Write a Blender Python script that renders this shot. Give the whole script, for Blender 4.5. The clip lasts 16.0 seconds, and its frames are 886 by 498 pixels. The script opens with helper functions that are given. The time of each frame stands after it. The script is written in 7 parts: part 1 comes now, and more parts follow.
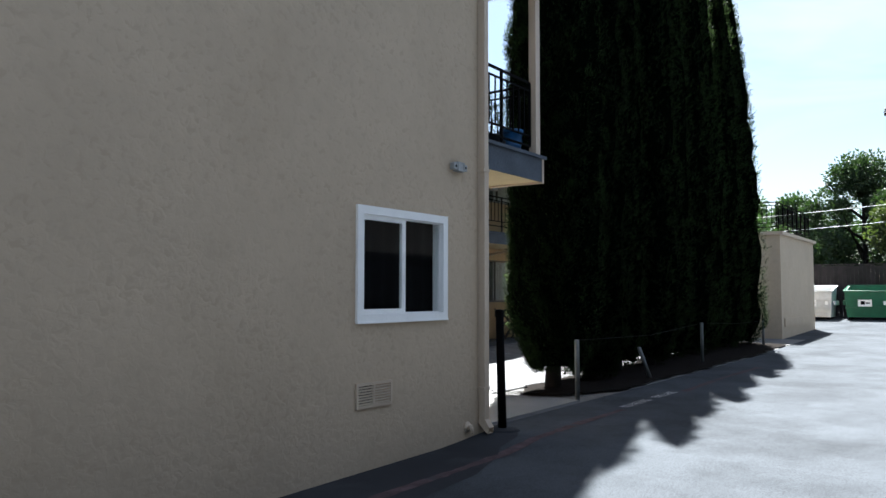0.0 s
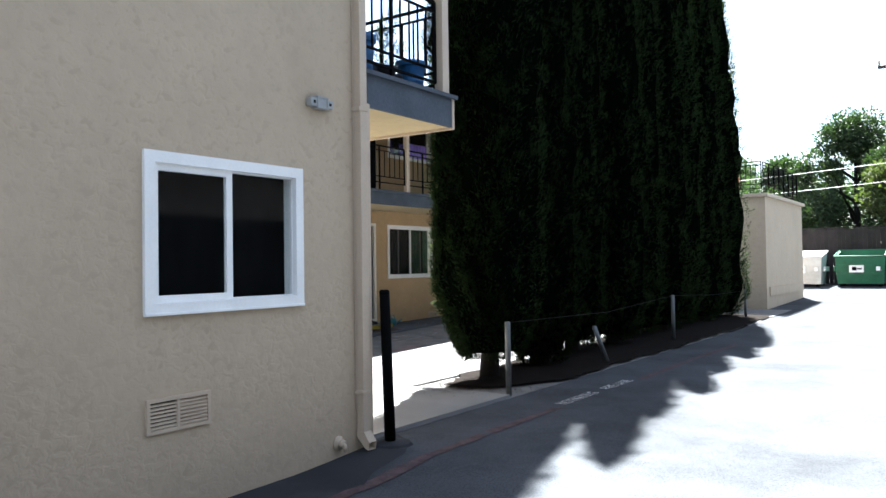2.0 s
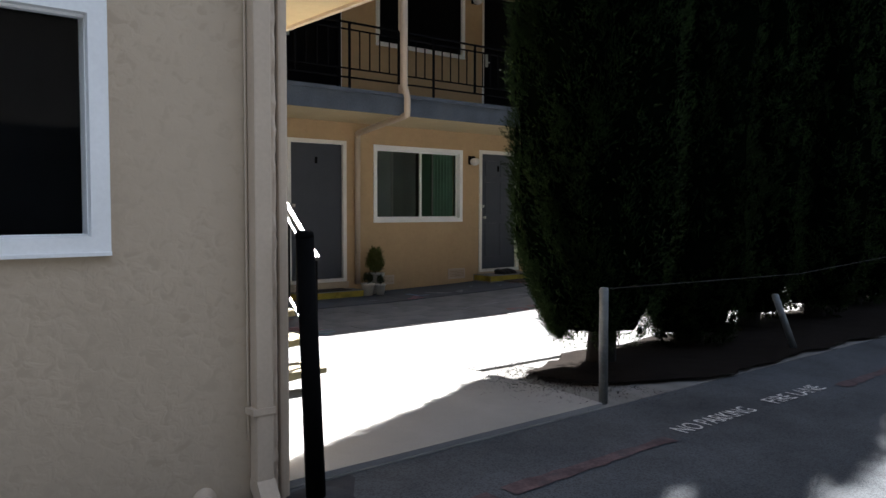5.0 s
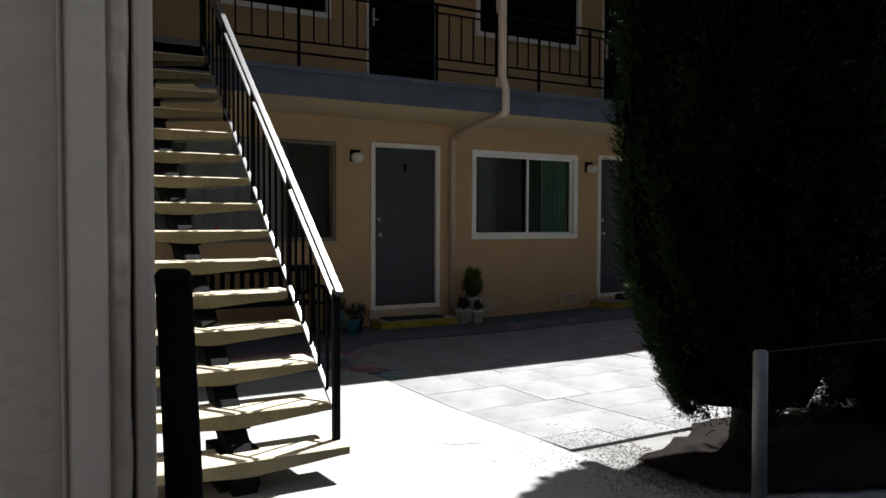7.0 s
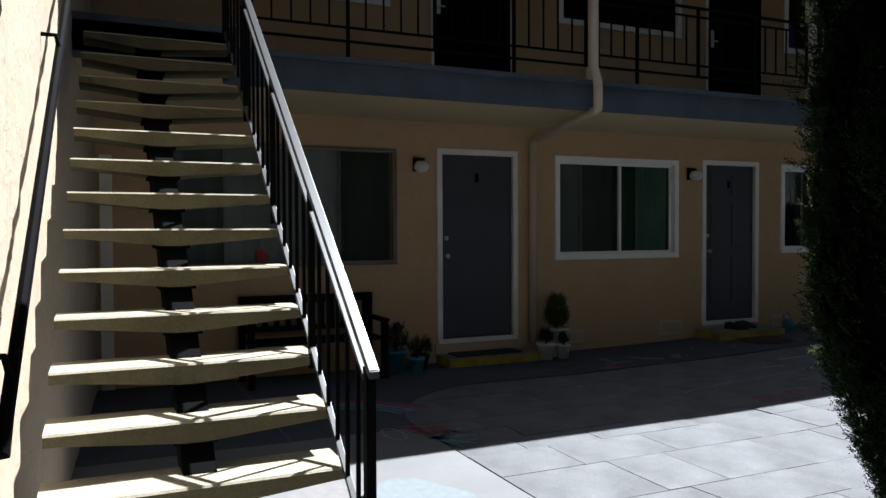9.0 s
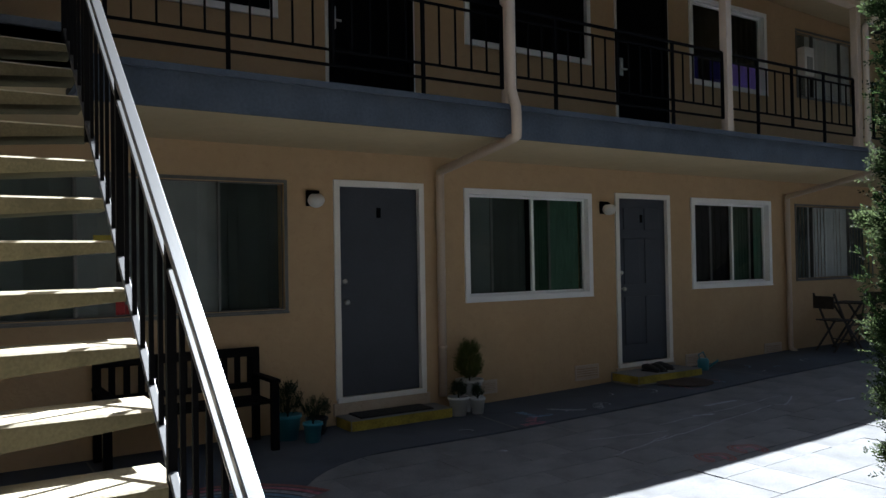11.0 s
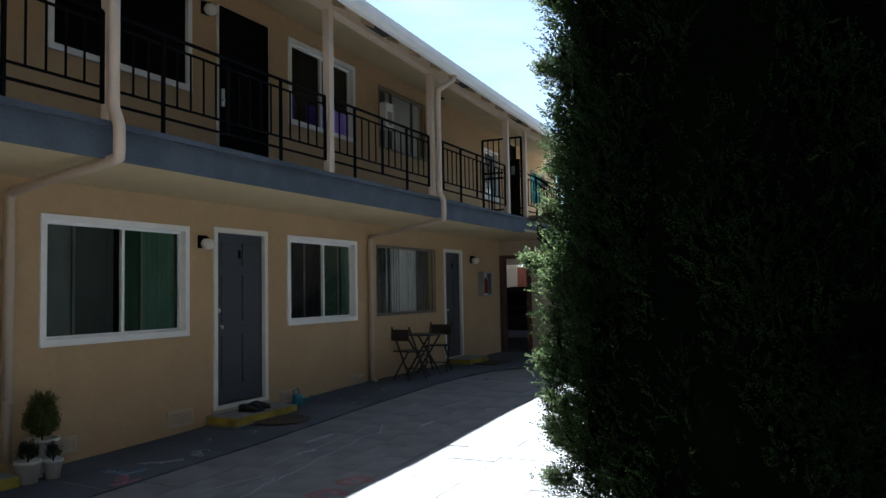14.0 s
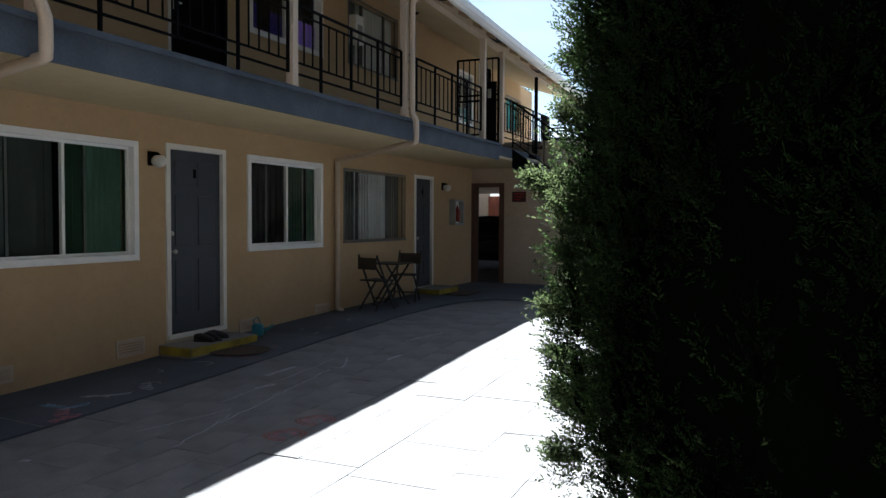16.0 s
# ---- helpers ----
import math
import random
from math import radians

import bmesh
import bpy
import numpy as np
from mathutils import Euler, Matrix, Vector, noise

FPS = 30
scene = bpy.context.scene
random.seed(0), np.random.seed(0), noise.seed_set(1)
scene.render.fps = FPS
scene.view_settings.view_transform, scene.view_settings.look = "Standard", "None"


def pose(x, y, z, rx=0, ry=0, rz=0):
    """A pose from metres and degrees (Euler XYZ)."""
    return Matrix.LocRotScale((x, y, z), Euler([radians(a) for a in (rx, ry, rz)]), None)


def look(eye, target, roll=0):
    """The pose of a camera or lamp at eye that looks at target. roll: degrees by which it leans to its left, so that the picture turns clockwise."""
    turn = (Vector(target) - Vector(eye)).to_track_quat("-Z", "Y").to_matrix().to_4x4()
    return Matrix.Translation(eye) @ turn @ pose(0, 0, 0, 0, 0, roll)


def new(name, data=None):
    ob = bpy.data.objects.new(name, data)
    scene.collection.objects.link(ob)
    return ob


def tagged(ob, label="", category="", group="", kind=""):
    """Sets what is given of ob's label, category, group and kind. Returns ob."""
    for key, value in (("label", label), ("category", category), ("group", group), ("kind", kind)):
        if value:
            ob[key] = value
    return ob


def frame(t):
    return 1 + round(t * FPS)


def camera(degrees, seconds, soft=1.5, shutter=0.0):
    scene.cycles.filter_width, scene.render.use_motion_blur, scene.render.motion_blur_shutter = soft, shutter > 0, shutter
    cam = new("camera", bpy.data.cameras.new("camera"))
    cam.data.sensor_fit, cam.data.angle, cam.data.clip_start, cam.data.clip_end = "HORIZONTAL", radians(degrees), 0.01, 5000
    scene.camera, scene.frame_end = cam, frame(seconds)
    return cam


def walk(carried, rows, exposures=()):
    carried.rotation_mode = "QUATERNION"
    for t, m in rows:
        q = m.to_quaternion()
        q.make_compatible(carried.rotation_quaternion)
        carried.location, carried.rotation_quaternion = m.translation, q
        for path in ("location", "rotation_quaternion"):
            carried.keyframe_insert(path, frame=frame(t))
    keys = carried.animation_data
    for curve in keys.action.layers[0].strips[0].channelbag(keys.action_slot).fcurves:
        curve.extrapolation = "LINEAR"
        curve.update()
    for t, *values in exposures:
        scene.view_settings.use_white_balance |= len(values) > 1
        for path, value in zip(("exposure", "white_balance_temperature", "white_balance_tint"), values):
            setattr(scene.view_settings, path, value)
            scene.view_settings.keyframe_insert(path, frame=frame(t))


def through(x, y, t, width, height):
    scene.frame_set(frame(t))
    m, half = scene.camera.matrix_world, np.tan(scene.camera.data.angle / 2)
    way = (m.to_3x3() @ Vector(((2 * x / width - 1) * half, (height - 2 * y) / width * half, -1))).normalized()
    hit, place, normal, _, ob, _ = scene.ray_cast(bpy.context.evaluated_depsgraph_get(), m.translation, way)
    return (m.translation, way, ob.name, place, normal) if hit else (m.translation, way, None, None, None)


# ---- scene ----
cam = camera(60.0, 16.0)
PATH = [
    (0, (-0.33, 0.505, 1.352), (-1.485, 2.134, 1.468), 0.1),
    (0.5, (-0.346, 0.999, 1.403), (-1.484, 2.643, 1.451), 0.8),
    (1, (-0.431, 1.462, 1.371), (-1.482, 3.16, 1.475), -0.5),
    (1.5, (-0.478, 1.976, 1.365), (-1.627, 3.612, 1.412), -1.0),
    (2, (-0.535, 2.474, 1.383), (-1.679, 4.113, 1.423), -0.8),
    (2.5, (-0.58, 2.991, 1.32), (-1.774, 4.594, 1.364), -2.1),
    (3, (-0.68, 3.514, 1.36), (-1.964, 5.048, 1.348), 0.1),
    (3.5, (-0.808, 3.995, 1.344), (-2.122, 5.503, 1.365), -1.2),
    (3.7, (-0.854, 4.2, 1.336), (-2.228, 5.653, 1.344), -1.5),
    (5.8, (-1.779, 6.014, 1.284), (-3.361, 7.235, 1.204), -0.8),
    (6, (-1.881, 6.139, 1.299), (-3.489, 7.327, 1.244), -1.4),
    (6.2, (-2.033, 6.276, 1.286), (-3.687, 7.396, 1.200), -2.4),
    (6.5, (-2.173, 6.473, 1.297), (-3.914, 7.455, 1.257), -1.7),
    (7, (-2.503, 6.722, 1.304), (-4.237, 7.716, 1.231), 0.2),
    (7.5, (-2.841, 6.919, 1.333), (-4.602, 7.864, 1.269), -1.1),
    (8, (-3.161, 7.135, 1.351), (-5.0, 7.913, 1.243), 0.1),
    (8.2, (-3.298, 7.197, 1.367), (-5.123, 8.009, 1.29), 0.3),
    (10.3, (-4.397, 7.582, 1.478), (-6.216, 8.413, 1.466), -1.1),
    (10.5, (-4.487, 7.61, 1.496), (-6.241, 8.571, 1.509), -1.7),
    (11, (-4.713, 7.686, 1.496), (-6.394, 8.769, 1.53), -1.0),
    (11.5, (-4.945, 7.731, 1.515), (-6.572, 8.89, 1.607), 0.3),
    (12, (-5.13, 7.678, 1.495), (-6.562, 9.06, 1.685), -2.3),
    (12.5, (-5.164, 7.638, 1.502), (-6.446, 9.149, 1.771), -0.8),
    (13, (-5.137, 7.627, 1.555), (-6.313, 9.223, 1.823), 0.2),
    (13.5, (-5.174, 7.661, 1.54), (-6.2, 9.366, 1.741), -0.6),
    (14, (-5.135, 7.627, 1.507), (-6.003, 9.425, 1.616), -1.0),
    (14.5, (-5.122, 7.625, 1.481), (-5.933, 9.451, 1.552), -1.2),
    (15, (-5.205, 7.694, 1.483), (-6.028, 9.517, 1.474), -1.2),
    (15.5, (-5.314, 7.933, 1.487), (-6.193, 9.729, 1.445), -1.2),
    (16, (-5.4, 8.118, 1.498), (-6.196, 9.951, 1.42), 0.3),
]
EXPOSURES = [(0.0, 2.70, 5950, 6), (0.5, 2.75, 6000, 7), (1.0, 3.40, 5950, 6), (1.5, 3.75, 6100, 8), (2.0, 3.55, 6050, 7), (2.5, 3.85, 6100, 7), (3.5, 4.00, 6100, 8), (5.8, 2.60, 6300, 9), (6.5, 2.60, 6300, 9), (7.0, 2.00, 6100, 8), (7.5, 1.92, 6000, 8), (8.2, 1.50, 5800, 7), (10.3, 1.75, 5550, 6), (11.5, 2.52, 5620, 6), (12.5, 2.92, 5500, 4), (13.5, 2.42, 5400, 3), (14.2, 2.85, 5550, 4), (15.0, 3.05, 5650, 5), (15.5, 2.92, 5700, 5), (16.0, 2.60, 5750, 6)]
walk(cam, [(t, look(eye, target, roll)) for t, eye, target, roll in PATH], EXPOSURES)

# ---- world and sun ----
SUN_WAY = Vector((0.245, -0.60, -1.0)).normalized()
world = bpy.data.worlds.new("world")
scene.world = world
world.use_nodes = True
wn = world.node_tree
sky = wn.nodes.new("ShaderNodeTexSky")
sky.sky_type = 'NISHITA'
sky.sun_disc = False
sky.sun_elevation = math.asin(-SUN_WAY.z)
sky.sun_rotation = math.atan2(-SUN_WAY.x, -SUN_WAY.y)
sky.dust_density = 1.3
# thin high cloud drifting over the blue
wtc = wn.nodes.new("ShaderNodeTexCoord")
wmap = wn.nodes.new("ShaderNodeMapping")
wmap.inputs["Scale"].default_value = (1.6, 1.6, 7.0)
wmap.inputs["Location"].default_value = (0.7, 0.2, 0.35)
wn.links.new(wtc.outputs["Generated"], wmap.inputs["Vector"])
cloud = wn.nodes.new("ShaderNodeTexNoise")
cloud.inputs["Scale"].default_value = 1.7
cloud.inputs["Detail"].default_value = 7
cloud.inputs["Distortion"].default_value = 0.5
wn.links.new(wmap.outputs[0], cloud.inputs["Vector"])
veil = wn.nodes.new("ShaderNodeMapRange")
veil.inputs["From Min"].default_value = 0.42
veil.inputs["From Max"].default_value = 0.61
veil.inputs["To Max"].default_value = 0.75
wn.links.new(cloud.outputs["Fac"], veil.inputs["Value"])
cover = wn.nodes.new("ShaderNodeMix")
cover.data_type = 'RGBA'
cover.inputs["B"].default_value = (5.6, 5.75, 6.0, 1)
wn.links.new(veil.outputs[0], cover.inputs["Factor"])
wn.links.new(sky.outputs[0], cover.inputs["A"])
wn.links.new(cover.outputs["Result"], wn.nodes["Background"].inputs[0])
wn.nodes["Background"].inputs[1].default_value = 0.029
sun_data = bpy.data.lights.new("sun", 'SUN')
sun_data.energy = 5.0
sun_data.angle = radians(0.53)
sun_data.color = (1.0, 0.95, 0.885)
sun = new("sun", sun_data)
sun.matrix_world = look((0, 0, 30), Vector((0, 0, 30)) + SUN_WAY)

# ---- materials ----
def material(name, base, rough=0.8, vary=0.12, scale=6.0, fine=60.0, bump=0.2, metal=0.0, island=0.0, stain=None, dist=0.01, spec=0.4):
    m = bpy.data.materials.new(name)
    m.use_nodes = True
    nt = m.node_tree
    b = nt.nodes["Principled BSDF"]
    b.inputs["Roughness"].default_value = rough
    b.inputs["Metallic"].default_value = metal
    b.inputs["Specular IOR Level"].default_value = spec
    tc = nt.nodes.new("ShaderNodeTexCoord")
    n1 = nt.nodes.new("ShaderNodeTexNoise")
    n1.inputs["Scale"].default_value = scale
    n1.inputs["Detail"].default_value = 6
    n2 = nt.nodes.new("ShaderNodeTexNoise")
    n2.inputs["Scale"].default_value = fine
    n2.inputs["Detail"].default_value = 4
    for n in (n1, n2):
        nt.links.new(tc.outputs["Object"], n.inputs["Vector"])
    ramp = nt.nodes.new("ShaderNodeMapRange")
    ramp.inputs["From Min"].default_value = 0.3
    ramp.inputs["From Max"].default_value = 0.7
    ramp.inputs["To Min"].default_value = 1 - vary
    ramp.inputs["To Max"].default_value = 1 + vary
    nt.links.new(n1.outputs["Fac"], ramp.inputs["Value"])
    ramp2 = nt.nodes.new("ShaderNodeMapRange")
    ramp2.inputs["From Min"].default_value = 0.3
    ramp2.inputs["From Max"].default_value = 0.7
    ramp2.inputs["To Min"].default_value = 1 - vary * 0.6
    ramp2.inputs["To Max"].default_value = 1 + vary * 0.6
    nt.links.new(n2.outputs["Fac"], ramp2.inputs["Value"])
    mul = nt.nodes.new("ShaderNodeMath")
    mul.operation = 'MULTIPLY'
    nt.links.new(ramp.outputs[0], mul.inputs[0])
    nt.links.new(ramp2.outputs[0], mul.inputs[1])
    last = mul.outputs[0]
    if island:
        info = nt.nodes.new("ShaderNodeObjectInfo")
        geo = nt.nodes.new("ShaderNodeNewGeometry")
        add = nt.nodes.new("ShaderNodeMath")
        add.operation = 'ADD'
        nt.links.new(info.outputs["Random"], add.inputs[0])
        nt.links.new(geo.outputs["Random Per Island"], add.inputs[1])
        r3 = nt.nodes.new("ShaderNodeMapRange")
        r3.inputs["From Max"].default_value = 2.0
        r3.inputs["To Min"].default_value = 1 - island
        r3.inputs["To Max"].default_value = 1 + island
        nt.links.new(add.outputs[0], r3.inputs["Value"])
        mm = nt.nodes.new("ShaderNodeMath")
        mm.operation = 'MULTIPLY'
        nt.links.new(last, mm.inputs[0])
        nt.links.new(r3.outputs[0], mm.inputs[1])
        last = mm.outputs[0]
    col = nt.nodes.new("ShaderNodeVectorMath")
    col.operation = 'SCALE'
    col.inputs[0].default_value = base
    nt.links.new(last, col.inputs["Scale"])
    out = col.outputs[0]
    if stain:
        tint, size, amount = stain
        n3 = nt.nodes.new("ShaderNodeTexNoise")
        n3.inputs["Scale"].default_value = size
        n3.inputs["Detail"].default_value = 8
        n3.inputs["Roughness"].default_value = 0.65
        nt.links.new(tc.outputs["Object"], n3.inputs["Vector"])
        r = nt.nodes.new("ShaderNodeMapRange")
        r.inputs["From Min"].default_value = 0.52
        r.inputs["From Max"].default_value = 0.72
        r.inputs["To Max"].default_value = amount
        nt.links.new(n3.outputs["Fac"], r.inputs["Value"])
        mix = nt.nodes.new("ShaderNodeMix")
        mix.data_type = 'RGBA'
        nt.links.new(r.outputs[0], mix.inputs["Factor"])
        nt.links.new(out, mix.inputs["A"])
        mix.inputs["B"].default_value = (*tint, 1)
        out = mix.outputs["Result"]
    nt.links.new(out, b.inputs["Base Color"])
    if bump:
        bp = nt.nodes.new("ShaderNodeBump")
        bp.inputs["Strength"].default_value = bump
        bp.inputs["Distance"].default_value = dist
        nt.links.new(n2.outputs["Fac"], bp.inputs["Height"])
        nt.links.new(bp.outputs[0], b.inputs["Normal"])
    return m


def stucco(name, base, relief=0.0048, dusty=0.25):
    m = material(name, base, 0.92, 0.05, 1.3, 9.0, 0.0, stain=((base[0] * 0.82, base[1] * 0.8, base[2] * 0.76), 0.9, 0.35))
    nt = m.node_tree
    b = nt.nodes["Principled BSDF"]
    tc = nt.nodes.new("ShaderNodeTexCoord")
    lace = nt.nodes.new("ShaderNodeTexNoise")
    lace.inputs["Scale"].default_value = 17
    lace.inputs["Detail"].default_value = 8
    lace.inputs["Distortion"].default_value = 0.5
    r = nt.nodes.new("ShaderNodeMapRange")
    r.inputs["From Min"].default_value = 0.44
    r.inputs["From Max"].default_value = 0.62
    grain = nt.nodes.new("ShaderNodeTexNoise")
    grain.inputs["Scale"].default_value = 240
    flat = nt.nodes.new("ShaderNodeMapping")
    flat.inputs["Scale"].default_value = (1, 1, 1.2)
    nt.links.new(tc.outputs["Object"], flat.inputs["Vector"])
    for n in (lace, grain):
        nt.links.new(flat.outputs[0], n.inputs["Vector"])
    nt.links.new(lace.outputs["Fac"], r.inputs["Value"])
    zone = nt.nodes.new("ShaderNodeTexNoise")
    zone.inputs["Scale"].default_value = 2.6
    zone.inputs["Detail"].default_value = 3
    nt.links.new(tc.outputs["Object"], zone.inputs["Vector"])
    worked = nt.nodes.new("ShaderNodeMapRange")
    worked.inputs["From Min"].default_value = 0.40
    worked.inputs["From Max"].default_value = 0.62
    worked.inputs["To Min"].default_value = 0.45
    nt.links.new(zone.outputs["Fac"], worked.inputs["Value"])
    soft = nt.nodes.new("ShaderNodeMath")
    soft.operation = 'MULTIPLY'
    nt.links.new(r.outputs[0], soft.inputs[0])
    nt.links.new(worked.outputs[0], soft.inputs[1])
    add = nt.nodes.new("ShaderNodeMath")
    add.operation = 'MULTIPLY_ADD'
    add.inputs[1].default_value = 0.08
    nt.links.new(grain.outputs["Fac"], add.inputs[0])
    nt.links.new(soft.outputs[0], add.inputs[2])
    # dust settled in the hollows of the worked plaster
    hollow = nt.nodes.new("ShaderNodeMapRange")
    hollow.inputs["From Min"].default_value = 0.36
    hollow.inputs["From Max"].default_value = 0.45
    hollow.inputs["To Min"].default_value = dusty
    hollow.inputs["To Max"].default_value = 0.0
    nt.links.new(lace.outputs["Fac"], hollow.inputs["Value"])
    dust = nt.nodes.new("ShaderNodeMath")
    dust.operation = 'MULTIPLY'
    nt.links.new(hollow.outputs[0], dust.inputs[0])
    nt.links.new(worked.outputs[0], dust.inputs[1])
    settle = nt.nodes.new("ShaderNodeMix")
    settle.data_type = 'RGBA'
    nt.links.new(dust.outputs[0], settle.inputs["Factor"])
    nt.links.new(b.inputs["Base Color"].links[0].from_socket, settle.inputs["A"])
    settle.inputs["B"].default_value = (base[0] * 0.58, base[1] * 0.53, base[2] * 0.47, 1)
    nt.links.new(settle.outputs["Result"], b.inputs["Base Color"])
    bp = nt.nodes.new("ShaderNodeBump")
    bp.inputs["Strength"].default_value = 0.45
    bp.inputs["Distance"].default_value = relief
    nt.links.new(add.outputs[0], bp.inputs["Height"])
    nt.links.new(bp.outputs[0], b.inputs["Normal"])
    return m


def glass(name, tint=(0.96, 0.975, 0.97)):
    m = bpy.data.materials.new(name)
    m.use_nodes = True
    nt = m.node_tree
    nt.nodes.remove(nt.nodes["Principled BSDF"])
    lw = nt.nodes.new("ShaderNodeLayerWeight")
    lw.inputs[0].default_value = 0.5
    pw = nt.nodes.new("ShaderNodeMath")
    pw.operation = 'POWER'
    pw.inputs[1].default_value = 4.5
    nt.links.new(lw.outputs["Facing"], pw.inputs[0])
    fr = nt.nodes.new("ShaderNodeMath")
    fr.operation = 'MULTIPLY_ADD'
    fr.inputs[1].default_value = 0.8
    fr.inputs[2].default_value = 0.02
    nt.links.new(pw.outputs[0], fr.inputs[0])
    tr = nt.nodes.new("ShaderNodeBsdfTransparent")
    tr.inputs[0].default_value = (*tint, 1)
    gl = nt.nodes.new("ShaderNodeBsdfGlossy")
    gl.inputs["Roughness"].default_value = 0.02
    mx = nt.nodes.new("ShaderNodeMixShader")
    nt.links.new(fr.outputs[0], mx.inputs[0])
    nt.links.new(tr.outputs[0], mx.inputs[1])
    nt.links.new(gl.outputs[0], mx.inputs[2])
    nt.links.new(mx.outputs[0], nt.nodes["Material Output"].inputs[0])
    return m


def leafy(name, base, island=0.5, through=0.25, spec=0.25, thin=None, clump=0.2):
    m = material(name, base, 0.6, clump, 7.0, 26.0, 0.0, island=island, spec=spec)
    nt = m.node_tree
    b = nt.nodes["Principled BSDF"]
    tl = nt.nodes.new("ShaderNodeBsdfTranslucent")
    tl.inputs[0].default_value = (*(thin or (base[0] * 1.6, base[1] * 1.9, base[2] * 0.7)), 1)
    factor = next(n for n in nt.nodes if n.bl_idname == "ShaderNodeVectorMath").inputs["Scale"].links[0].from_socket
    tone = nt.nodes.new("ShaderNodeVectorMath")
    tone.operation = 'SCALE'
    tone.inputs[0].default_value = tl.inputs[0].default_value[:3]
    nt.links.new(factor, tone.inputs["Scale"])
    nt.links.new(tone.outputs[0], tl.inputs[0])
    mx = nt.nodes.new("ShaderNodeMixShader")
    mx.inputs[0].default_value = through
    nt.links.new(b.outputs[0], mx.inputs[1])
    nt.links.new(tl.outputs[0], mx.inputs[2])
    nt.links.new(mx.outputs[0], nt.nodes["Material Output"].inputs[0])
    return m


STUCCO = stucco("beige_stucco", (0.49, 0.395, 0.29))
# warmer tan copy of the stucco: light bounced off the court put into colour
STUCCO_BOUNCE = stucco("bounce_warmed_stucco", (0.50, 0.354, 0.200), 0.0028, 0.14)
STUCCO_SOFFIT = stucco("cream_soffit", (0.54, 0.435, 0.262), 0.003, 0.12)
BLUE_GREY = material("blue_grey_paint", (0.060, 0.074, 0.096), 0.75, 0.22, 3.0, 40, 0.35, stain=((0.080, 0.090, 0.105), 2.6, 0.6))
BEIGE_PAINT = material("beige_paint", (0.52, 0.42, 0.32), 0.55, 0.06, 3.0, 50, 0.1)
RAFTER = material("faded_rafter_paint", (0.40, 0.29, 0.19), 0.7, 0.2, 4.0, 50, 0.15)
WHITE_TRIM = material("white_vinyl", (0.90, 0.90, 0.89), 0.45, 0.04, 4.0, 60, 0.05)
CREAM_TRIM = material("cream_casing", (0.82, 0.79, 0.73), 0.6, 0.06, 4.0, 60, 0.1)
DOOR_GREY = material("grey_door_paint", (0.054, 0.060, 0.074), 0.5, 0.08, 2.5, 50, 0.08)
BLACK_IRON = material("black_iron", (0.004, 0.004, 0.0045), 0.7, 0.25, 8.0, 90, 0.1, spec=0.03)
HANDRAIL = material("glossy_rail_paint", (0.035, 0.035, 0.037), 0.32, 0.1, 8.0, 60, 0.02, spec=0.9)
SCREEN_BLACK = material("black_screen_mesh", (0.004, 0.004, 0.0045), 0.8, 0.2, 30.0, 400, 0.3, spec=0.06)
ALU = material("weathered_aluminium", (0.16, 0.155, 0.145), 0.4, 0.15, 6.0, 80, 0.1, metal=0.6)
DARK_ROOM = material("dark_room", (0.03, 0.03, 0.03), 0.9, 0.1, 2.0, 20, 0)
BLIND = material("pale_blind", (0.60, 0.60, 0.58), 0.8, 0.1, 3.0, 40, 0.05, island=0.06)
DARK_BLIND = material("dim_blind", (0.10, 0.115, 0.105), 0.8, 0.15, 3.0, 40, 0.05, island=0.2)
GREY_BLIND = material("grey_blind", (0.22, 0.23, 0.22), 0.8, 0.12, 3.0, 40, 0.05, island=0.3)
DUSK_BLIND = material("dusk_blind", (0.035, 0.042, 0.036), 0.8, 0.15, 3.0, 40, 0.05, island=0.2)
DEEP_GREEN = material("deep_green_curtain", (0.015, 0.045, 0.022), 0.8, 0.15, 5.0, 60, 0.1)
INDIGO = material("indigo_cloth", (0.035, 0.02, 0.28), 0.8, 0.15, 5.0, 60, 0.1)
# reflection of the bright outdoors, painted as a sheet behind the glass
AQUA = material("aqua_reflection", (0.10, 0.42, 0.45), 0.8, 0.15, 5.0, 60, 0.1)
VIOLET = material("violet_curtain", (0.42, 0.27, 1.0), 0.8, 0.12, 5.0, 60, 0.1)
GREEN_CURTAIN = material("green_curtain", (0.060, 0.125, 0.085), 0.8, 0.15, 5.0, 60, 0.1)
GLASS = glass("window_glass")
ASPHALT = material("old_asphalt", (0.049, 0.054, 0.061), 0.95, 0.15, 0.9, 110, 0.7, stain=((0.052, 0.056, 0.063), 0.45, 0.4), dist=0.006, spec=0.1)
nt = ASPHALT.node_tree
b = nt.nodes["Principled BSDF"]
tc = nt.nodes.new("ShaderNodeTexCoord")
grit = nt.nodes.new("ShaderNodeTexVoronoi")
grit.inputs["Scale"].default_value = 75
speck = nt.nodes.new("ShaderNodeMapRange")
speck.inputs["From Max"].default_value = 0.6
speck.inputs["To Min"].default_value = 0.62
speck.inputs["To Max"].default_value = 1.3
nt.links.new(tc.outputs["Object"], grit.inputs["Vector"])
nt.links.new(grit.outputs["Distance"], speck.inputs["Value"])
blot = nt.nodes.new("ShaderNodeTexNoise")
blot.inputs["Scale"].default_value = 0.55
blot.inputs["Detail"].default_value = 9
blot.inputs["Roughness"].default_value = 0.7
nt.links.new(tc.outputs["Object"], blot.inputs["Vector"])
worn = nt.nodes.new("ShaderNodeMapRange")
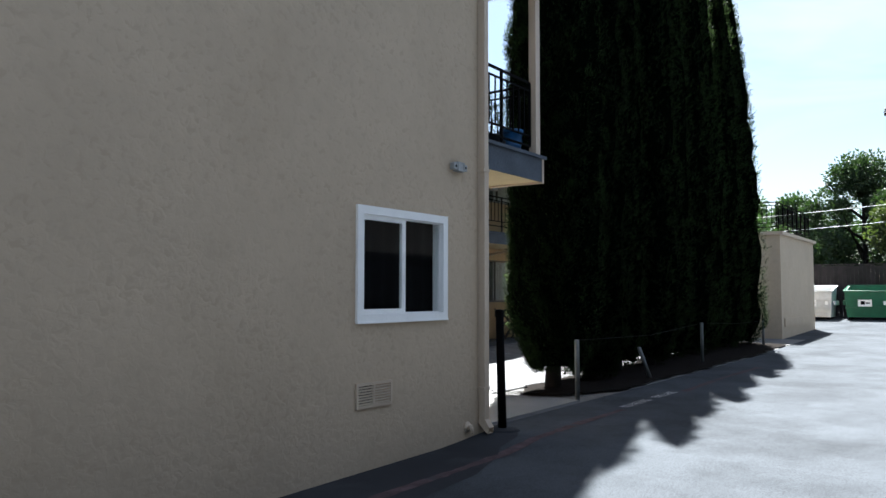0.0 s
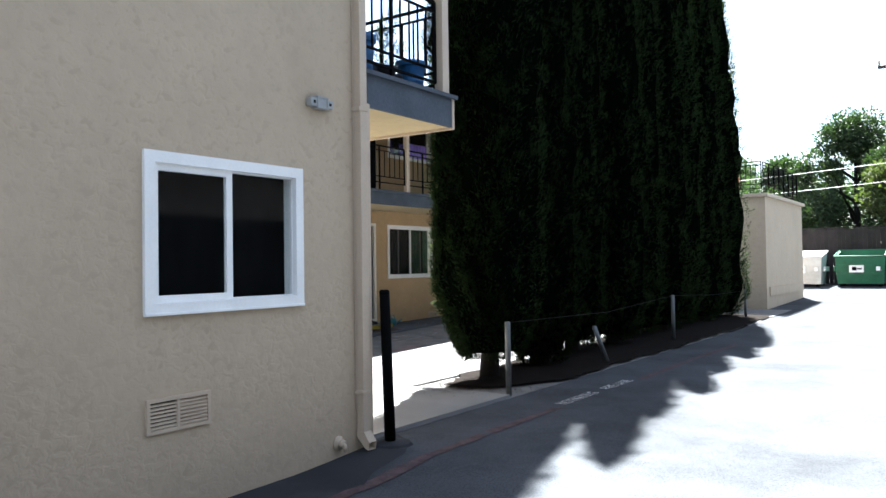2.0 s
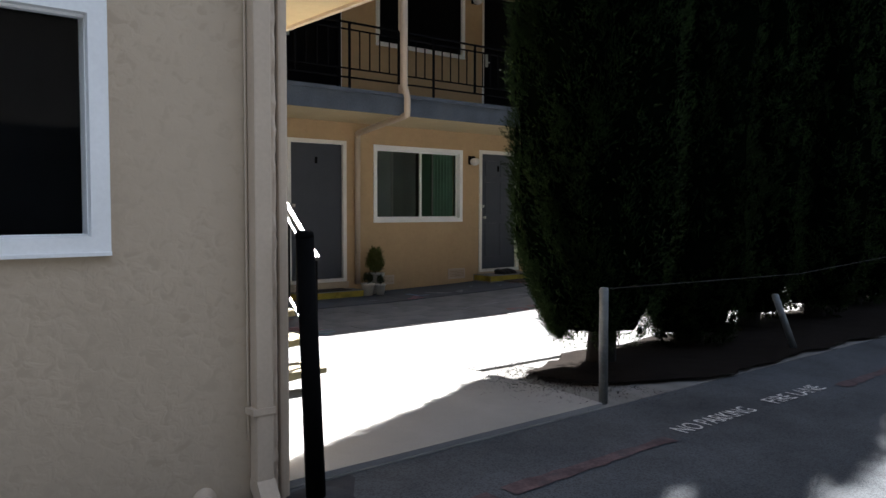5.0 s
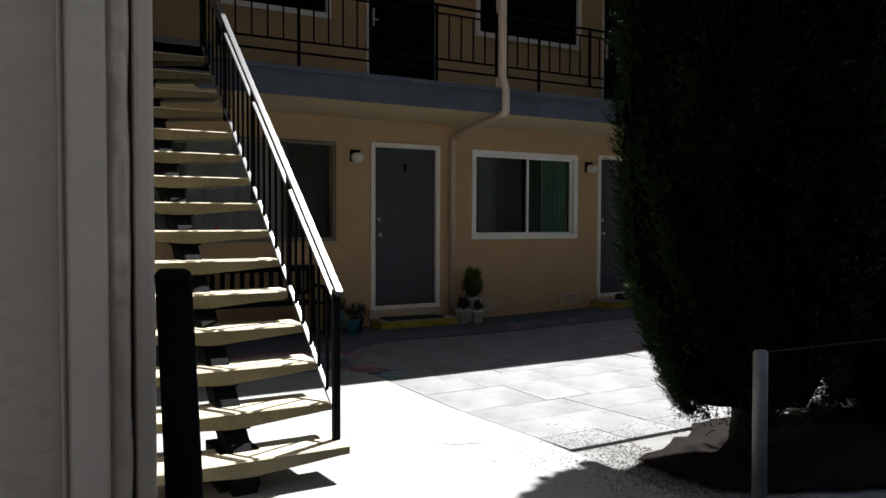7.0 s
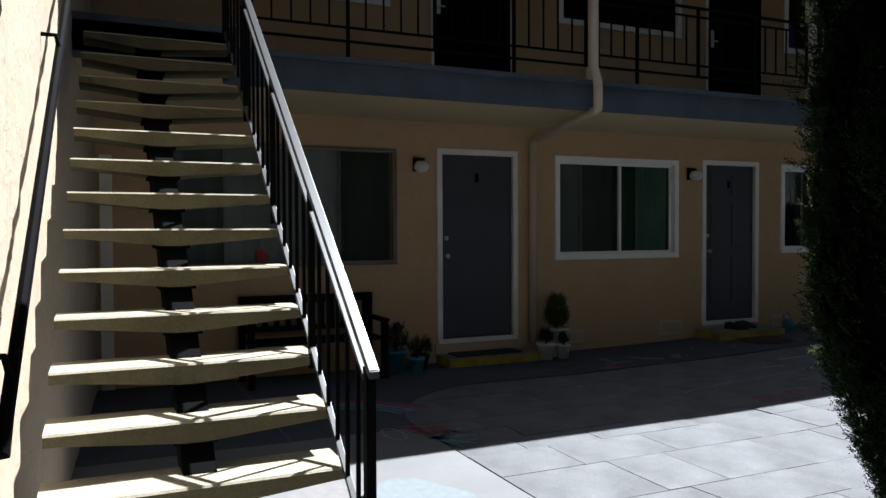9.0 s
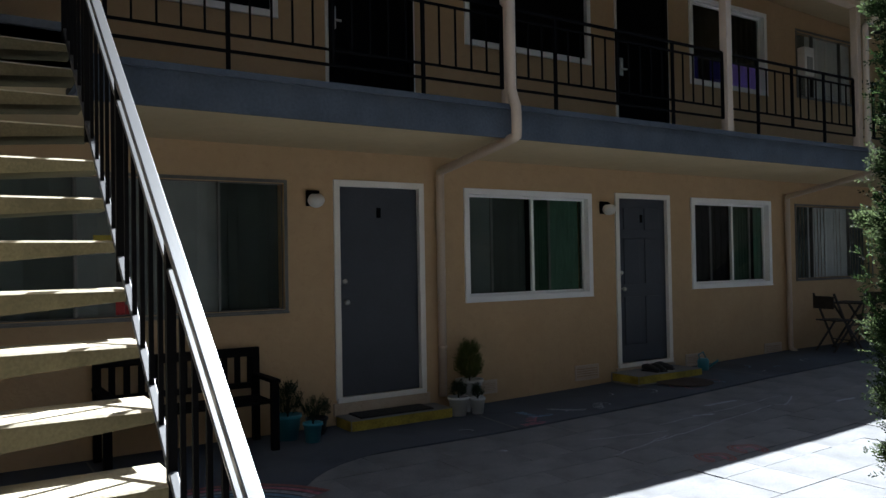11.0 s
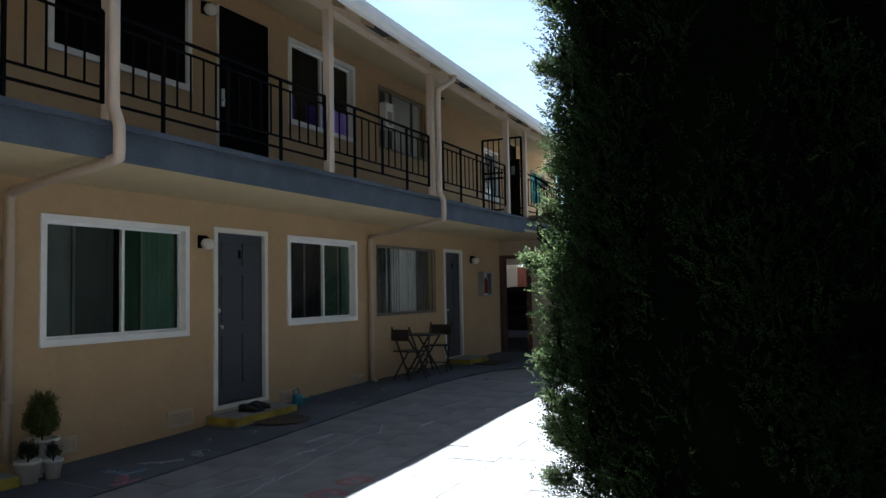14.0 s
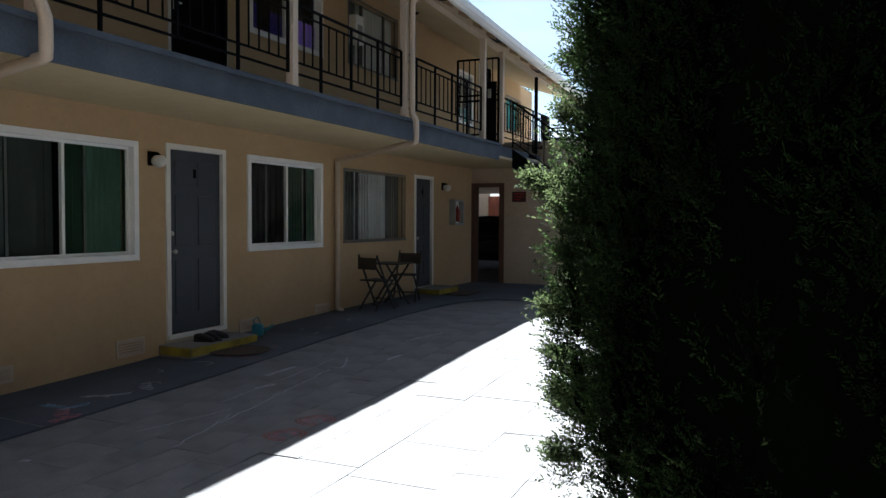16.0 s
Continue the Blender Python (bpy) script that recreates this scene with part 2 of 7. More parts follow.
worn.inputs["From Min"].default_value = 0.38
worn.inputs["From Max"].default_value = 0.56
worn.inputs["To Min"].default_value = 0.70
worn.inputs["To Max"].default_value = 1.08
nt.links.new(blot.outputs["Fac"], worn.inputs["Value"])
both = nt.nodes.new("ShaderNodeMath")
both.operation = 'MULTIPLY'
nt.links.new(speck.outputs[0], both.inputs[0])
nt.links.new(worn.outputs[0], both.inputs[1])
shade = nt.nodes.new("ShaderNodeVectorMath")
shade.operation = 'SCALE'
nt.links.new(b.inputs["Base Color"].links[0].from_socket, shade.inputs[0])
nt.links.new(both.outputs[0], shade.inputs["Scale"])
nt.links.new(shade.outputs[0], b.inputs["Base Color"])
DARK_ASPHALT = material("darker_asphalt", (0.032, 0.034, 0.039), 0.92, 0.18, 1.4, 200, 0.5, stain=((0.075, 0.077, 0.083), 1.1, 0.6), dist=0.006, spec=0.1)
# darker, bluer copy of the concrete: shade on the walk put into its colour
SHADED_CONCRETE = material("shaded_walk_concrete", (0.076, 0.086, 0.103), 0.9, 0.22, 0.9, 120, 0.3, stain=((0.048, 0.050, 0.056), 1.2, 0.75), dist=0.004, spec=0.2)
CONCRETE = material("grey_concrete", (0.195, 0.194, 0.192), 0.9, 0.14, 0.9, 120, 0.3, stain=((0.150, 0.150, 0.150), 0.7, 0.6), dist=0.004)
PAVER = material("grey_paver", (0.160, 0.160, 0.163), 0.9, 0.25, 2.3, 130, 0.35, island=0.10, stain=((0.085, 0.085, 0.090), 1.7, 0.7), dist=0.004, spec=0.12)
GROUT = material("sandy_joint", (0.135, 0.132, 0.129), 0.95, 0.2, 5.0, 150, 0.2)
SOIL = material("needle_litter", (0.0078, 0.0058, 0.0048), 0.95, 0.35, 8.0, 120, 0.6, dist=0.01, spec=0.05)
RED_PAINT = material("faded_red_paint", (0.080, 0.056, 0.060), 0.95, 0.3, 9.0, 60, 0.2, stain=((0.050, 0.052, 0.058), 5.0, 0.9), spec=0.1)
ROAD_WHITE = material("worn_white_paint", (0.42, 0.42, 0.42), 0.85, 0.6, 16.0, 90, 0.2)
YELLOW_PAINT = material("worn_yellow_paint", (0.28, 0.22, 0.03), 0.8, 0.4, 6.0, 60, 0.2)
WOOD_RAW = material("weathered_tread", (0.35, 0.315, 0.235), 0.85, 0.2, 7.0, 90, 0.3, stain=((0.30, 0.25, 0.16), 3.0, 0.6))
FENCE_WOOD = material("dark_fence_board", (0.024, 0.019, 0.020), 0.85, 0.3, 3.0, 40, 0.4, island=0.4)
POLE_WOOD = material("pole_wood", (0.055, 0.04, 0.032), 0.9, 0.3, 3.0, 60, 0.4)
BARK = material("cypress_bark", (0.007, 0.0055, 0.0048), 0.95, 0.3, 6.0, 60, 0.6)
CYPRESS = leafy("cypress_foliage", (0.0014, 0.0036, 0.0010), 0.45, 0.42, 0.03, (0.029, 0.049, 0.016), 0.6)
# paler foliage copy for outer sprays: the sunlit rim put into its colour
CYPRESS_SUNLIT = leafy("cypress_sunlit_tip", (0.0050, 0.0095, 0.0034), 0.45, 0.45, 0.05, (0.085, 0.112, 0.048), 0.5)
# near-black: the shade inside the crown put into its colour
CYPRESS_CORE = material("inner_shade", (0.0010, 0.0018, 0.0010), 0.95, 0.3, 5.0, 30, 0, spec=0.0)
RUSTY_WIRE = material("rusty_wire", (0.010, 0.009, 0.008), 0.9, 0.2, 6.0, 60, 0.1)
STEEL_POST = material("galvanised_post", (0.13, 0.14, 0.145), 0.5, 0.25, 6.0, 60, 0.2, metal=0.5)
BOLLARD = material("bollard_paint", (0.003, 0.003, 0.0032), 0.7, 0.2, 5.0, 60, 0.1, spec=0.03)
GLOBE = material("opal_globe", (0.72, 0.70, 0.66), 0.35, 0.03, 5.0, 40, 0)
GREY_METAL = material("grey_box_metal", (0.33, 0.34, 0.34), 0.5, 0.1, 5.0, 60, 0.05, metal=0.3)
CHROME = material("satin_chrome", (0.6, 0.58, 0.53), 0.3, 0.05, 5.0, 50, 0, metal=1.0)

# ---- builders ----
ORIGIN = {}


def quads(bm, box):
    x0, x1, y0, y1, z0, z1 = box
    v = [bm.verts.new(p) for p in ((x0, y0, z0), (x1, y0, z0), (x1, y1, z0), (x0, y1, z0), (x0, y0, z1), (x1, y0, z1), (x1, y1, z1), (x0, y1, z1))]
    for f in ((0, 3, 2, 1), (4, 5, 6, 7), (0, 1, 5, 4), (1, 2, 6, 5), (2, 3, 7, 6), (3, 0, 4, 7)):
        bm.faces.new([v[i] for i in f])


def boxes(*some, bevel=0.0):
    bm = bmesh.new()
    for b in some:
        x0, x1, y0, y1, z0, z1 = b
        quads(bm, (min(x0, x1), max(x0, x1), min(y0, y1), max(y0, y1), min(z0, z1), max(z0, z1)))
    if bevel:
        bmesh.ops.bevel(bm, geom=bm.edges[:], offset=bevel, segments=2, affect='EDGES', profile=0.6)
    return bm


def tube(points, radius, sides=12, flat=1.0, bm=None, cap=True):
    """A pipe along points; radius one number or one for each point."""
    bm = bm or bmesh.new()
    pts = [Vector(p) for p in points]
    rings = []
    side = None
    for i, p in enumerate(pts):
        way = (pts[min(i + 1, len(pts) - 1)] - pts[max(i - 1, 0)]).normalized()
        if side is None:
            side = way.orthogonal().normalized()
        side = (side - way * side.dot(way)).normalized()
        up = way.cross(side)
        r = radius[i] if isinstance(radius, (list, tuple)) else radius
        rings.append([bm.verts.new(p + r * (math.cos(a) * side + flat * math.sin(a) * up)) for a in (2 * math.pi * k / sides for k in range(sides))])
    for a, b in zip(rings, rings[1:]):
        for k in range(sides):
            bm.faces.new((a[k], a[(k + 1) % sides], b[(k + 1) % sides], b[k]))
    if cap:
        bm.faces.new(rings[0][::-1])
        bm.faces.new(rings[-1])
    return bm


def lathe(centre, profile, sides=20, bm=None):
    """A turned shape: profile rows of (radius, height above centre)."""
    bm = bm or bmesh.new()
    cx, cy, cz = centre
    rings = [[bm.verts.new((cx + r * math.cos(a), cy + r * math.sin(a), cz + h)) for a in (2 * math.pi * k / sides for k in range(sides))] for r, h in profile]
    for a, b in zip(rings, rings[1:]):
        for k in range(sides):
            bm.faces.new((a[k], a[(k + 1) % sides], b[(k + 1) % sides], b[k]))
    bm.faces.new(rings[0][::-1])
    bm.faces.new(rings[-1])
    return bm


def mesh_of(name, bm, mat, shift=Vector(), smooth=False):
    me = bpy.data.meshes.new(name)
    if shift.length:
        bmesh.ops.translate(bm, vec=-shift, verts=bm.verts)
    bmesh.ops.recalc_face_normals(bm, faces=bm.faces)
    if smooth:
        for f in bm.faces:
            f.smooth = True
    bm.to_mesh(me)
    bm.free()
    me.materials.append(mat)
    return me


def part(name, bm, mat, parent, label="", smooth=False):
    at = ORIGIN[parent]
    ob = new(name, mesh_of(name, bm, mat, at, smooth))
    ob.parent = parent
    ORIGIN[ob] = at
    return tagged(ob, label) if label else ob


def thing(name, at, label, category, group="", kind=""):
    ob = new(name)
    ob.empty_display_size = 0.1
    ob.location = at
    ORIGIN[ob] = Vector(at)
    return tagged(ob, label, category, group, kind)


def solid(name, bm, mat, label, category, kind="", at=(0, 0, 0), group="", smooth=False):
    ob = new(name, mesh_of(name, bm, mat, Vector(at), smooth))
    ob.location = at
    ORIGIN[ob] = Vector(at)
    return tagged(ob, label, category, group, kind)


def holed_wall(axis, front, back, u0, u1, z0, z1, holes):
    """A wall across axis 'x' or 'y' from front to back, with rectangular holes (u0, u1, z0, z1) cut right through."""
    us = sorted({u0, u1, *[h[0] for h in holes], *[h[1] for h in holes]})
    zs = sorted({z0, z1, *[h[2] for h in holes], *[h[3] for h in holes]})
    bm = bmesh.new()
    seen = {}

    def vert(d, u, z):
        key = (round(d, 4), round(u, 4), round(z, 4))
        if key not in seen:
            seen[key] = bm.verts.new((d, u, z) if axis == 'x' else (u, d, z))
        return seen[key]

    def full(i, k):
        if not (0 <= i < len(us) - 1 and 0 <= k < len(zs) - 1):
            return False
        u, z = (us[i] + us[i + 1]) / 2, (zs[k] + zs[k + 1]) / 2
        return not any(h[0] < u < h[1] and h[2] < z < h[3] for h in holes)

    for i in range(len(us) - 1):
        for k in range(len(zs) - 1):
            if not full(i, k):
                continue
            a, b, c, d = us[i], us[i + 1], zs[k], zs[k + 1]
            for dd in (front, back):
                bm.faces.new([vert(dd, a, c), vert(dd, b, c), vert(dd, b, d), vert(dd, a, d)])
            for di, dk, p, q in ((-1, 0, (a, c), (a, d)), (1, 0, (b, c), (b, d)), (0, -1, (a, c), (b, c)), (0, 1, (a, d), (b, d))):
                if not full(i + di, k + dk):
                    bm.faces.new([vert(front, *p), vert(front, *q), vert(back, *q), vert(back, *p)])
    return bm

# ---- ground and pavements ----
F = -11.53            # facade of the long wing
B = -9.95             # outer edge of its balcony
WX, WY = -4.40, 6.95  # corner of the end wing
NY = 23.80            # front of the far wing
FLOOR2 = 2.82


def gz(y):
    """Height of the ground along the drive."""
    return float(np.interp(y, (-400, 4, 6.3, 6.95, 18, 23.8, 28.5, 33, 60, 400), (-0.075, -0.075, -0.045, 0, 0, 0.08, 0.17, 0.42, 1.2, 2.0)))


def yard(x, y):
    """Top of the paving: level with the drive at the entry, a little lower and rising northwards inside the court."""
    w = min(1.0, max(0.0, (-4.6 - x) / 2.6))
    inside = float(np.interp(y, (12, 14, 16, 18, 24), (-0.060, -0.020, 0.055, 0.105, 0.125)))
    return (gz(y) + 0.034) * (1 - w) + inside * w


def sheet(x0, x1, ys, top, depth=0.0, nx=1):
    bm = bmesh.new()
    xs = [x0 + (x1 - x0) * i / nx for i in range(nx + 1)]
    rows = [[bm.verts.new((x, y, gz(y) + top)) for x in xs] for y in ys]
    for a, b in zip(rows, rows[1:]):
        for i in range(nx):
            bm.faces.new((a[i], a[i + 1], b[i + 1], b[i]))
    if depth:
        r = bmesh.ops.extrude_face_region(bm, geom=bm.faces[:])
        bmesh.ops.translate(bm, vec=(0, 0, -depth), verts=[v for v in r["geom"] if isinstance(v, bmesh.types.BMVert)])
    return bm


GROUND_YS = (-400, -60, -20, 4, 6.3, 6.95, 9, 12, 15, 18, 20, 23.8, 26, 28.5, 31, 33, 45, 60, 400)
bm = bmesh.new()
rows = [[bm.verts.new((x, y, gz(y) + (-0.25 if -19 < x < -4.6 and 6 < y < 23 else 0.0))) for x in (-400, -60, -20, -18, -8, -5.2, -4.55, -2, 0, 2, 4, 10, 60, 400)] for y in GROUND_YS]
for a, b in zip(rows, rows[1:]):
    for i in range(len(a) - 1):
        bm.faces.new((a[i], a[i + 1], b[i + 1], b[i]))
solid("ground", bm, ASPHALT, "aged grey asphalt drive with dark patches", "asphalt", "structure")
# dark strip of asphalt along the end wing's wall
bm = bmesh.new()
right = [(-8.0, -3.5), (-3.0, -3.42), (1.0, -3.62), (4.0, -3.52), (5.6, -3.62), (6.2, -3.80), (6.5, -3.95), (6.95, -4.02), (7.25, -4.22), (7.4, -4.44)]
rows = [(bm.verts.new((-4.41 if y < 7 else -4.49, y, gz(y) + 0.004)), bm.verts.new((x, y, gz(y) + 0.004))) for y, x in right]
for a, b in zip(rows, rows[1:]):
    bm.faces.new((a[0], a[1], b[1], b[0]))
solid("asphalt_strip", bm, DARK_ASPHALT, "dark asphalt strip along the wall foot", "asphalt", "structure")

# courtyard: joint bed, concrete walk with a rounded inner corner, pavers
PY0, PX0, PR = 9.55, -10.35, 1.3


def slab(outline, top=0.0, depth=0.06):
    """A paved piece of the court, laid to its falls."""
    bm = bmesh.new()
    bm.faces.new([bm.verts.new((x, y, 0)) for x, y in outline])
    for k in range(1, 10):
        bmesh.ops.bisect_plane(bm, geom=bm.verts[:] + bm.edges[:] + bm.faces[:], plane_co=(-12 + 0.8 * k, 0, 0), plane_no=(1, 0, 0))
    for y in (8.5, 10, 12, 14, 16, 18, 20, 22):
        bmesh.ops.bisect_plane(bm, geom=bm.verts[:] + bm.edges[:] + bm.faces[:], plane_co=(0, y + 0.001, 0), plane_no=(0, 1, 0))
    for v in bm.verts:
        v.co.z = yard(v.co.x, v.co.y) + top
    r = bmesh.ops.extrude_face_region(bm, geom=bm.faces[:])
    bmesh.ops.translate(bm, vec=(0, 0, -depth), verts=[v for v in r["geom"] if isinstance(v, bmesh.types.BMVert)])
    return bm


solid("courtyard_bed", slab([(F, WY), (-4.50, WY), (-4.50, NY), (F, NY)], -0.028, 0.10), GROUT, "sandy bed under the courtyard pavers", "ground", "structure")
solid("entry_slab", slab([(-9.05, WY), (-4.52, WY), (-4.52, 9.35), (-5.2, 9.48), (-6.3, PY0), (-9.05, PY0)]), CONCRETE, "pale concrete slab at the courtyard entry", "pavement", "structure")
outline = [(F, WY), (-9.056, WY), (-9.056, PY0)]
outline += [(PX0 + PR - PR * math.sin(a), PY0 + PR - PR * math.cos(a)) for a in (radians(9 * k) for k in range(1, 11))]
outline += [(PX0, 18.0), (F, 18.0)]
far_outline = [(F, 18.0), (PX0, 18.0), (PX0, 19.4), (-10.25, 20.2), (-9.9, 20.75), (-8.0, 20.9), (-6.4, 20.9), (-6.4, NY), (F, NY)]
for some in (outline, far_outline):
    solid("walkway", slab(some), SHADED_CONCRETE, "stained grey concrete walkway along the apartment fronts, darkened for shade", "walkway", "structure")
for y, turn in ((8.6, 0.0), (12.1, -0.1), (16.0, 0.0), (19.0, 0.0)):
    x1 = PX0 + (1.29 if y < 9 else -0.01)
    solid("walkway_joint", slab([(F + 0.02, y - turn), (x1, y), (x1, y + 0.016), (F + 0.02, y - turn + 0.016)], 0.0015, 0.012), GROUT, "dark expansion joint across the walkway", "joint", "structure")
# planting strip under the trees
bm = bmesh.new()
rng = random.Random(3)
rows = []
for j in range(94):
    y = 9.72 + j * 0.1275
    nose = min(1.0, ((j + 0.6) / 9) ** 0.6)
    west = -5.42 - (0.58 + 0.05 * math.sin(2.1 * y) + 0.06 * math.sin(5.3 * y + 1)) * nose + rng.uniform(-0.05, 0.05)
    east = -5.12 + (0.62 + 0.04 * math.sin(1.7 * y + 2) + 0.035 * math.sin(6.1 * y)) * nose + rng.uniform(-0.04, 0.04)
    row = []
    for i in range(9):
        x = west + (east - west) * i / 8
        rim = i in (0, 8) or j in (0, 93)
        row.append(bm.verts.new((x, y + rng.uniform(-0.03, 0.03), max(yard(x, y), gz(y) if i > 4 else -9) + (0.002 if rim else rng.uniform(0.005, 0.016)))))
    rows.append(row)
for a, b in zip(rows, rows[1:]):
    for i in range(8):
        bm.faces.new((a[i], a[i + 1], b[i + 1], b[i]))
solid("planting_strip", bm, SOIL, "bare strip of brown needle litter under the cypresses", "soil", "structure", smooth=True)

# ---- end wing ----
NW = (5.05, 6.29, 1.115, 2.06)   # its window: y, y, z, z
solid("wall_east", holed_wall('x', WX, WX - 0.2, -8.0, WY, -0.3, 5.05, [(NW[0] + 0.03, NW[1] - 0.03, NW[2] + 0.03, NW[3] - 0.03)]), STUCCO, "beige stucco end wall of the apartment wing", "wall", "structure")
solid("wall_wing_north", holed_wall('y', WY, WY - 0.2, F, WX - 0.2, -0.3, 5.05, []), STUCCO, "beige stucco wall beside the stairs", "wall", "structure")


def flank(x):
    """Face of the slightly splayed wall beside the stairs."""
    return 7.0 + 0.055 * (-4.6 - x)


bm = bmesh.new()
rng = random.Random(4)
xs = [-4.47 - (-4.47 - F) * i / 120 for i in range(121)]
tops = [2.684 if x > -6.75 else 5.05 for x in xs]
rows = []
for i, x in enumerate(xs):
    rows.append([bm.verts.new((x, flank(x) + 0.007 * noise.noise((x * 9, 0.0, z * 7)) + 0.005 * noise.noise((x * 23, 3.0, z * 19)), z)) for z in [-0.1 + (tops[i] + 0.1) * j / 90 for j in range(91)]])
for a, b in zip(rows, rows[1:]):
    for j in range(90):
        bm.faces.new((a[j], a[j + 1], b[j + 1], b[j]))
for a in (rows[0], rows[-1]):
    bm.faces.new([a[0], a[-1], bm.verts.new((a[-1].co.x, WY - 0.005, a[-1].co.z)), bm.verts.new((a[0].co.x, WY - 0.005, a[0].co.z))])
solid("wall_stair_side", bm, STUCCO, "beige stucco wall splayed out beside the stairs", "wall", "structure", smooth=True)
solid("wall_wing_south", boxes((F - 8, WX - 0.2, -8.0, -7.8, 0, 5.05)), STUCCO, "plain beige stucco wall", "wall", "structure")
solid("roof_wing", boxes((F - 8, WX + 0.42, -8.4, 8.42, 5.05, 5.2)), BEIGE_PAINT, "flat eaves over the end wing and its balcony", "roof", "structure")
solid("fascia_wing", boxes((WX + 0.42, WX + 0.45, -8.4, 8.45, 4.98, 5.24), (-10.2, WX + 0.42, 8.42, 8.45, 4.98, 5.24)), BEIGE_PAINT, "painted eaves board", "trim", "structure")

# ---- long wing ----
W1, W2, W3, W4 = (7.95, 10.35, 1.05, 2.29), (12.35, 14.21, 1.055, 2.29), (16.02, 17.76, 1.08, 2.30), (18.37, 20.52, 1.12, 2.28)
U1, U2, U3, U4 = (8.40, 10.28, 3.80, 5.04), (12.40, 14.25, 3.855, 5.06), (16.07, 17.76, 3.84, 5.04), (18.50, 20.20, 3.90, 4.95)
D2, D3, D4 = (10.82, 11.84, 0.20, 2.315), (14.61, 15.60, 0.20, 2.315), (20.88, 21.72, 0.22, 2.315)
E2, E3, E4 = (10.76, 11.76, FLOOR2 + 0.03, 5.03), (14.67, 15.64, FLOOR2 + 0.03, 5.03), (24.15, 24.92, FLOOR2 + 0.03, 4.95)
U5 = (22.95, 23.80, 3.50, 4.62)
def inner(h, m=0.035):
    return (h[0] + m, h[1] - m, h[2] + (m if h[2] > 0.5 and h[2] != FLOOR2 + 0.03 else 0), h[3] - m)


def upto_roof(bm):
    for v in bm.verts:
        if v.co.z > 5.2:
            v.co.z = 5.35 - 0.034 * (v.co.y - 15.0)
    return bm


solid("wall_facade", upto_roof(holed_wall('x', F, F - 0.2, WY, NY + 0.2, -0.3, 5.30, [inner(h) for h in (W1, W2, W3, W4, U1, U2, U3, U4, U5, D2, D3, D4, E2, E3)])), STUCCO_BOUNCE, "beige stucco apartment front with doors and windows", "wall", "structure")
U6 = (26.05, 27.20, 3.70, 4.55)
solid("wall_facade_upper", upto_roof(holed_wall('x', F, F - 0.2, NY + 0.2, 28.2, 2.60, 5.30, [inner(h) for h in (E4, U6)])), STUCCO_BOUNCE, "beige stucco upper front beyond the iron gate", "wall", "structure")
solid("wall_facade_end", boxes((F - 7.8, F - 0.2, 28.0, 28.2, 2.60, 4.85)), STUCCO, "beige stucco end wall of the upper storey", "wall", "structure")
solid("wall_back", boxes((F - 8.0, F - 7.8, -8.0, NY + 0.2, 0, 5.3)), DARK_ROOM, "plain back wall", "wall", "structure")
solid("wall_gable", boxes((F - 7.8, F - 0.2, NY, NY + 0.2, 0, 4.9)), STUCCO, "beige stucco gable wall", "wall", "structure")
solid("floor_inside", boxes((F - 7.8, F - 0.2, -7.8, NY, FLOOR2 - 0.2, FLOOR2)), DARK_ROOM, "upper floor inside the flats", "floor", "structure")
solid("floor_inside_low", boxes((F - 7.8, F - 0.2, WY, NY, 0.05, 0.2)), DARK_ROOM, "lower floor inside the flats", "floor", "structure")
for k, y in enumerate((WY - 0.1, 12.15, 15.85, 18.1)):
    solid(f"partition_{k + 1}", boxes((F - 7.8, F - 0.22, y, y + 0.1, 0.2, 5.3)), DARK_ROOM, "dim inner wall between two flats", "wall", "structure")

# balcony slab, its fascia and soffit
solid("balcony_soffit", boxes((F, B - 0.03, WY, NY, 2.60, 2.64), (B - 0.03, -9.37, WY, 8.3, 2.60, 2.64)), STUCCO_SOFFIT, "cream plastered underside of the walkway balcony", "ceiling", "structure")
solid("balcony_floor", boxes((F, B - 0.03, WY, NY, 2.64, FLOOR2), (B - 0.03, -9.37, WY, 8.3, 2.64, FLOOR2)), BLUE_GREY, "blue-grey painted upper walkway floor", "floor", "structure")
bm = boxes((B - 0.03, B, 8.33, 21.1, 2.555, 2.80), (B - 0.05, B + 0.035, 8.33, 21.1, 2.80, 2.845), (-9.40, -9.37, WY, 8.33, 2.555, 2.80), (-9.40, -9.34, WY, 8.33, 2.80, 2.845), (B, -9.40, 8.30, 8.33, 2.555, 2.845))
solid("balcony_fascia", bm, BLUE_GREY, "blue-grey painted balcony edge with a rolled lip", "fascia", "structure")
# end wing's balcony over the foot of the stairs
solid("wing_balcony_floor", boxes((-6.75, WX - 0.03, WY, 8.18, 2.71, 2.86)), BLUE_GREY, "blue-grey upper balcony floor", "floor", "structure")
solid("wing_balcony_soffit", boxes((-6.75, WX - 0.03, WY, 8.18, 2.622, 2.71)), STUCCO_SOFFIT, "cream plastered underside of the balcony", "ceiling", "structure")
bm = boxes((WX - 0.03, WX, WY + 0.02, 8.18, 2.615, 2.87), (WX - 0.04, WX + 0.03, WY + 0.02, 8.24, 2.87, 2.905), (-6.78, -6.75, WY, 8.18, 2.65, 2.89))
solid("wing_balcony_fascia", bm, BLUE_GREY, "blue-grey stucco balcony edge", "fascia", "structure")
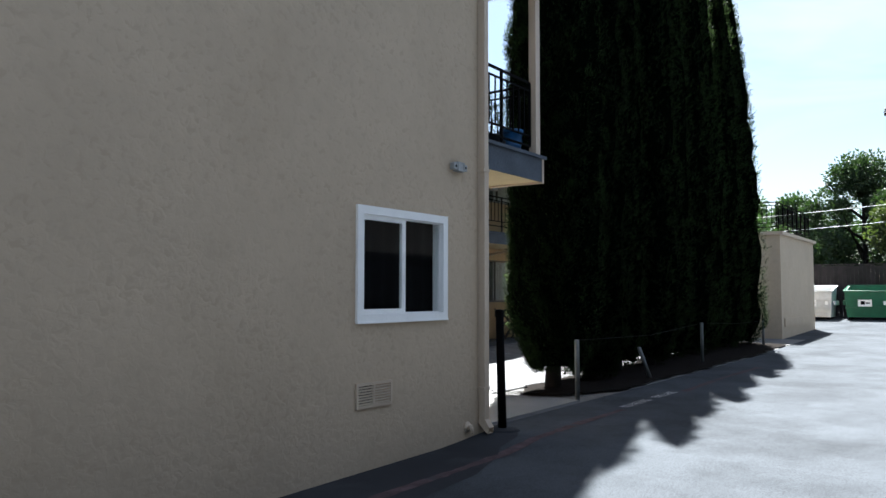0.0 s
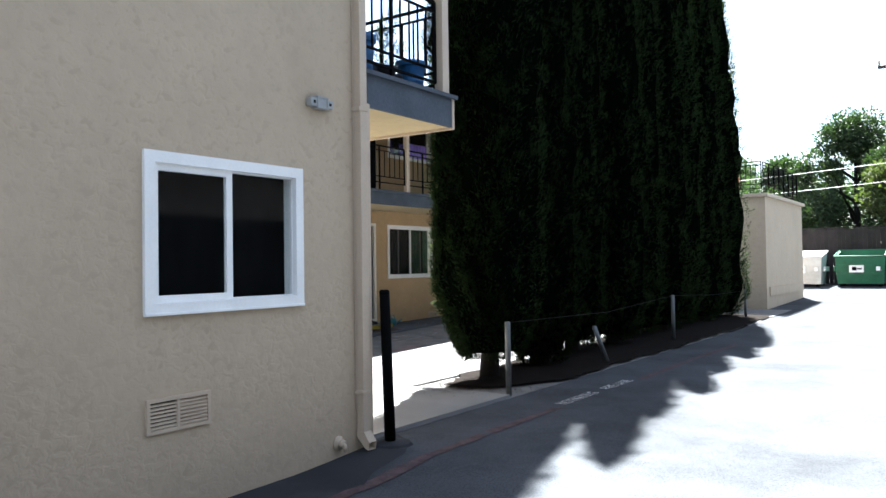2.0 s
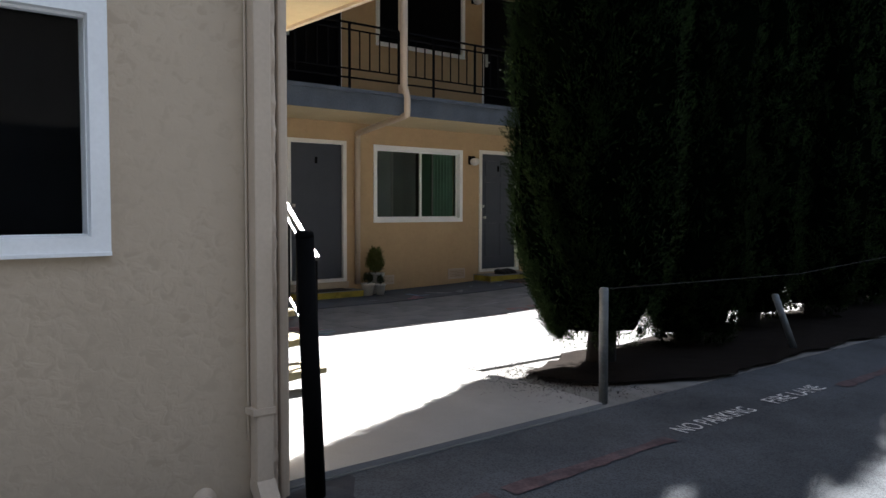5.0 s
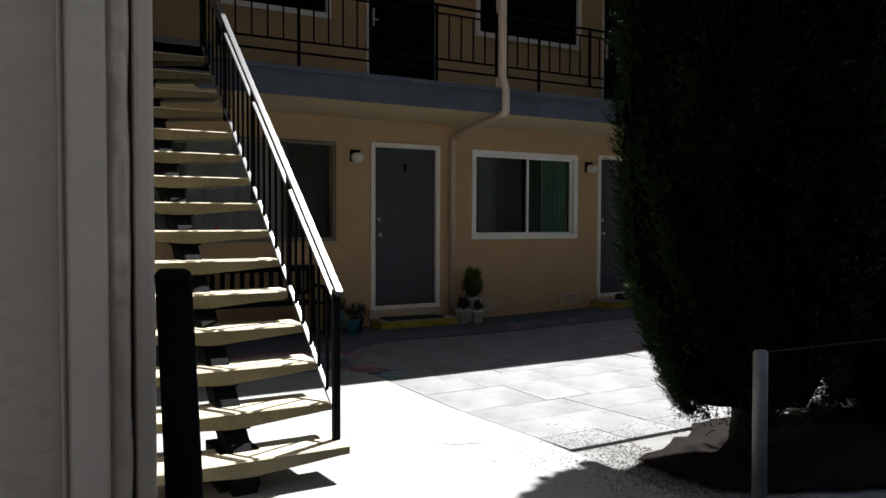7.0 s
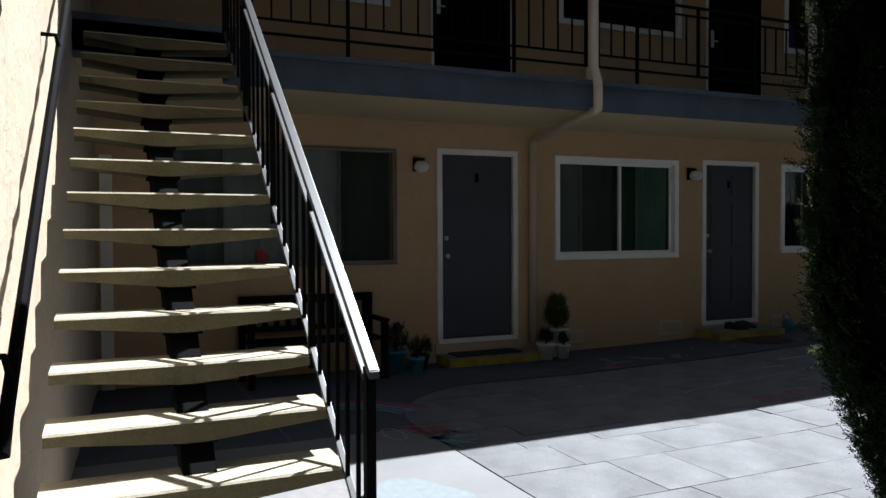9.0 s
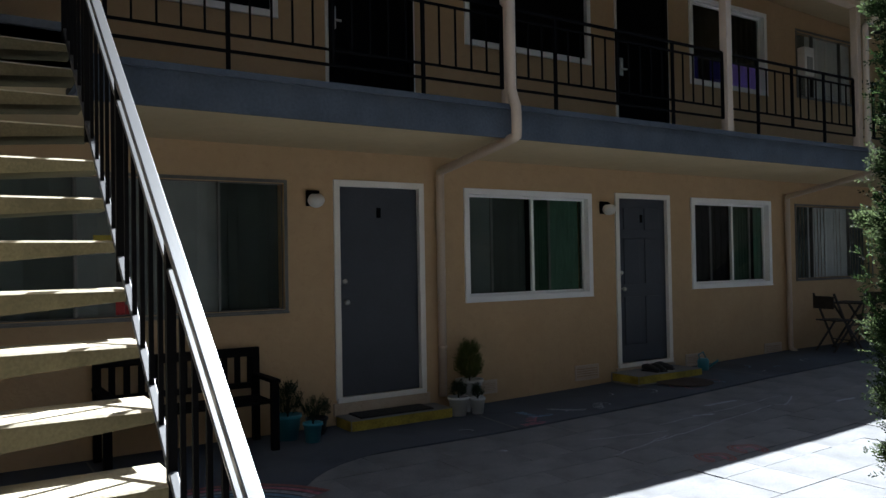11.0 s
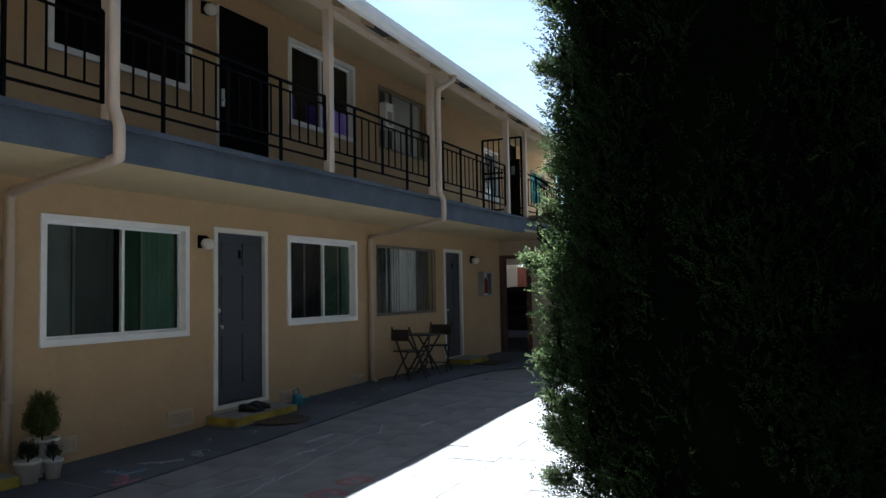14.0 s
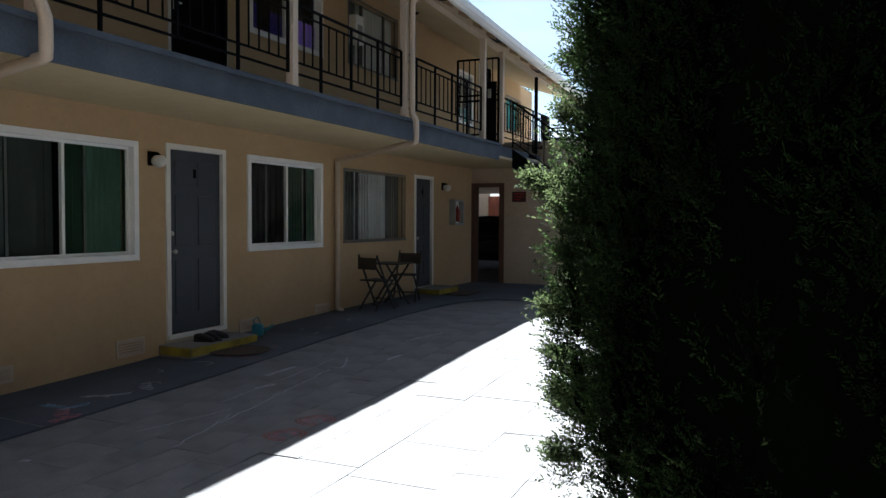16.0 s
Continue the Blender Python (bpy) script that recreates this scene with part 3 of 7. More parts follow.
solid("wing_balcony_trim", boxes((-6.78, WX - 0.05, 8.18, 8.215, 2.60, 2.69), (WX - 0.05, WX + 0.005, 8.18, 8.215, 2.60, 2.89), (-6.78, WX - 0.05, 8.185, 8.21, 2.695, 2.89)), BEIGE_PAINT, "pale painted edge board of the balcony", "trim", "structure")

# roof of the long wing, falling a little towards its far end
FALL = 0.034


def fallen(bm, over=-9.0):
    for v in bm.verts:
        if v.co.z > over:
            v.co.z -= FALL * (v.co.y - 15.0)
    return bm


def drawn(prof, y0, y1):
    """A profile of (x, z) rows drawn out along y."""
    bm = bmesh.new()
    ends = [[bm.verts.new((x, y, z)) for x, z in prof] for y in (y0, y1)]
    for k in range(len(prof)):
        bm.faces.new((ends[0][k], ends[0][(k + 1) % len(prof)], ends[1][(k + 1) % len(prof)], ends[1][k]))
    bm.faces.new(ends[0])
    bm.faces.new(ends[1][::-1])
    return bm


solid("roof", fallen(drawn([(-9.72, 4.74), (-9.72, 4.81), (-15.5, 6.79), (-19.6, 5.4), (-19.6, 5.3), (-15.5, 6.69), (F, 5.36)], WY - 0.1, 27.2)), STUCCO_SOFFIT, "low roof with a pale boarded underside", "roof", "structure")
solid("roof_beam", fallen(boxes((B - 0.06, B + 0.06, WY, 27.0, 4.675, 4.815))), BEIGE_PAINT, "beige painted roof beam on slender posts", "beam", "structure")
for k, y in enumerate(np.arange(7.4, 27.0, 0.61)):
    bm = drawn([(-9.90, 4.74), (-9.90, 4.795), (-9.735, 4.74), (-9.735, 4.655)], y, y + 0.045)
    solid("rafter_tail", fallen(bm), RAFTER, "faded brown rafter tail under the eaves", "rafter", "structure", group="rafter tails")
    if k % 4 == 1:
        # screened vent between two tails
        solid("eaves_vent", fallen(boxes((-9.90, -9.745, y + 0.08, y + 0.53, 4.728, 4.742))), FENCE_WOOD, "dark screened vent slot under the eaves", "vent", "structure", group="eaves vents")
# unseen corner added over the head of the stairs to shade the upper treads
solid("roof_shading_corner", boxes((-9.71, -9.06, WY - 0.1, 10.4, 4.92, 5.0)), STUCCO_SOFFIT, "unseen eaves corner added to shade the upper stairs", "roof", "structure")
# gutter: an open trough
solid("gutter", fallen(drawn([(x - 0.30, z - 0.07) for x, z in ((-9.42, 4.88), (-9.42, 4.76), (-9.39, 4.735), (-9.33, 4.735), (-9.29, 4.78), (-9.285, 4.87), (-9.30, 4.87), (-9.305, 4.785), (-9.335, 4.75), (-9.385, 4.75), (-9.405, 4.77), (-9.405, 4.88))], 10.42, 27.2)), WHITE_TRIM, "white painted eaves gutter", "gutter", "structure")

# ---- far wing ----
GX0, GX1, GZ1 = -11.53, -10.80, 2.20
solid("wall_north", holed_wall('y', NY, NY + 0.2, F, -5.1, -0.2, 3.05, [(GX0, GX1, -0.2, GZ1)]), STUCCO, "beige stucco wall of the low far wing with a passage", "wall", "structure")
solid("wall_north_end", boxes((-5.3, -5.1, NY + 0.2, 28.85, 0, 3.05), (-5.1, -5.07, NY + 0.3, 28.75, 0.42, 0.66)), STUCCO, "beige stucco end wall with a low raised band", "wall", "structure")
solid("parapet_cap", boxes((F, -5.02, NY - 0.08, NY + 0.26, 3.05, 3.14), (-5.36, -5.02, NY + 0.26, 28.93, 3.05, 3.14)), BEIGE_PAINT, "pale coping on the parapet", "coping", "structure")
solid("roof_deck", boxes((F, -5.3, NY + 0.2, 28.85, 2.68, 2.82)), CONCRETE, "roof deck over the far wing", "roof", "structure")
solid("wall_passage", boxes((-9.6, -9.4, NY + 0.2, 28.6, 0, 2.68), (-9.4, -5.3, 28.65, 28.85, 0, 2.68)), STUCCO, "plain wall inside the passage", "wall", "structure")

# ---- cypress row ----
def unit(a):
    return a / (np.linalg.norm(a, axis=-1, keepdims=True) + 1e-9)


def fronds(p, d, rng, twigs, length, width, reach=0.50):
    """Feathery sprays: at every p a stem along d with short twigs on both sides, each a slim pointed leaf of two triangles."""
    n = len(p)
    side = unit(np.cross(d, rng.normal(0, 1, (n, 3))))
    le = length * rng.uniform(0.6, 1.35, (n, 1))
    t = np.linspace(0.0, 0.92, twigs)
    sign = np.where(np.arange(twigs) % 2, 1.0, -1.0)
    sign[-1] = 0
    a = unit(d[:, None] * 0.8 + side[:, None] * (0.75 * sign)[None, :, None] + rng.normal(0, 0.22, (n, twigs, 3)))
    o = p[:, None] + d[:, None] * le[:, None] * t[None, :, None]
    tl = le[:, None] * (reach * (1 - 0.45 * t))[None, :, None] * rng.uniform(0.7, 1.3, (n, twigs, 1))
    s = unit(np.cross(a, rng.normal(0, 1, (n, twigs, 3)))) * width * rng.uniform(0.7, 1.3, (n, twigs, 1))
    v = np.stack([o, o + a * tl * 0.45 + s, o + a * tl, o + a * tl * 0.45 - s], 2).reshape(-1, 3)
    return v, np.arange(n * twigs * 4).reshape(-1, 4)


def blades(centres, axes, rng, per, length, width, spread):
    """Small pointed leaves: per blades at every centre, each two triangles, leaning about its axis."""
    n = len(centres) * per
    c = np.repeat(centres, per, 0) + rng.normal(0, length * 0.35, (n, 3))
    a = unit(np.repeat(axes, per, 0) + rng.normal(0, spread, (n, 3)))
    s = unit(np.cross(a, rng.normal(0, 1, (n, 3))))
    le = length * rng.uniform(0.55, 1.35, (n, 1))
    w = width * rng.uniform(0.6, 1.4, (n, 1))
    v = np.stack([c, c + a * le * 0.45 + s * w, c + a * le, c + a * le * 0.45 - s * w], 1).reshape(-1, 3)
    return v, np.arange(n * 4).reshape(-1, 4)


def crown_mesh(name, v, f, mats, index):
    me = bpy.data.meshes.new(name)
    me.vertices.add(len(v))
    me.vertices.foreach_set("co", v.astype(np.float32).ravel())
    me.loops.add(f.size)
    me.loops.foreach_set("vertex_index", f.astype(np.int32).ravel())
    me.polygons.add(len(f))
    me.polygons.foreach_set("loop_start", np.arange(0, f.size, 4, dtype=np.int32))
    me.polygons.foreach_set("material_index", index.astype(np.int32))
    for m in mats:
        me.materials.append(m)
    me.update()
    me.validate()
    return me


FOOT = [0.10, 0.32]


def column(s):
    """Half-width of the column from its foot (0) to its tip (1)."""
    return np.clip(s / FOOT[0] + FOOT[1], 0, 1) ** 0.6 * np.clip((1 - s) / 0.62, 0, 1) ** 0.62


def furrow(a, z, seed):
    """Upright ridges and clefts round the column, from -1 to 1."""
    w = np.sin(6 * a + 1.8 * np.sin(1.3 * z + seed)) * 0.5 + np.sin(9 * a + 2.6 * np.sin(1.7 * z + 2 * seed)) * np.cos(2.2 * z + 3 * a + seed) * 0.5 + np.sin(17 * a - 5 * z) * 0.25
    return np.clip(w, -1, 1)


def lumps(a, z, seed):
    """Where the sprays stand thick (towards 1) and where the dark inside shows between them (towards -1)."""
    w = np.sin(5 * a + 2.2 * np.sin(2.3 * z + seed)) * 0.5 + np.sin(6.5 * z + 3 * np.sin(3 * a + seed)) * 0.45 + np.sin(13 * a + 8 * z + seed) * 0.35
    return np.clip(w, -1, 1)


def cypress(x, y, height, radius, seed, plumes, per, twigs, size, width, fuzz, shift=(0, 0), squash=1.0, bias=1.3, shoots=()):
    rng = np.random.default_rng(seed)
    base = gz(y) + 0.02
    FOOT[:] = (0.10, 0.32) if bias > 1.5 else (0.085, 0.36)
    ridge_depth = 0.11 if bias > 1.5 else 0.22
    reach = 0.30 if bias > 1.5 else 0.50
    th = thing("cypress_tree", (x, y, base), "tall columnar dark green cypress in the planting strip", "tree", "row of cypresses")
    bm = tube([(0, 0, -0.05), (0.02, 0, 0.5), (shift[0] * 0.5, 0.03 + shift[1] * 0.5, 1.5), (shift[0], shift[1], height * 0.8)], [0.13, 0.105, 0.10, 0.03], 10)
    for k in range(5):
        a = k * 1.26 + seed
        tube([(0, 0, 0.35 + 0.1 * k), (0.20 * math.cos(a), 0.20 * math.sin(a), 0.8 + 0.1 * k), (0.33 * math.cos(a), 0.33 * math.sin(a), 2.2)], [0.05, 0.035, 0.02], 6, bm=bm)
    trunk = new("trunk", mesh_of("trunk", bm, BARK, smooth=True))
    trunk.parent = th
    vs, fs, mi, n0 = [], [], [], 0
    z0 = 0.24 if bias > 1.5 else float(rng.uniform(-0.02, 0.06))
    # the dense twigs inside, a ridged column; near-black colour stands for inner shade
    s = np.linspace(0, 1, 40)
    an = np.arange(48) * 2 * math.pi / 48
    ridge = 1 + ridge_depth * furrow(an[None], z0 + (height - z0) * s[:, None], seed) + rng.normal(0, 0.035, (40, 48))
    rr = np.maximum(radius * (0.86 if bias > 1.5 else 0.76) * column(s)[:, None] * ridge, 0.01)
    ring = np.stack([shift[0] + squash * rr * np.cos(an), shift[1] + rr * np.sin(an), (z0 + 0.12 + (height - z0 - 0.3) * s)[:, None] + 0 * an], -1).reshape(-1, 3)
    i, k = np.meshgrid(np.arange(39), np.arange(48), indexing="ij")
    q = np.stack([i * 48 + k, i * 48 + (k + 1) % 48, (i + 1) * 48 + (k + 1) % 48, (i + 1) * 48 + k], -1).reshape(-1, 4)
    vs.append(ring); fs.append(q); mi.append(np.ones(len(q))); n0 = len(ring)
    # upright plumes all over it, thickest low down where the eye passes
    ps = rng.uniform(0, 1, plumes) ** bias * 0.97
    if bias > 1.5:
        ps = np.where(rng.uniform(0, 1, plumes) < 0.76, rng.uniform(0, 0.42, plumes), rng.uniform(0.38, 0.97, plumes))
    pa = rng.uniform(0, 2 * math.pi, plumes)
    if bias > 1.5:
        pa = np.where(rng.uniform(0, 1, plumes) < 0.65, rng.uniform(2.5, 5.6, plumes), pa)
    keep = rng.uniform(0, 1, plumes) < np.where((pa > 2.3) & (pa < 3.9) & (bias > 1.5), 1.0, np.clip(0.55 + 0.9 * lumps(pa, z0 + (height - z0) * ps, seed), 0.10, 1))
    ps, pa = ps[keep], pa[keep]
    plumes = len(ps)
    pl = rng.uniform(0.12, 0.24 if bias > 1.5 else 0.30, plumes) * np.where(ps < 0.03, 0.6, 1)
    pr = rng.uniform(0.05, 0.09, plumes)
    depth = (0.90 if bias > 1.5 else 0.83) * (1 + ridge_depth * furrow(pa, z0 + (height - z0) * ps, seed)) * (1 - 0.08 * np.clip(1 - ps / 0.08, 0, 1)) + rng.uniform(-0.03, 0.03 if bias > 1.5 else 0.05, plumes)
    R = radius * column(ps) * depth
    foot = np.stack([shift[0] + squash * R * np.cos(pa), shift[1] + R * np.sin(pa), z0 + (height - z0 - 0.5) * ps], 1)
    lean = rng.uniform(0.0, 0.22 if bias > 1.5 else 0.34, plumes) * (1 - 0.5 * ps)
    axis = unit(np.stack([lean * np.cos(pa) + rng.normal(0, 0.15, plumes), lean * np.sin(pa) + rng.normal(0, 0.15, plumes), np.ones(plumes)], 1))
    # the dense heart of every plume, a slim spindle in the same shade colour
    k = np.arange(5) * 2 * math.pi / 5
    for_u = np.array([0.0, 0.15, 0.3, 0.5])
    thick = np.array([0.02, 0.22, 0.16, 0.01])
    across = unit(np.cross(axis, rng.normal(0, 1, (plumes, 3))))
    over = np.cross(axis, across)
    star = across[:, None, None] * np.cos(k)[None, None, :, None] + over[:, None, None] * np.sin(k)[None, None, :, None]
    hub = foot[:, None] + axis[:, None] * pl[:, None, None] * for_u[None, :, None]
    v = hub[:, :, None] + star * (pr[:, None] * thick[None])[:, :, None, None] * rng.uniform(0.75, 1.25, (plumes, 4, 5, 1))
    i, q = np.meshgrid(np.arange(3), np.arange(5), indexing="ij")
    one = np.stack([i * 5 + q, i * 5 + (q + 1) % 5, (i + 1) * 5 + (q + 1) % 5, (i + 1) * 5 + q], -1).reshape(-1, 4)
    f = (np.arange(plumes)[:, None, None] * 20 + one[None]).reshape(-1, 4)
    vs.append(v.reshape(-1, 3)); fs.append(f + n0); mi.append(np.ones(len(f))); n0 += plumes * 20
    m = plumes * per
    j = np.repeat(np.arange(plumes), per)
    u = rng.uniform(-0.1, 1, m)
    b = pa[j] + rng.normal(0, 1.35, m)
    rad = np.stack([np.cos(b), np.sin(b), np.zeros(m)], 1)
    wide = pr[j] * np.clip(u / 0.25 + 0.6, 0, 1) * np.clip((1.04 - u) / 0.55, 0, 1) ** 0.7
    p = foot[j] + axis[j] * (pl[j] * u)[:, None] + rad * (wide * rng.uniform(0.35, 1.0, m))[:, None]
    d = unit(axis[j] * 0.8 + rad * (0.8 - 0.45 * u)[:, None] + rng.normal(0, 0.38, (m, 3)))
    v, f = fronds(p, d, rng, twigs, size, width, reach)
    vs.append(v); fs.append(f + n0); mi.append(np.zeros(len(f))); n0 += len(v)
    # short sprays evenly over the whole surface, so that no bare wood shows between the plumes
    n = fuzz
    a = rng.uniform(0, 2 * math.pi, n)
    low, high = (2.2, 5.9) if bias > 1.5 else (-2.2, 1.4)
    a = np.where(rng.uniform(0, 1, n) < 0.55, rng.uniform(low, high, n), a)
    s = rng.uniform(0, 1, n) ** (1.6 if bias > 1.5 else 1.25) * 0.98
    keep = rng.uniform(0, 1, n) < np.where((a > 2.3) & (a < 3.9) & (bias > 1.5), 1.0, np.clip(0.5 + 0.9 * lumps(a, z0 + (height - z0) * s, seed), 0.12, 1))
    a, s = a[keep], s[keep]
    n = len(a)
    rr = radius * column(s) * ((0.92 if bias > 1.5 else 0.84) * (1 + ridge_depth * furrow(a, z0 + (height - z0) * s, seed)) + rng.uniform(-0.06, 0.06, n))
    p = np.stack([shift[0] + squash * rr * np.cos(a), shift[1] + rr * np.sin(a), z0 + 0.05 + (height - z0 - 0.4) * s], 1)
    d = unit(np.stack([0.55 * np.cos(a), 0.55 * np.sin(a), rng.uniform(0.2, 1.0, n)], 1) + rng.normal(0, 0.3, (n, 3)))
    v, f = fronds(p, d, rng, twigs, size * (1.0 if bias > 1.5 else 1.25), width, reach)
    vs.append(v); fs.append(f + n0); mi.append(np.zeros(len(f))); n0 += len(v)
    # drooping skirt and stray sprays, on the near tree in the sunlit copy
    n = plumes * per // 26
    a = rng.uniform(0, 2 * math.pi, n); s = rng.uniform(0, 1, n) ** 2.2 * 0.9
    rr = radius * column(s) * rng.uniform(0.80, 0.95, n)
    p = np.stack([shift[0] + squash * rr * np.cos(a), shift[1] + rr * np.sin(a), z0 + (height - 0.6) * s], 1)
    d = unit(np.stack([np.cos(a), np.sin(a), rng.uniform(-0.2, 1.0, n)], 1) + rng.normal(0, 0.35, (n, 3)))
    v, f = fronds(p, d, rng, twigs, size, width, reach)
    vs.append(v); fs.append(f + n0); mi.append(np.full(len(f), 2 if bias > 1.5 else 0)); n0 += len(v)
    # a few longer shoots that stand out from the column, in the sunlit copy
    for a, z, long in shoots:
        n = int(2000 * long)
        r = radius * float(column(np.array([z / height]))[0]) * 0.9
        way = unit(np.array([[math.cos(a), math.sin(a), 0.45]]))
        u = rng.uniform(0, 1, (n, 1))
        p = np.array([[shift[0] + r * math.cos(a), shift[1] + r * math.sin(a), z]]) + way * long * u + rng.normal(0, 1, (n, 3)) * (0.045 * (1.1 - u))
        v, f = fronds(p, unit(way + rng.normal(0, 0.45, (n, 3))), rng, twigs, size * 0.9, width, reach)
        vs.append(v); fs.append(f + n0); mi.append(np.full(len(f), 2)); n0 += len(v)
    crown = new("crown", crown_mesh("crown", np.concatenate(vs), np.concatenate(fs), (CYPRESS, CYPRESS_CORE, CYPRESS_SUNLIT), np.concatenate(mi)))
    crown.parent = th
    return th


# x, y, height, radius, plumes, sprays a plume, twigs a spray, spray length, half width of a twig, short sprays
TREES = [(-5.50, 10.55, 12.2, 0.67, 2000, 26, 11, 0.050, 0.0025, 40000), (-5.52, 11.85, 12.6, 0.62, 1000, 20, 9, 0.062, 0.0038, 9000), (-5.72, 13.35, 12.0, 0.56, 800, 17, 8, 0.072, 0.0050, 8000), (-5.58, 14.60, 12.4, 0.60, 700, 14, 8, 0.080, 0.0058, 7000),
         (-5.74, 16.00, 11.8, 0.57, 560, 10, 6, 0.105, 0.009, 4000), (-5.62, 17.15, 11.3, 0.54, 520, 9, 6, 0.105, 0.010, 4000), (-5.74, 18.35, 10.6, 0.60, 520, 9, 6, 0.105, 0.010, 4000), (-5.62, 19.60, 10.0, 0.60, 520, 9, 6, 0.105, 0.010, 4000), (-5.66, 20.85, 9.5, 0.76, 560, 10, 6, 0.105, 0.010, 4000)]
for k, spec in enumerate(TREES):
    cypress(*spec[:4], 11 + k, *spec[4:], shift=(0.30, -0.45) if k == 0 else (0, 0), bias=1.75 if k == 0 else 1.3, shoots=((3.2, 1.50, 0.20), (3.3, 1.20, 0.14), (3.1, 1.05, 0.16), (3.35, 2.15, 0.10), (3.25, 1.35, 0.10), (3.4, 1.70, 0.09), (3.2, 1.85, 0.09), (3.35, 1.02, 0.10), (3.3, 0.85, 0.11), (3.15, 0.95, 0.12), (3.3, 2.4, 0.09), (3.4, 1.48, 0.09), (3.0, 1.25, 0.12)) if k == 0 else ())

# ---- windows and doors ----
def bar(a, b, w=0.018):
    return tube([a, b], w * 0.72, 4)


def frame_bm(x0, x1, h, w):
    """A rectangular frame of bar width w in the plane across x."""
    a, b, c, d = h
    return boxes((x0, x1, a, b, d - w, d), (x0, x1, a, b, c, c + w), (x0, x1, a, a + w, c + w, d - w), (x0, x1, b - w, b, c + w, d - w))


def slats(parent, x, y0, y1, z0, z1, mat, n, seed=0):
    rng = random.Random(seed)
    step = (y1 - y0) / n
    for k in range(n):
        y = y0 + (k + 0.5) * step
        t = rng.uniform(-0.012, 0.012)
        bm = bmesh.new()
        v = [bm.verts.new(p) for p in ((x + t, y - step * 0.52, z0), (x - t, y + step * 0.52, z0), (x - t, y + step * 0.52, z1), (x + t, y - step * 0.52, z1))]
        bm.faces.new(v)
        r = bmesh.ops.extrude_face_region(bm, geom=bm.faces[:])
        bmesh.ops.translate(bm, vec=(-0.004, 0, 0), verts=[q for q in r["geom"] if isinstance(q, bmesh.types.BMVert)])
        part("blind_slat", bm, mat, parent)


def window(number, front, h, label, style="white", mullions=(0.5,), dress=(), screen=False, stiles=()):
    """A sliding window in the wall at x = front: trim, sash bars, panes and what hangs behind them."""
    y0, y1, z0, z1 = h
    ob = thing(f"window_{number}", (front, (y0 + y1) / 2, z0), label, "window", kind="structure")
    white = style == "white"
    trim = WHITE_TRIM if white else ALU
    w = (0.068 if number == 1 else 0.062) if white else 0.03
    part("window_frame", frame_bm(front - 0.10, front + (0.024 if white else 0.008), h, w), trim, ob)
    part("window_sill", boxes((front + 0.001, front + 0.032, y0 - 0.001, y1 + 0.001, z0 - 0.004, z0 + 0.012), bevel=0.003), trim, ob)
    cuts = [y0 + w] + [y0 + m * (y1 - y0) for m in mullions] + [y1 - w]
    for k, (a, b) in enumerate(zip(cuts, cuts[1:])):
        back = (0.008 if number == 1 else 0.045) + 0.022 * (k % 2)
        wide = (0.046, 0.014)[k % 2] if number == 1 else (0.032 if white else 0.018)
        sash = part("sash", frame_bm(front - back - 0.018, front - back + 0.010, (a - 0.012, b + 0.012, z0 + w - 0.004, z1 - w + 0.004), wide), trim, ob)
        pane = part("pane", boxes((front - back - 0.006, front - back, a + 0.016, b - 0.016, z0 + w + 0.024, z1 - w - 0.024)), GLASS, sash)
        pane.visible_shadow = False
    for kind, a, b, c, d in dress:
        ya, yb, za, zb = y0 + a * (y1 - y0), y0 + b * (y1 - y0), z0 + c * (z1 - z0), z0 + d * (z1 - z0)
        x = front - (0.078 if kind == "violet" else 0.095 if kind == "indigo" else 0.115)
        if kind in ("blind", "dim", "grey", "dusk"):
            slats(ob, x, ya, yb, za, zb, {"blind": BLIND, "dim": DARK_BLIND, "grey": GREY_BLIND, "dusk": DUSK_BLIND}[kind], max(3, int((yb - ya) / 0.085)), number)
        else:
            bm = bmesh.new()
            n = 24
            lo, hi = [], []
            for k in range(n + 1):
                y = ya + (yb - ya) * k / n
                dx = 0.012 * math.sin(k * 1.7)
                lo.append(bm.verts.new((x + dx, y, za)))
                hi.append(bm.verts.new((x + dx, y, zb)))
            for k in range(n):
                bm.faces.new((lo[k], lo[k + 1], hi[k + 1], hi[k]))
            # black sheets stand for the unlit room, aqua ones for a painted reflection
            part("curtain", bm, {"violet": VIOLET, "green": GREEN_CURTAIN, "black": SCREEN_BLACK, "deep": DEEP_GREEN, "indigo": INDIGO, "aqua": AQUA}[kind], ob, smooth=True)
    for m in stiles:
        y = y0 + m * (y1 - y0)
        part("sash_stile", boxes((front - 0.098, front - 0.088, y - 0.016, y + 0.016, z0 + w, z1 - w), bevel=0.002), ALU, ob, "thin grey stile of the inner sash")
    if screen:
        part("insect_screen", boxes((front - 0.03, front - 0.026, y0 + w, y1 - w, z0 + w, z1 - w)), SCREEN_BLACK, ob)
    return ob


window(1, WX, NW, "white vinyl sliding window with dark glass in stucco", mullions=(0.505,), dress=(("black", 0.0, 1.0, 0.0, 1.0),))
window(2, F, W1, "weathered aluminium window with pale vertical blinds behind", "alu", (0.25, 0.74), dress=(("dim", 0.02, 0.25, 0.02, 0.98), ("grey", 0.25, 0.74, 0.02, 0.98), ("dusk", 0.74, 0.98, 0.02, 0.98)))
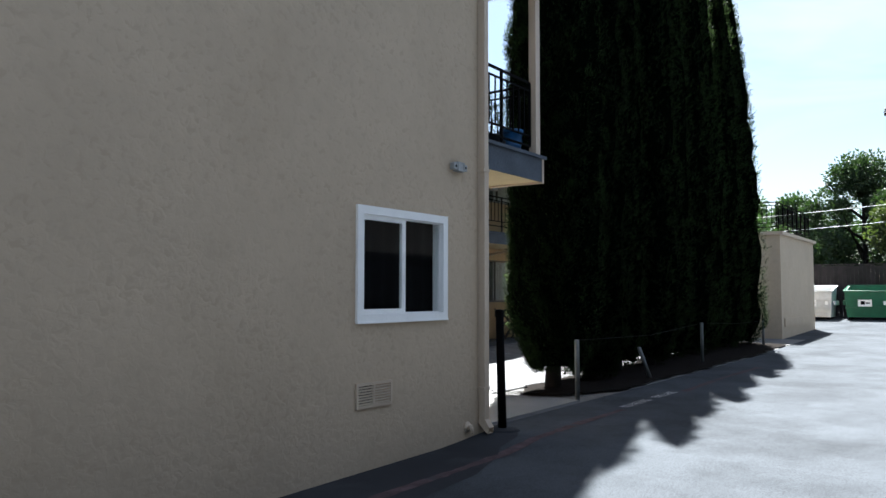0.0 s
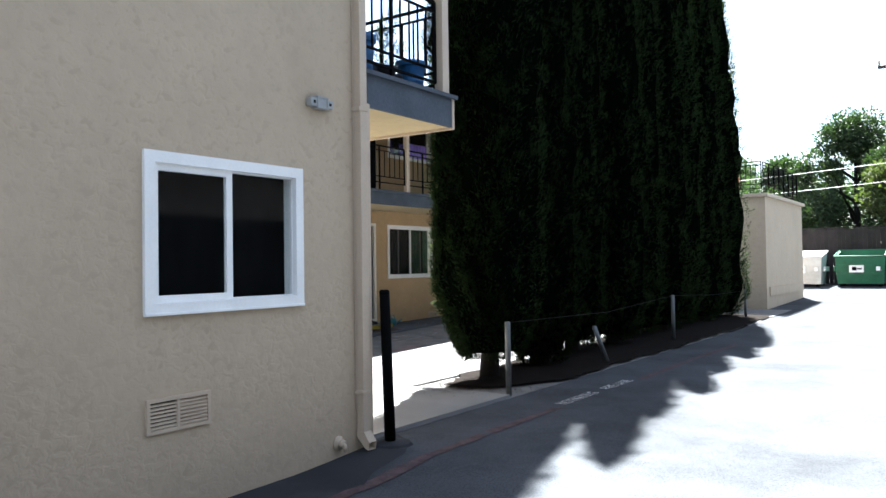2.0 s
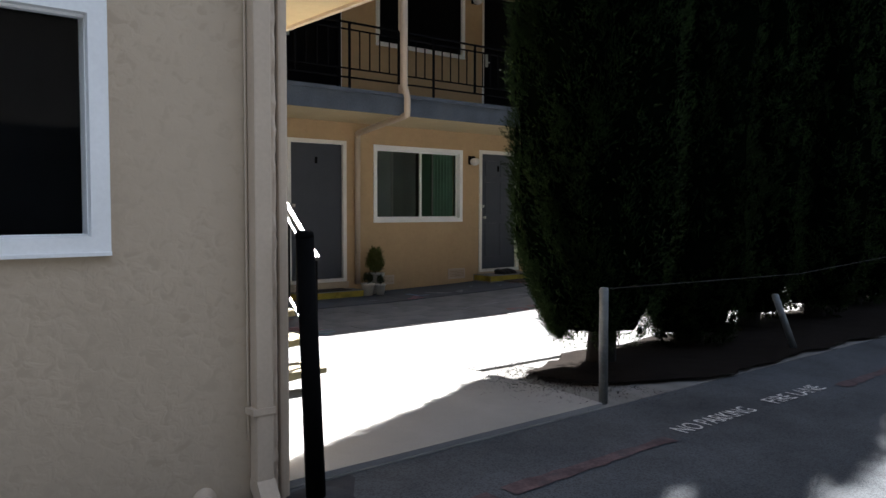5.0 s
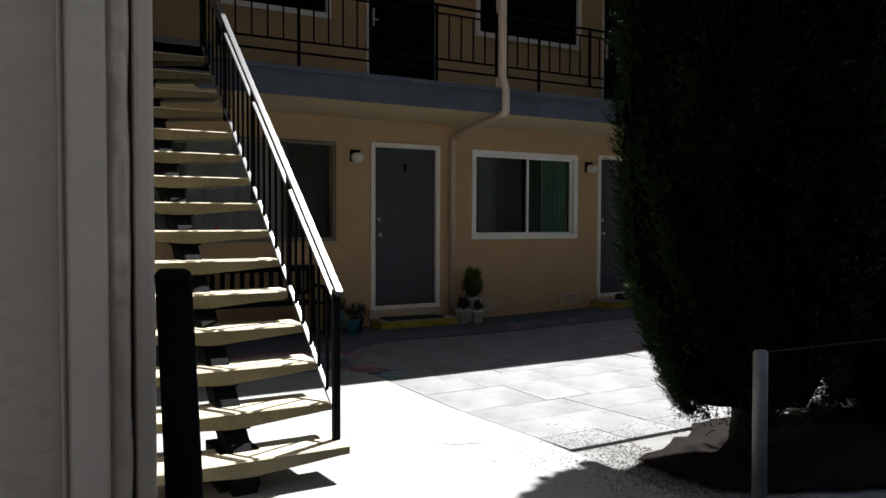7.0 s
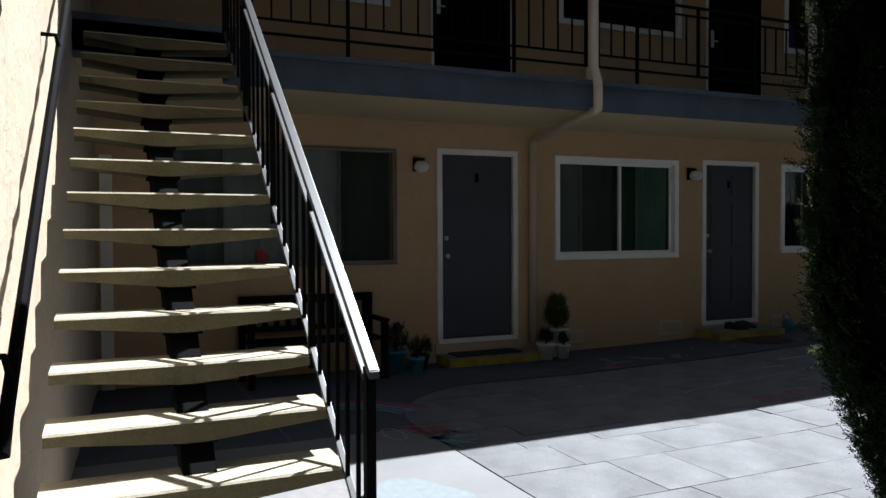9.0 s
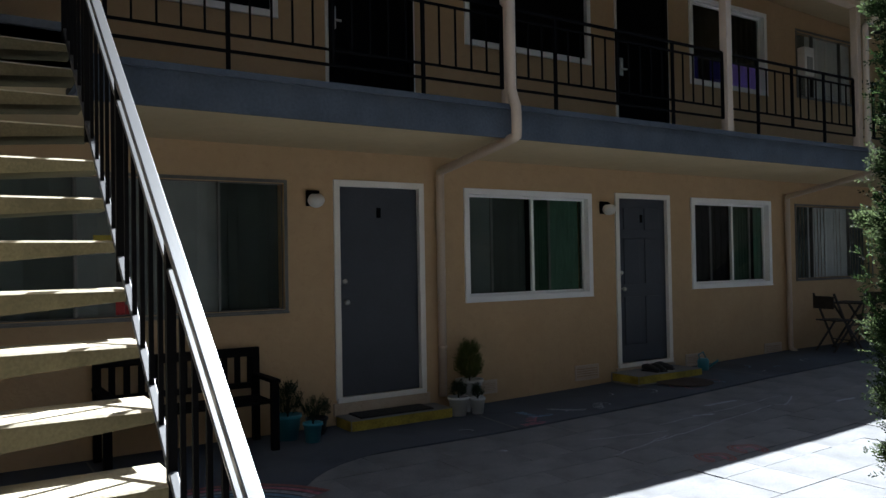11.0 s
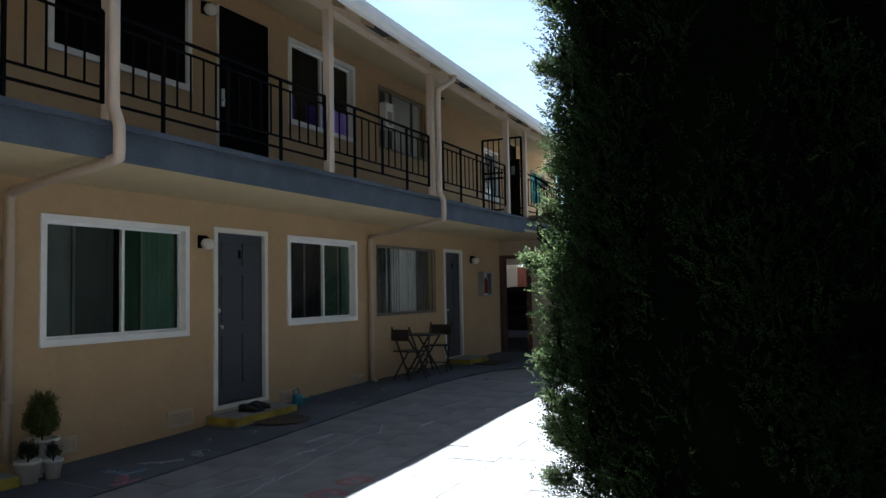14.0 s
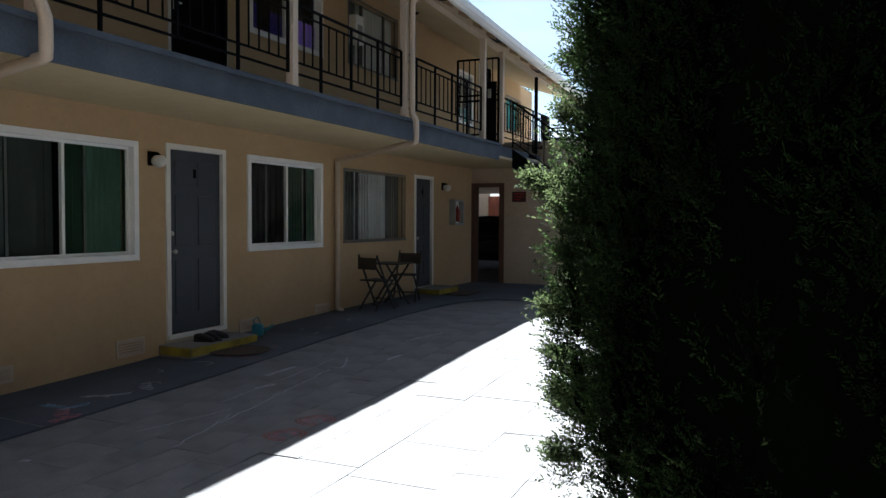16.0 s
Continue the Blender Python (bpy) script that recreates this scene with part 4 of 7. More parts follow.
window(3, F, W2, "white sliding window with dim blinds and a green curtain", mullions=(0.53,), dress=(("dim", 0.02, 0.23, 0.02, 0.98), ("dusk", 0.26, 0.50, 0.02, 0.98), ("deep", 0.55, 0.68, 0.0, 1.0), ("green", 0.70, 0.94, 0.0, 1.0), ("deep", 0.95, 0.99, 0.0, 1.0)), stiles=(0.235, 0.685))
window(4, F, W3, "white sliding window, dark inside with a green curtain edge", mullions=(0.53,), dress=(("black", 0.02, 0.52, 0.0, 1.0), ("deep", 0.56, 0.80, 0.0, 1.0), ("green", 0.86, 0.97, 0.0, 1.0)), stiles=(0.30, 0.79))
window(5, F, W4, "weathered aluminium window with drawn pale curtain", "alu", (0.24, 0.72), dress=(("dim", 0.02, 0.24, 0.02, 0.98), ("blind", 0.24, 0.73, 0.02, 0.98), ("dim", 0.73, 0.98, 0.02, 0.98)))
window(6, F, U1, "white upper window with a black screen", dress=(), screen=True)
window(7, F, U2, "white upper window with a black screen", dress=(), screen=True)
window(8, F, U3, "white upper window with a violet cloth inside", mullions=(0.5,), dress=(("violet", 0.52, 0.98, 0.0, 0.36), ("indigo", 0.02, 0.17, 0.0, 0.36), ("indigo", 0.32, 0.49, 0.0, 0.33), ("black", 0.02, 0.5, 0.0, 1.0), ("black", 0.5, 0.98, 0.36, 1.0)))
window(9, F, U4, "aluminium upper window with pale curtains", "alu", (0.3, 0.75), dress=(("blind", 0.25, 0.98, 0.0, 1.0), ("dim", 0.02, 0.25, 0.0, 1.0)))
window(10, F, U5, "dark upper window behind the iron gate", "white", (0.5,), dress=(("black", 0.0, 1.0, 0.35, 1.0), ("aqua", 0.5, 1.0, 0.0, 0.35)))
window(11, F, U6, "upper window at the end of the walkway with a painted aqua reflection", "alu", (0.5,), dress=(("aqua", 0.3, 1.0, 0.0, 1.0), ("black", 0.0, 0.3, 0.0, 1.0)))
# toys standing inside the blinds' window
for y, z, dy, dz, mat, label in ((8.83, 1.98, 0.10, 0.06, "red", "small red toy on the window ledge"), (8.83, 1.68, 0.14, 0.09, "yellow", "small yellow toy on the window ledge"), (8.92, 1.10, 0.06, 0.12, "red", "small red toy on the window sill")):
    tint = {"red": (0.45, 0.03, 0.04), "yellow": (0.5, 0.38, 0.05)}[mat]
    ob = thing("toy", (F - 0.085, y, z), label, "toy", "window toys")
    part("shelf_lip", boxes((F - 0.098, F - 0.072, y - dy, y + dy, z - 0.006, z), bevel=0.002), ALU, ob)
    part("toy_body", boxes((F - 0.096, F - 0.074, y - dy, y + dy * 0.2, z, z + dz), (F - 0.094, F - 0.076, y + dy * 0.25, y + dy, z, z + dz * 0.7), bevel=0.006), material("toy_" + mat, tint, 0.5, 0.1, 5, 50, 0), ob)


def door(number, h, label, panels=False, mark=True):
    """A grey entrance door in its cream casing, hinged at the far side."""
    y0, y1, z0, z1 = h
    ob = thing(f"door_{number}", (F, (y0 + y1) / 2, z0 - 0.17), label, "door", kind="structure")
    w = 0.062
    part("door_casing", boxes((F - 0.10, F + 0.022, y0, y0 + w, z0 - 0.02, z1), (F - 0.10, F + 0.022, y1 - w, y1, z0 - 0.02, z1), (F - 0.10, F + 0.022, y0 + w, y1 - w, z1 - w, z1), bevel=0.003), CREAM_TRIM, ob)
    part("threshold", boxes((F - 0.10, F + 0.035, y0 + 0.01, y1 - 0.01, z0 - 0.05, z0), bevel=0.004), CREAM_TRIM, ob)
    part("plinth_step", boxes((F - 0.05, F + 0.03, y0 - 0.03, y1 + 0.03, 0.03, z0 - 0.05)), STUCCO, ob)
    a, b, c, d = y0 + w, y1 - w, z0, z1 - w
    leaf = part("door_leaf", boxes((F - 0.075, F - 0.03, a, b, c, d), bevel=0.003), DOOR_GREY, ob)
    if panels:
        m = (a + b) / 2
        for ya, yb in ((a + 0.11, m - 0.05), (m + 0.05, b - 0.11)):
            for za, zb in ((c + 0.22, c + 0.82), (c + 0.98, c + 1.55), (c + 1.66, d - 0.12)):
                part("door_panel", boxes((F - 0.034, F - 0.017, ya, yb, za, zb), bevel=0.008), DOOR_GREY, leaf)
    knob = lathe((0, 0, 0), [(0.012, 0), (0.012, 0.03), (0.026, 0.04), (0.028, 0.055), (0.018, 0.068)], 14)
    bmesh.ops.rotate(knob, cent=(0, 0, 0), matrix=Matrix.Rotation(radians(90), 3, 'Y'), verts=knob.verts)
    bmesh.ops.translate(knob, vec=(F - 0.03, a + 0.065, c + 0.92), verts=knob.verts)
    part("door_knob", knob, CHROME, leaf, "small chrome door knob", True)
    bolt = lathe((0, 0, 0), [(0.026, 0), (0.026, 0.012), (0.012, 0.02)], 14)
    bmesh.ops.rotate(bolt, cent=(0, 0, 0), matrix=Matrix.Rotation(radians(90), 3, 'Y'), verts=bolt.verts)
    bmesh.ops.translate(bolt, vec=(F - 0.03, a + 0.065, c + 1.12), verts=bolt.verts)
    part("deadbolt", bolt, CHROME, leaf, smooth=True)
    if mark:
        m = (a + b) / 2
        part("number_plate", boxes((F - 0.03, F - 0.026, m - 0.024, m + 0.024, d - 0.30, d - 0.20), bevel=0.001), BLACK_IRON, leaf, "dark bar in place of the door number")
    return ob


door(2, D2, "plain grey entrance door in a cream casing")
door(3, D3, "panelled grey entrance door in a cream casing", True)
door(4, D4, "grey blue entrance door in a cream casing", True)


def screen_door(number, h):
    y0, y1, z0, z1 = h
    ob = thing(f"screen_door_{number}", (F, (y0 + y1) / 2, z0), "black steel security screen door on the upper walkway", "door", "security screen doors", "structure")
    part("door_casing", boxes((F - 0.10, F + 0.02, y0, y0 + 0.05, z0, z1), (F - 0.10, F + 0.02, y1 - 0.05, y1, z0, z1), (F - 0.10, F + 0.02, y0 + 0.05, y1 - 0.05, z1 - 0.05, z1)), CREAM_TRIM, ob)
    leaf = part("screen_frame", frame_bm(F - 0.02, F + 0.03, (y0 + 0.03, y1 - 0.02, z0 + 0.01, z1 - 0.01), 0.06), BLACK_IRON, ob)
    part("mesh_panel", boxes((F, F + 0.006, y0 + 0.09, y1 - 0.08, z0 + 0.07, z1 - 0.07)), SCREEN_BLACK, leaf)
    part("lock_plate", boxes((F + 0.03, F + 0.045, y0 + 0.045, y0 + 0.10, z0 + 0.93, z0 + 1.15), bevel=0.004), CHROME, leaf)
    part("lever_handle", boxes((F + 0.045, F + 0.07, y0 + 0.055, y0 + 0.15, z0 + 1.0, z0 + 1.02), bevel=0.004), CHROME, leaf)


for n, h in enumerate((E2, E3, E4)):
    screen_door(n + 1, h)


def wall_lamp(y, z):
    ob = thing("wall_lamp", (F, y, z), "black wall bracket lamp with an opal globe", "lamp", "porch lamps")
    part("bracket", boxes((F, F + 0.035, y - 0.065, y + 0.065, z - 0.07, z + 0.08), bevel=0.006), BLACK_IRON, ob)
    part("arm", tube([(F + 0.03, y, z + 0.045), (F + 0.075, y, z + 0.05), (F + 0.10, y, z + 0.035)], 0.022, 8), BLACK_IRON, ob, smooth=True)
    part("globe", lathe((F + 0.10, y, z - 0.09), [(0.02, 0), (0.055, 0.015), (0.078, 0.05), (0.082, 0.075), (0.07, 0.105), (0.05, 0.125)], 18), GLOBE, ob, "white opal glass globe", True)


for y, z in ((10.60, 2.12), (14.42, 2.12), (22.2, 2.14), (14.47, 4.90), (10.52, 4.9)):
    wall_lamp(y, z)

# ---- balcony posts, rails and pipes ----
for y in (11.76, 14.72, 17.28, 20.24, 21.17):
    solid("balcony_post", boxes((B - 0.045, B + 0.045, y - 0.045, y + 0.045, 2.845, 4.68 - FALL * (y - 15)), bevel=0.006), BEIGE_PAINT, "slender beige painted square roof post", "post", group="roof posts", at=(B, y, 2.845))


def iron_rail(a, b, z0, top=0.845, spacing=0.157, label="black wrought iron balcony railing", every=5):
    """A railing between two points of the plan, its foot at z0: two rails above, two below, balusters between them."""
    a, b = Vector((*a, 0)), Vector((*b, 0))
    n = max(1, round((b - a).length / spacing))
    ob = thing("balcony_railing", (*((a + b) / 2).to_2d(), z0), label, "railing", "iron railings")
    up = Vector((0, 0, 1))
    for name, h, w in (("top_rail", top, 0.024), ("middle_rail", top - 0.09, 0.018), ("lower_rail", 0.255, 0.018), ("bottom_rail", 0.14, 0.020)):
        part(name, bar(a + up * (z0 + h), b + up * (z0 + h), w), BLACK_IRON, ob)
    for k in range(n + 1):
        p = a + (b - a) * k / n
        thick = (n - k) % every == 0 or k == 0
        lo = (0.0 if (n - k) % (2 * every) == every else 0.13) if thick else 0.255
        part("newel" if thick else "baluster", bar(p + up * (z0 + lo), p + up * (z0 + top - (0.0 if thick else 0.09)), 0.026 if thick else 0.013), BLACK_IRON, ob)
    return ob


for a, b, every in ((8.53, 11.70, 5), (11.84, 14.66, 5), (14.79, 17.21, 4), (17.36, 20.18, 4)):
    iron_rail((B - 0.01, a), (B - 0.01, b), 2.845, every=every)
iron_rail((B - 0.01, 21.23), (B - 0.01, NY), 2.845, every=4)


def downspout(points, label, r=0.045):
    ob = thing("downspout", points[-1], label, "downpipe", "rainwater pipes")
    soft = []
    pts = [Vector(p) for p in points]
    for i, p in enumerate(pts):
        if 0 < i < len(pts) - 1:
            a, b = (pts[i - 1] - p), (pts[i + 1] - p)
            ra, rb = min(0.06, a.length / 2.2), min(0.06, b.length / 2.2)
            soft += [p + a.normalized() * ra, p * 0.5 + (p + a.normalized() * ra * 0.3 + p + b.normalized() * rb * 0.3) * 0.25, p + b.normalized() * rb]
        else:
            soft.append(p)
    part("pipe", tube(soft, r, 12), BEIGE_PAINT, ob, smooth=True)
    low = pts[-1]
    for z in (0.6, 2.0):
        if pts[-2].z > z:
            part("strap", tube([(pts[-2].x, pts[-2].y, z), (pts[-2].x, pts[-2].y, z + 0.025)], r + 0.006, 12), BEIGE_PAINT, ob)
    return ob


downspout([(B + 0.09, 11.72, 4.80), (B + 0.09, 11.72, 2.94), (B + 0.13, 11.74, 2.80), (B + 0.13, 11.74, 2.55), (F + 0.07, 12.01, 2.44), (F + 0.06, 12.01, 0.10)], "beige painted downpipe bending under the balcony")
downspout([(-9.66, 17.46, 4.60), (-9.66, 17.46, 4.52), (B + 0.09, 17.34, 4.36), (B + 0.09, 17.34, 2.90), (B + 0.14, 17.36, 2.80), (B + 0.14, 17.36, 2.52), (F + 0.06, 18.10, 2.37), (F + 0.06, 18.10, 0.14), (F + 0.14, 18.12, 0.09)], "beige painted downpipe bending under the balcony", 0.038)
# square corner pipe of the end wing
ob = thing("downspout", (WX + 0.05, 6.88, 0.05), "square beige downpipe at the building corner", "downpipe", "rainwater pipes")
part("pipe", boxes((WX + 0.005, WX + 0.075, 6.843, 6.921, 0.13, 5.0), bevel=0.008), BEIGE_PAINT, ob)
bm = bmesh.new()
prof = [(0.005, 0.14), (0.075, 0.14), (0.125, 0.065), (0.118, 0.008), (0.085, 0.018), (0.005, 0.10)]
ends = [[bm.verts.new((WX + x, y, z)) for x, z in prof] for y in (6.840, 6.924)]
for k in range(6):
    if k != 2:
        bm.faces.new((ends[0][k], ends[0][(k + 1) % 6], ends[1][(k + 1) % 6], ends[1][k]))
bm.faces.new(ends[0]); bm.faces.new(ends[1][::-1])
part("shoe", bm, BEIGE_PAINT, ob, "open square outlet shoe")
for z in (0.42, 2.55):
    part("strap", boxes((WX, WX + 0.082, 6.823, 6.928, z, z + 0.03), bevel=0.004), BEIGE_PAINT, ob)
# hand-thrown stucco left thick at the corner
bm = bmesh.new()
rows = []
for i in range(220):
    z = 0.03 + 2.6 * i / 219
    row = []
    for j in range(7):
        y = 6.930 + 0.047 * j / 6 + 0.006 * noise.noise((3.0, 0.0, z * 6)) * (j == 6)
        lump = 0.014 * noise.noise((y * 34, 0.0, z * 17)) + 0.010 * abs(noise.noise((y * 70, 5.0, z * 44)))
        row.append(bm.verts.new((WX - 0.004 if j in (0, 6) else WX + 0.012 + lump, y, z)))
    rows.append(row)
for a, b in zip(rows, rows[1:]):
    for j in range(6):
        bm.faces.new((a[j], a[j + 1], b[j + 1], b[j]))
solid("corner_stucco", bm, BEIGE_PAINT, "thick lumpy stucco edge at the building corner", "wall", "structure", smooth=True)
solid("corner_trim", boxes((WX - 0.29, WX + 0.012, 6.985, 7.03, -0.02, 2.64), bevel=0.012), BEIGE_PAINT, "pale corner board beside the downpipe", "trim", "structure")

# ---- fittings on the end wing's wall ----
ob = thing("emergency_light", (WX, 6.47, 2.5), "grey twin-head emergency light with a dusty stain", "lamp")
part("body", boxes((WX, WX + 0.06, 6.40, 6.51, 2.50, 2.59), bevel=0.006), GREY_METAL, ob)
part("cover_frame", frame_bm(WX + 0.058, WX + 0.066, (6.403, 6.507, 2.503, 2.587), 0.010), GREY_METAL, ob)
for y in (6.345, 6.505):
    head = part("lamp_head", boxes((WX + 0.005, WX + 0.058, y, y + 0.06, 2.512, 2.574), bevel=0.006), GREY_METAL, ob)
    part("lens", boxes((WX + 0.058, WX + 0.061, y + 0.020, y + 0.040, 2.533, 2.553), bevel=0.001), BLACK_IRON, head, "small dark lamp lens")
ob = thing("crawl_vent", (WX, 5.28, 0.44), "beige painted louvred foundation vent", "vent")
part("vent_frame", frame_bm(WX, WX + 0.018, (5.06, 5.50, 0.44, 0.64), 0.022), BEIGE_PAINT, ob)
part("divider", boxes((WX, WX + 0.016, 5.262, 5.282, 0.462, 0.618)), BEIGE_PAINT, ob)
part("screen", boxes((WX + 0.0005, WX + 0.0015, 5.275, 5.478, 0.462, 0.618)), RAFTER, ob, "brown backing screen")
# flat near-black shapes: the shade of the open hollow put into colour
part("cavity", boxes((WX + 0.0005, WX + 0.0015, 5.082, 5.27, 0.462, 0.618)), CYPRESS_CORE, ob, "near-black sheet standing for the shaded hollow")
bm = bmesh.new()
bm.faces.new([bm.verts.new((WX + 0.003, 5.185 + 0.062 * (1 + 0.2 * math.sin(5 * a)) * math.cos(a), 0.545 + 0.062 * (1 + 0.15 * math.sin(3 * a)) * math.sin(a))) for a in (radians(15 * i) for i in range(24))])
part("torn_hole", bm, CYPRESS_CORE, ob, "near-black shape of a torn hole, its shade painted")
for k in range(7):
    z = 0.468 + k * 0.0215
    for a, b in ((5.084, 5.26), (5.284, 5.476)):
        bm = boxes((WX + 0.004, WX + 0.015, a, b, z, z + 0.0095))
        for v in bm.verts:
            v.co.z += 0.003 if v.co.x < WX + 0.01 else -0.002
        part("slat", bm, BEIGE_PAINT, ob)
ob = thing("hose_bib", (WX, 6.64, 0.03), "beige painted pipe stub low on the wall", "pipe")
bib = lathe((0, 0, 0), [(0.052, 0), (0.052, 0.012), (0.024, 0.018), (0.024, 0.035), (0.030, 0.038), (0.030, 0.055), (0.014, 0.058)], 20)
bmesh.ops.rotate(bib, cent=(0, 0, 0), matrix=Matrix.Rotation(radians(90), 3, 'Y'), verts=bib.verts)
bmesh.ops.translate(bib, vec=(WX, 6.64, 0.09), verts=bib.verts)
part("flange", bib, BEIGE_PAINT, ob, smooth=True)
part("elbow", tube([(WX + 0.045, 6.64, 0.09), (WX + 0.062, 6.645, 0.075), (WX + 0.066, 6.648, 0.03)], 0.015, 10), BEIGE_PAINT, ob, smooth=True)

# upper balcony of the end wing: post, rail, tubs
solid("balcony_post", boxes((WX - 0.10, WX - 0.01, 8.06, 8.16, 2.905, 5.05), bevel=0.006), BEIGE_PAINT, "slender beige painted square roof post", "post", group="roof posts", at=(WX - 0.05, 8.1, 2.9))
solid("corner_cable", tube([(WX + 0.012, 6.833, 0.3), (WX + 0.012, 6.833, 5.0)], 0.005, 6), BEIGE_PAINT, "thin painted cable beside the downpipe", "cable", "structure")
iron_rail((WX - 0.07, 7.04), (WX - 0.07, 8.02), 2.862, 0.858, 0.125)
iron_rail((-6.7, 8.12), (WX - 0.12, 8.12), 2.862, 0.858, 0.125)
BLUE_TUB = material("blue_plastic", (0.02, 0.10, 0.24), 0.4, 0.1, 5, 40, 0.03)
DARK_POT = material("dark_plastic", (0.02, 0.02, 0.022), 0.5, 0.2, 5, 40, 0.05)
for x, y, r, h in ((-4.66, 7.22, 0.13, 0.40), (-4.63, 7.88, 0.13, 0.31)):
    ob = thing("plastic_tub", (x, y, 2.862), "blue plastic tub on the upper balcony", "tub", "tubs")
    part("body", lathe((x, y, 2.862), [(r * 0.8, 0), (r * 0.97, h * 0.88), (r * 0.9, h * 0.86), (r * 0.75, 0.02)], 24), BLUE_TUB, ob, smooth=True)
    part("rim", lathe((x, y, 2.862), [(r * 0.97, h * 0.86), (r * 1.08, h * 0.87), (r * 1.10, h), (r * 0.98, h), (r * 0.95, h * 0.9)], 24), BLUE_TUB, ob, smooth=True)
TARP = material("brown_canvas", (0.11, 0.075, 0.05), 0.9, 0.2, 5, 60, 0.3)
bm = bmesh.new()
rows = []
for i in range(9):
    u = i / 8
    y = 7.12 + 0.50 * u
    rows.append([bm.verts.new((-4.92 + 0.05 * math.sin(5 * u + j), y, 2.87 + (0.92 - 0.62 * u ** 1.3 + 0.02 * math.sin(9 * u)) * j / 4)) for j in range(5)])
for a, b in zip(rows, rows[1:]):
    for j in range(4):
        bm.faces.new((a[j], a[j + 1], b[j + 1], b[j]))
r = bmesh.ops.extrude_face_region(bm, geom=bm.faces[:])
bmesh.ops.translate(bm, vec=(-0.06, 0, 0), verts=[v for v in r["geom"] if isinstance(v, bmesh.types.BMVert)])
solid("folded_canvas", bm, TARP, "brown folded canvas leaning on the balcony", "canvas", at=(-4.92, 7.35, 2.862), smooth=True)

# ---- plants in pots ----
LEAF_DARK = leafy("pot_leaf", (0.014, 0.026, 0.010), 0.4, 0.2)
LEAF_LIME = leafy("lime_leaf", (0.075, 0.095, 0.02), 0.4, 0.25)
WHITE_POT = material("white_ceramic", (0.62, 0.61, 0.58), 0.4, 0.06, 6, 50, 0.03)
TEAL_POT = material("teal_ceramic", (0.05, 0.22, 0.28), 0.35, 0.1, 6, 50, 0.03)


def potted(x, y, z, r, h, pot_mat, leaf_mat, ph, pr, seed, label, shape=1.0, count=260, wild=0.0):
    rng = np.random.default_rng(seed)
    z = yard(x, y) + z if z < 1 else z
    ob = thing("potted_plant", (x, y, z), label, "plant", "pots by the doors")
    part("pot", lathe((x, y, z), [(r * 0.72, 0), (r * 0.95, h * 0.85), (r * 1.05, h * 0.87), (r * 1.05, h), (r * 0.92, h), (r * 0.88, h * 0.8)], 20), pot_mat, ob, smooth=True)
    part("stem", tube([(x, y, z + h * 0.8), (x + 0.01, y, z + h + ph * 0.6)], 0.008, 6), BARK, ob)
    u = rng.uniform(0, 1, count)
    a = rng.uniform(0, 6.28, count)
    rad = pr * np.sqrt(rng.uniform(0.15, 1, count)) * np.clip(u / 0.3 + 0.15, 0, 1) ** 0.6 * np.clip((1.05 - u) / 0.7, 0, 1) ** shape
    # several leading shoots of unequal height
    shoot = rng.integers(0, 4, count)
    tall = 1 + wild * (np.array((0.25, -0.2, 0.0, -0.45))[shoot])
    off = wild * pr * np.stack([np.cos(shoot * 1.7 + seed), np.sin(shoot * 1.7 + seed)], 1)
    p = np.stack([off[:, 0] + rad * (1 - wild) * np.cos(a), off[:, 1] + rad * (1 - wild) * np.sin(a), h + ph * u * tall], 1)
    ax = unit(np.stack([0.45 * np.cos(a), 0.45 * np.sin(a), np.full(count, 1.0)], 1))
    v, f = fronds(p, ax, rng, 8, 0.07, 0.004)
    foliage = new("foliage", crown_mesh("foliage", v, f, (leaf_mat,), np.zeros(len(f))))
    foliage.parent = ob
    return ob


potted(-11.36, 12.27, 0.13, 0.14, 0.19, WHITE_POT, LEAF_LIME, 0.34, 0.145, 1, "rounded yellow green conifer in a white pot", 0.45, 620, 0.12)
z = yard(-11.36, 12.27)
stand = thing("plant_stand", (-11.36, 12.27, z), "low white plant stand under the conifer", "stand")
part("stand_top", boxes((-11.47, -11.25, 12.16, 12.38, z + 0.12, z + 0.15), bevel=0.004), WHITE_POT, stand)
for x in (-11.46, -11.30):
    for y in (12.17, 12.33):
        part("leg", boxes((x, x + 0.04, y, y + 0.04, z, z + 0.12)), WHITE_POT, stand)
potted(-11.20, 12.02, 0.002, 0.105, 0.19, WHITE_POT, LEAF_DARK, 0.10, 0.08, 2, "small dark plant in a white pot", 1.0, 120)
potted(-11.15, 12.22, 0.002, 0.08, 0.16, WHITE_POT, LEAF_DARK, 0.09, 0.045, 3, "seedling in a small white pot", 1.0, 60)
potted(-11.02, 10.36, 0.002, 0.085, 0.17, TEAL_POT, LEAF_DARK, 0.05, 0.05, 4, "teal and white pot with bare soil", 1.0, 14)
potted(-11.25, 10.22, 0.002, 0.12, 0.22, TEAL_POT, LEAF_DARK, 0.24, 0.13, 5, "bushy dark plant in a teal pot", 0.6, 200, 0.2)
potted(-11.30, 10.52, 0.002, 0.10, 0.15, DARK_POT, LEAF_DARK, 0.13, 0.14, 8, "low dark plant in a black pot by the door", 0.6, 120)

potted(-4.66, 7.52, 2.862, 0.12, 0.20, DARK_POT, LEAF_DARK, 0.30, 0.16, 6, "dark leafy plant in a black pot on the balcony", 0.7, 90)
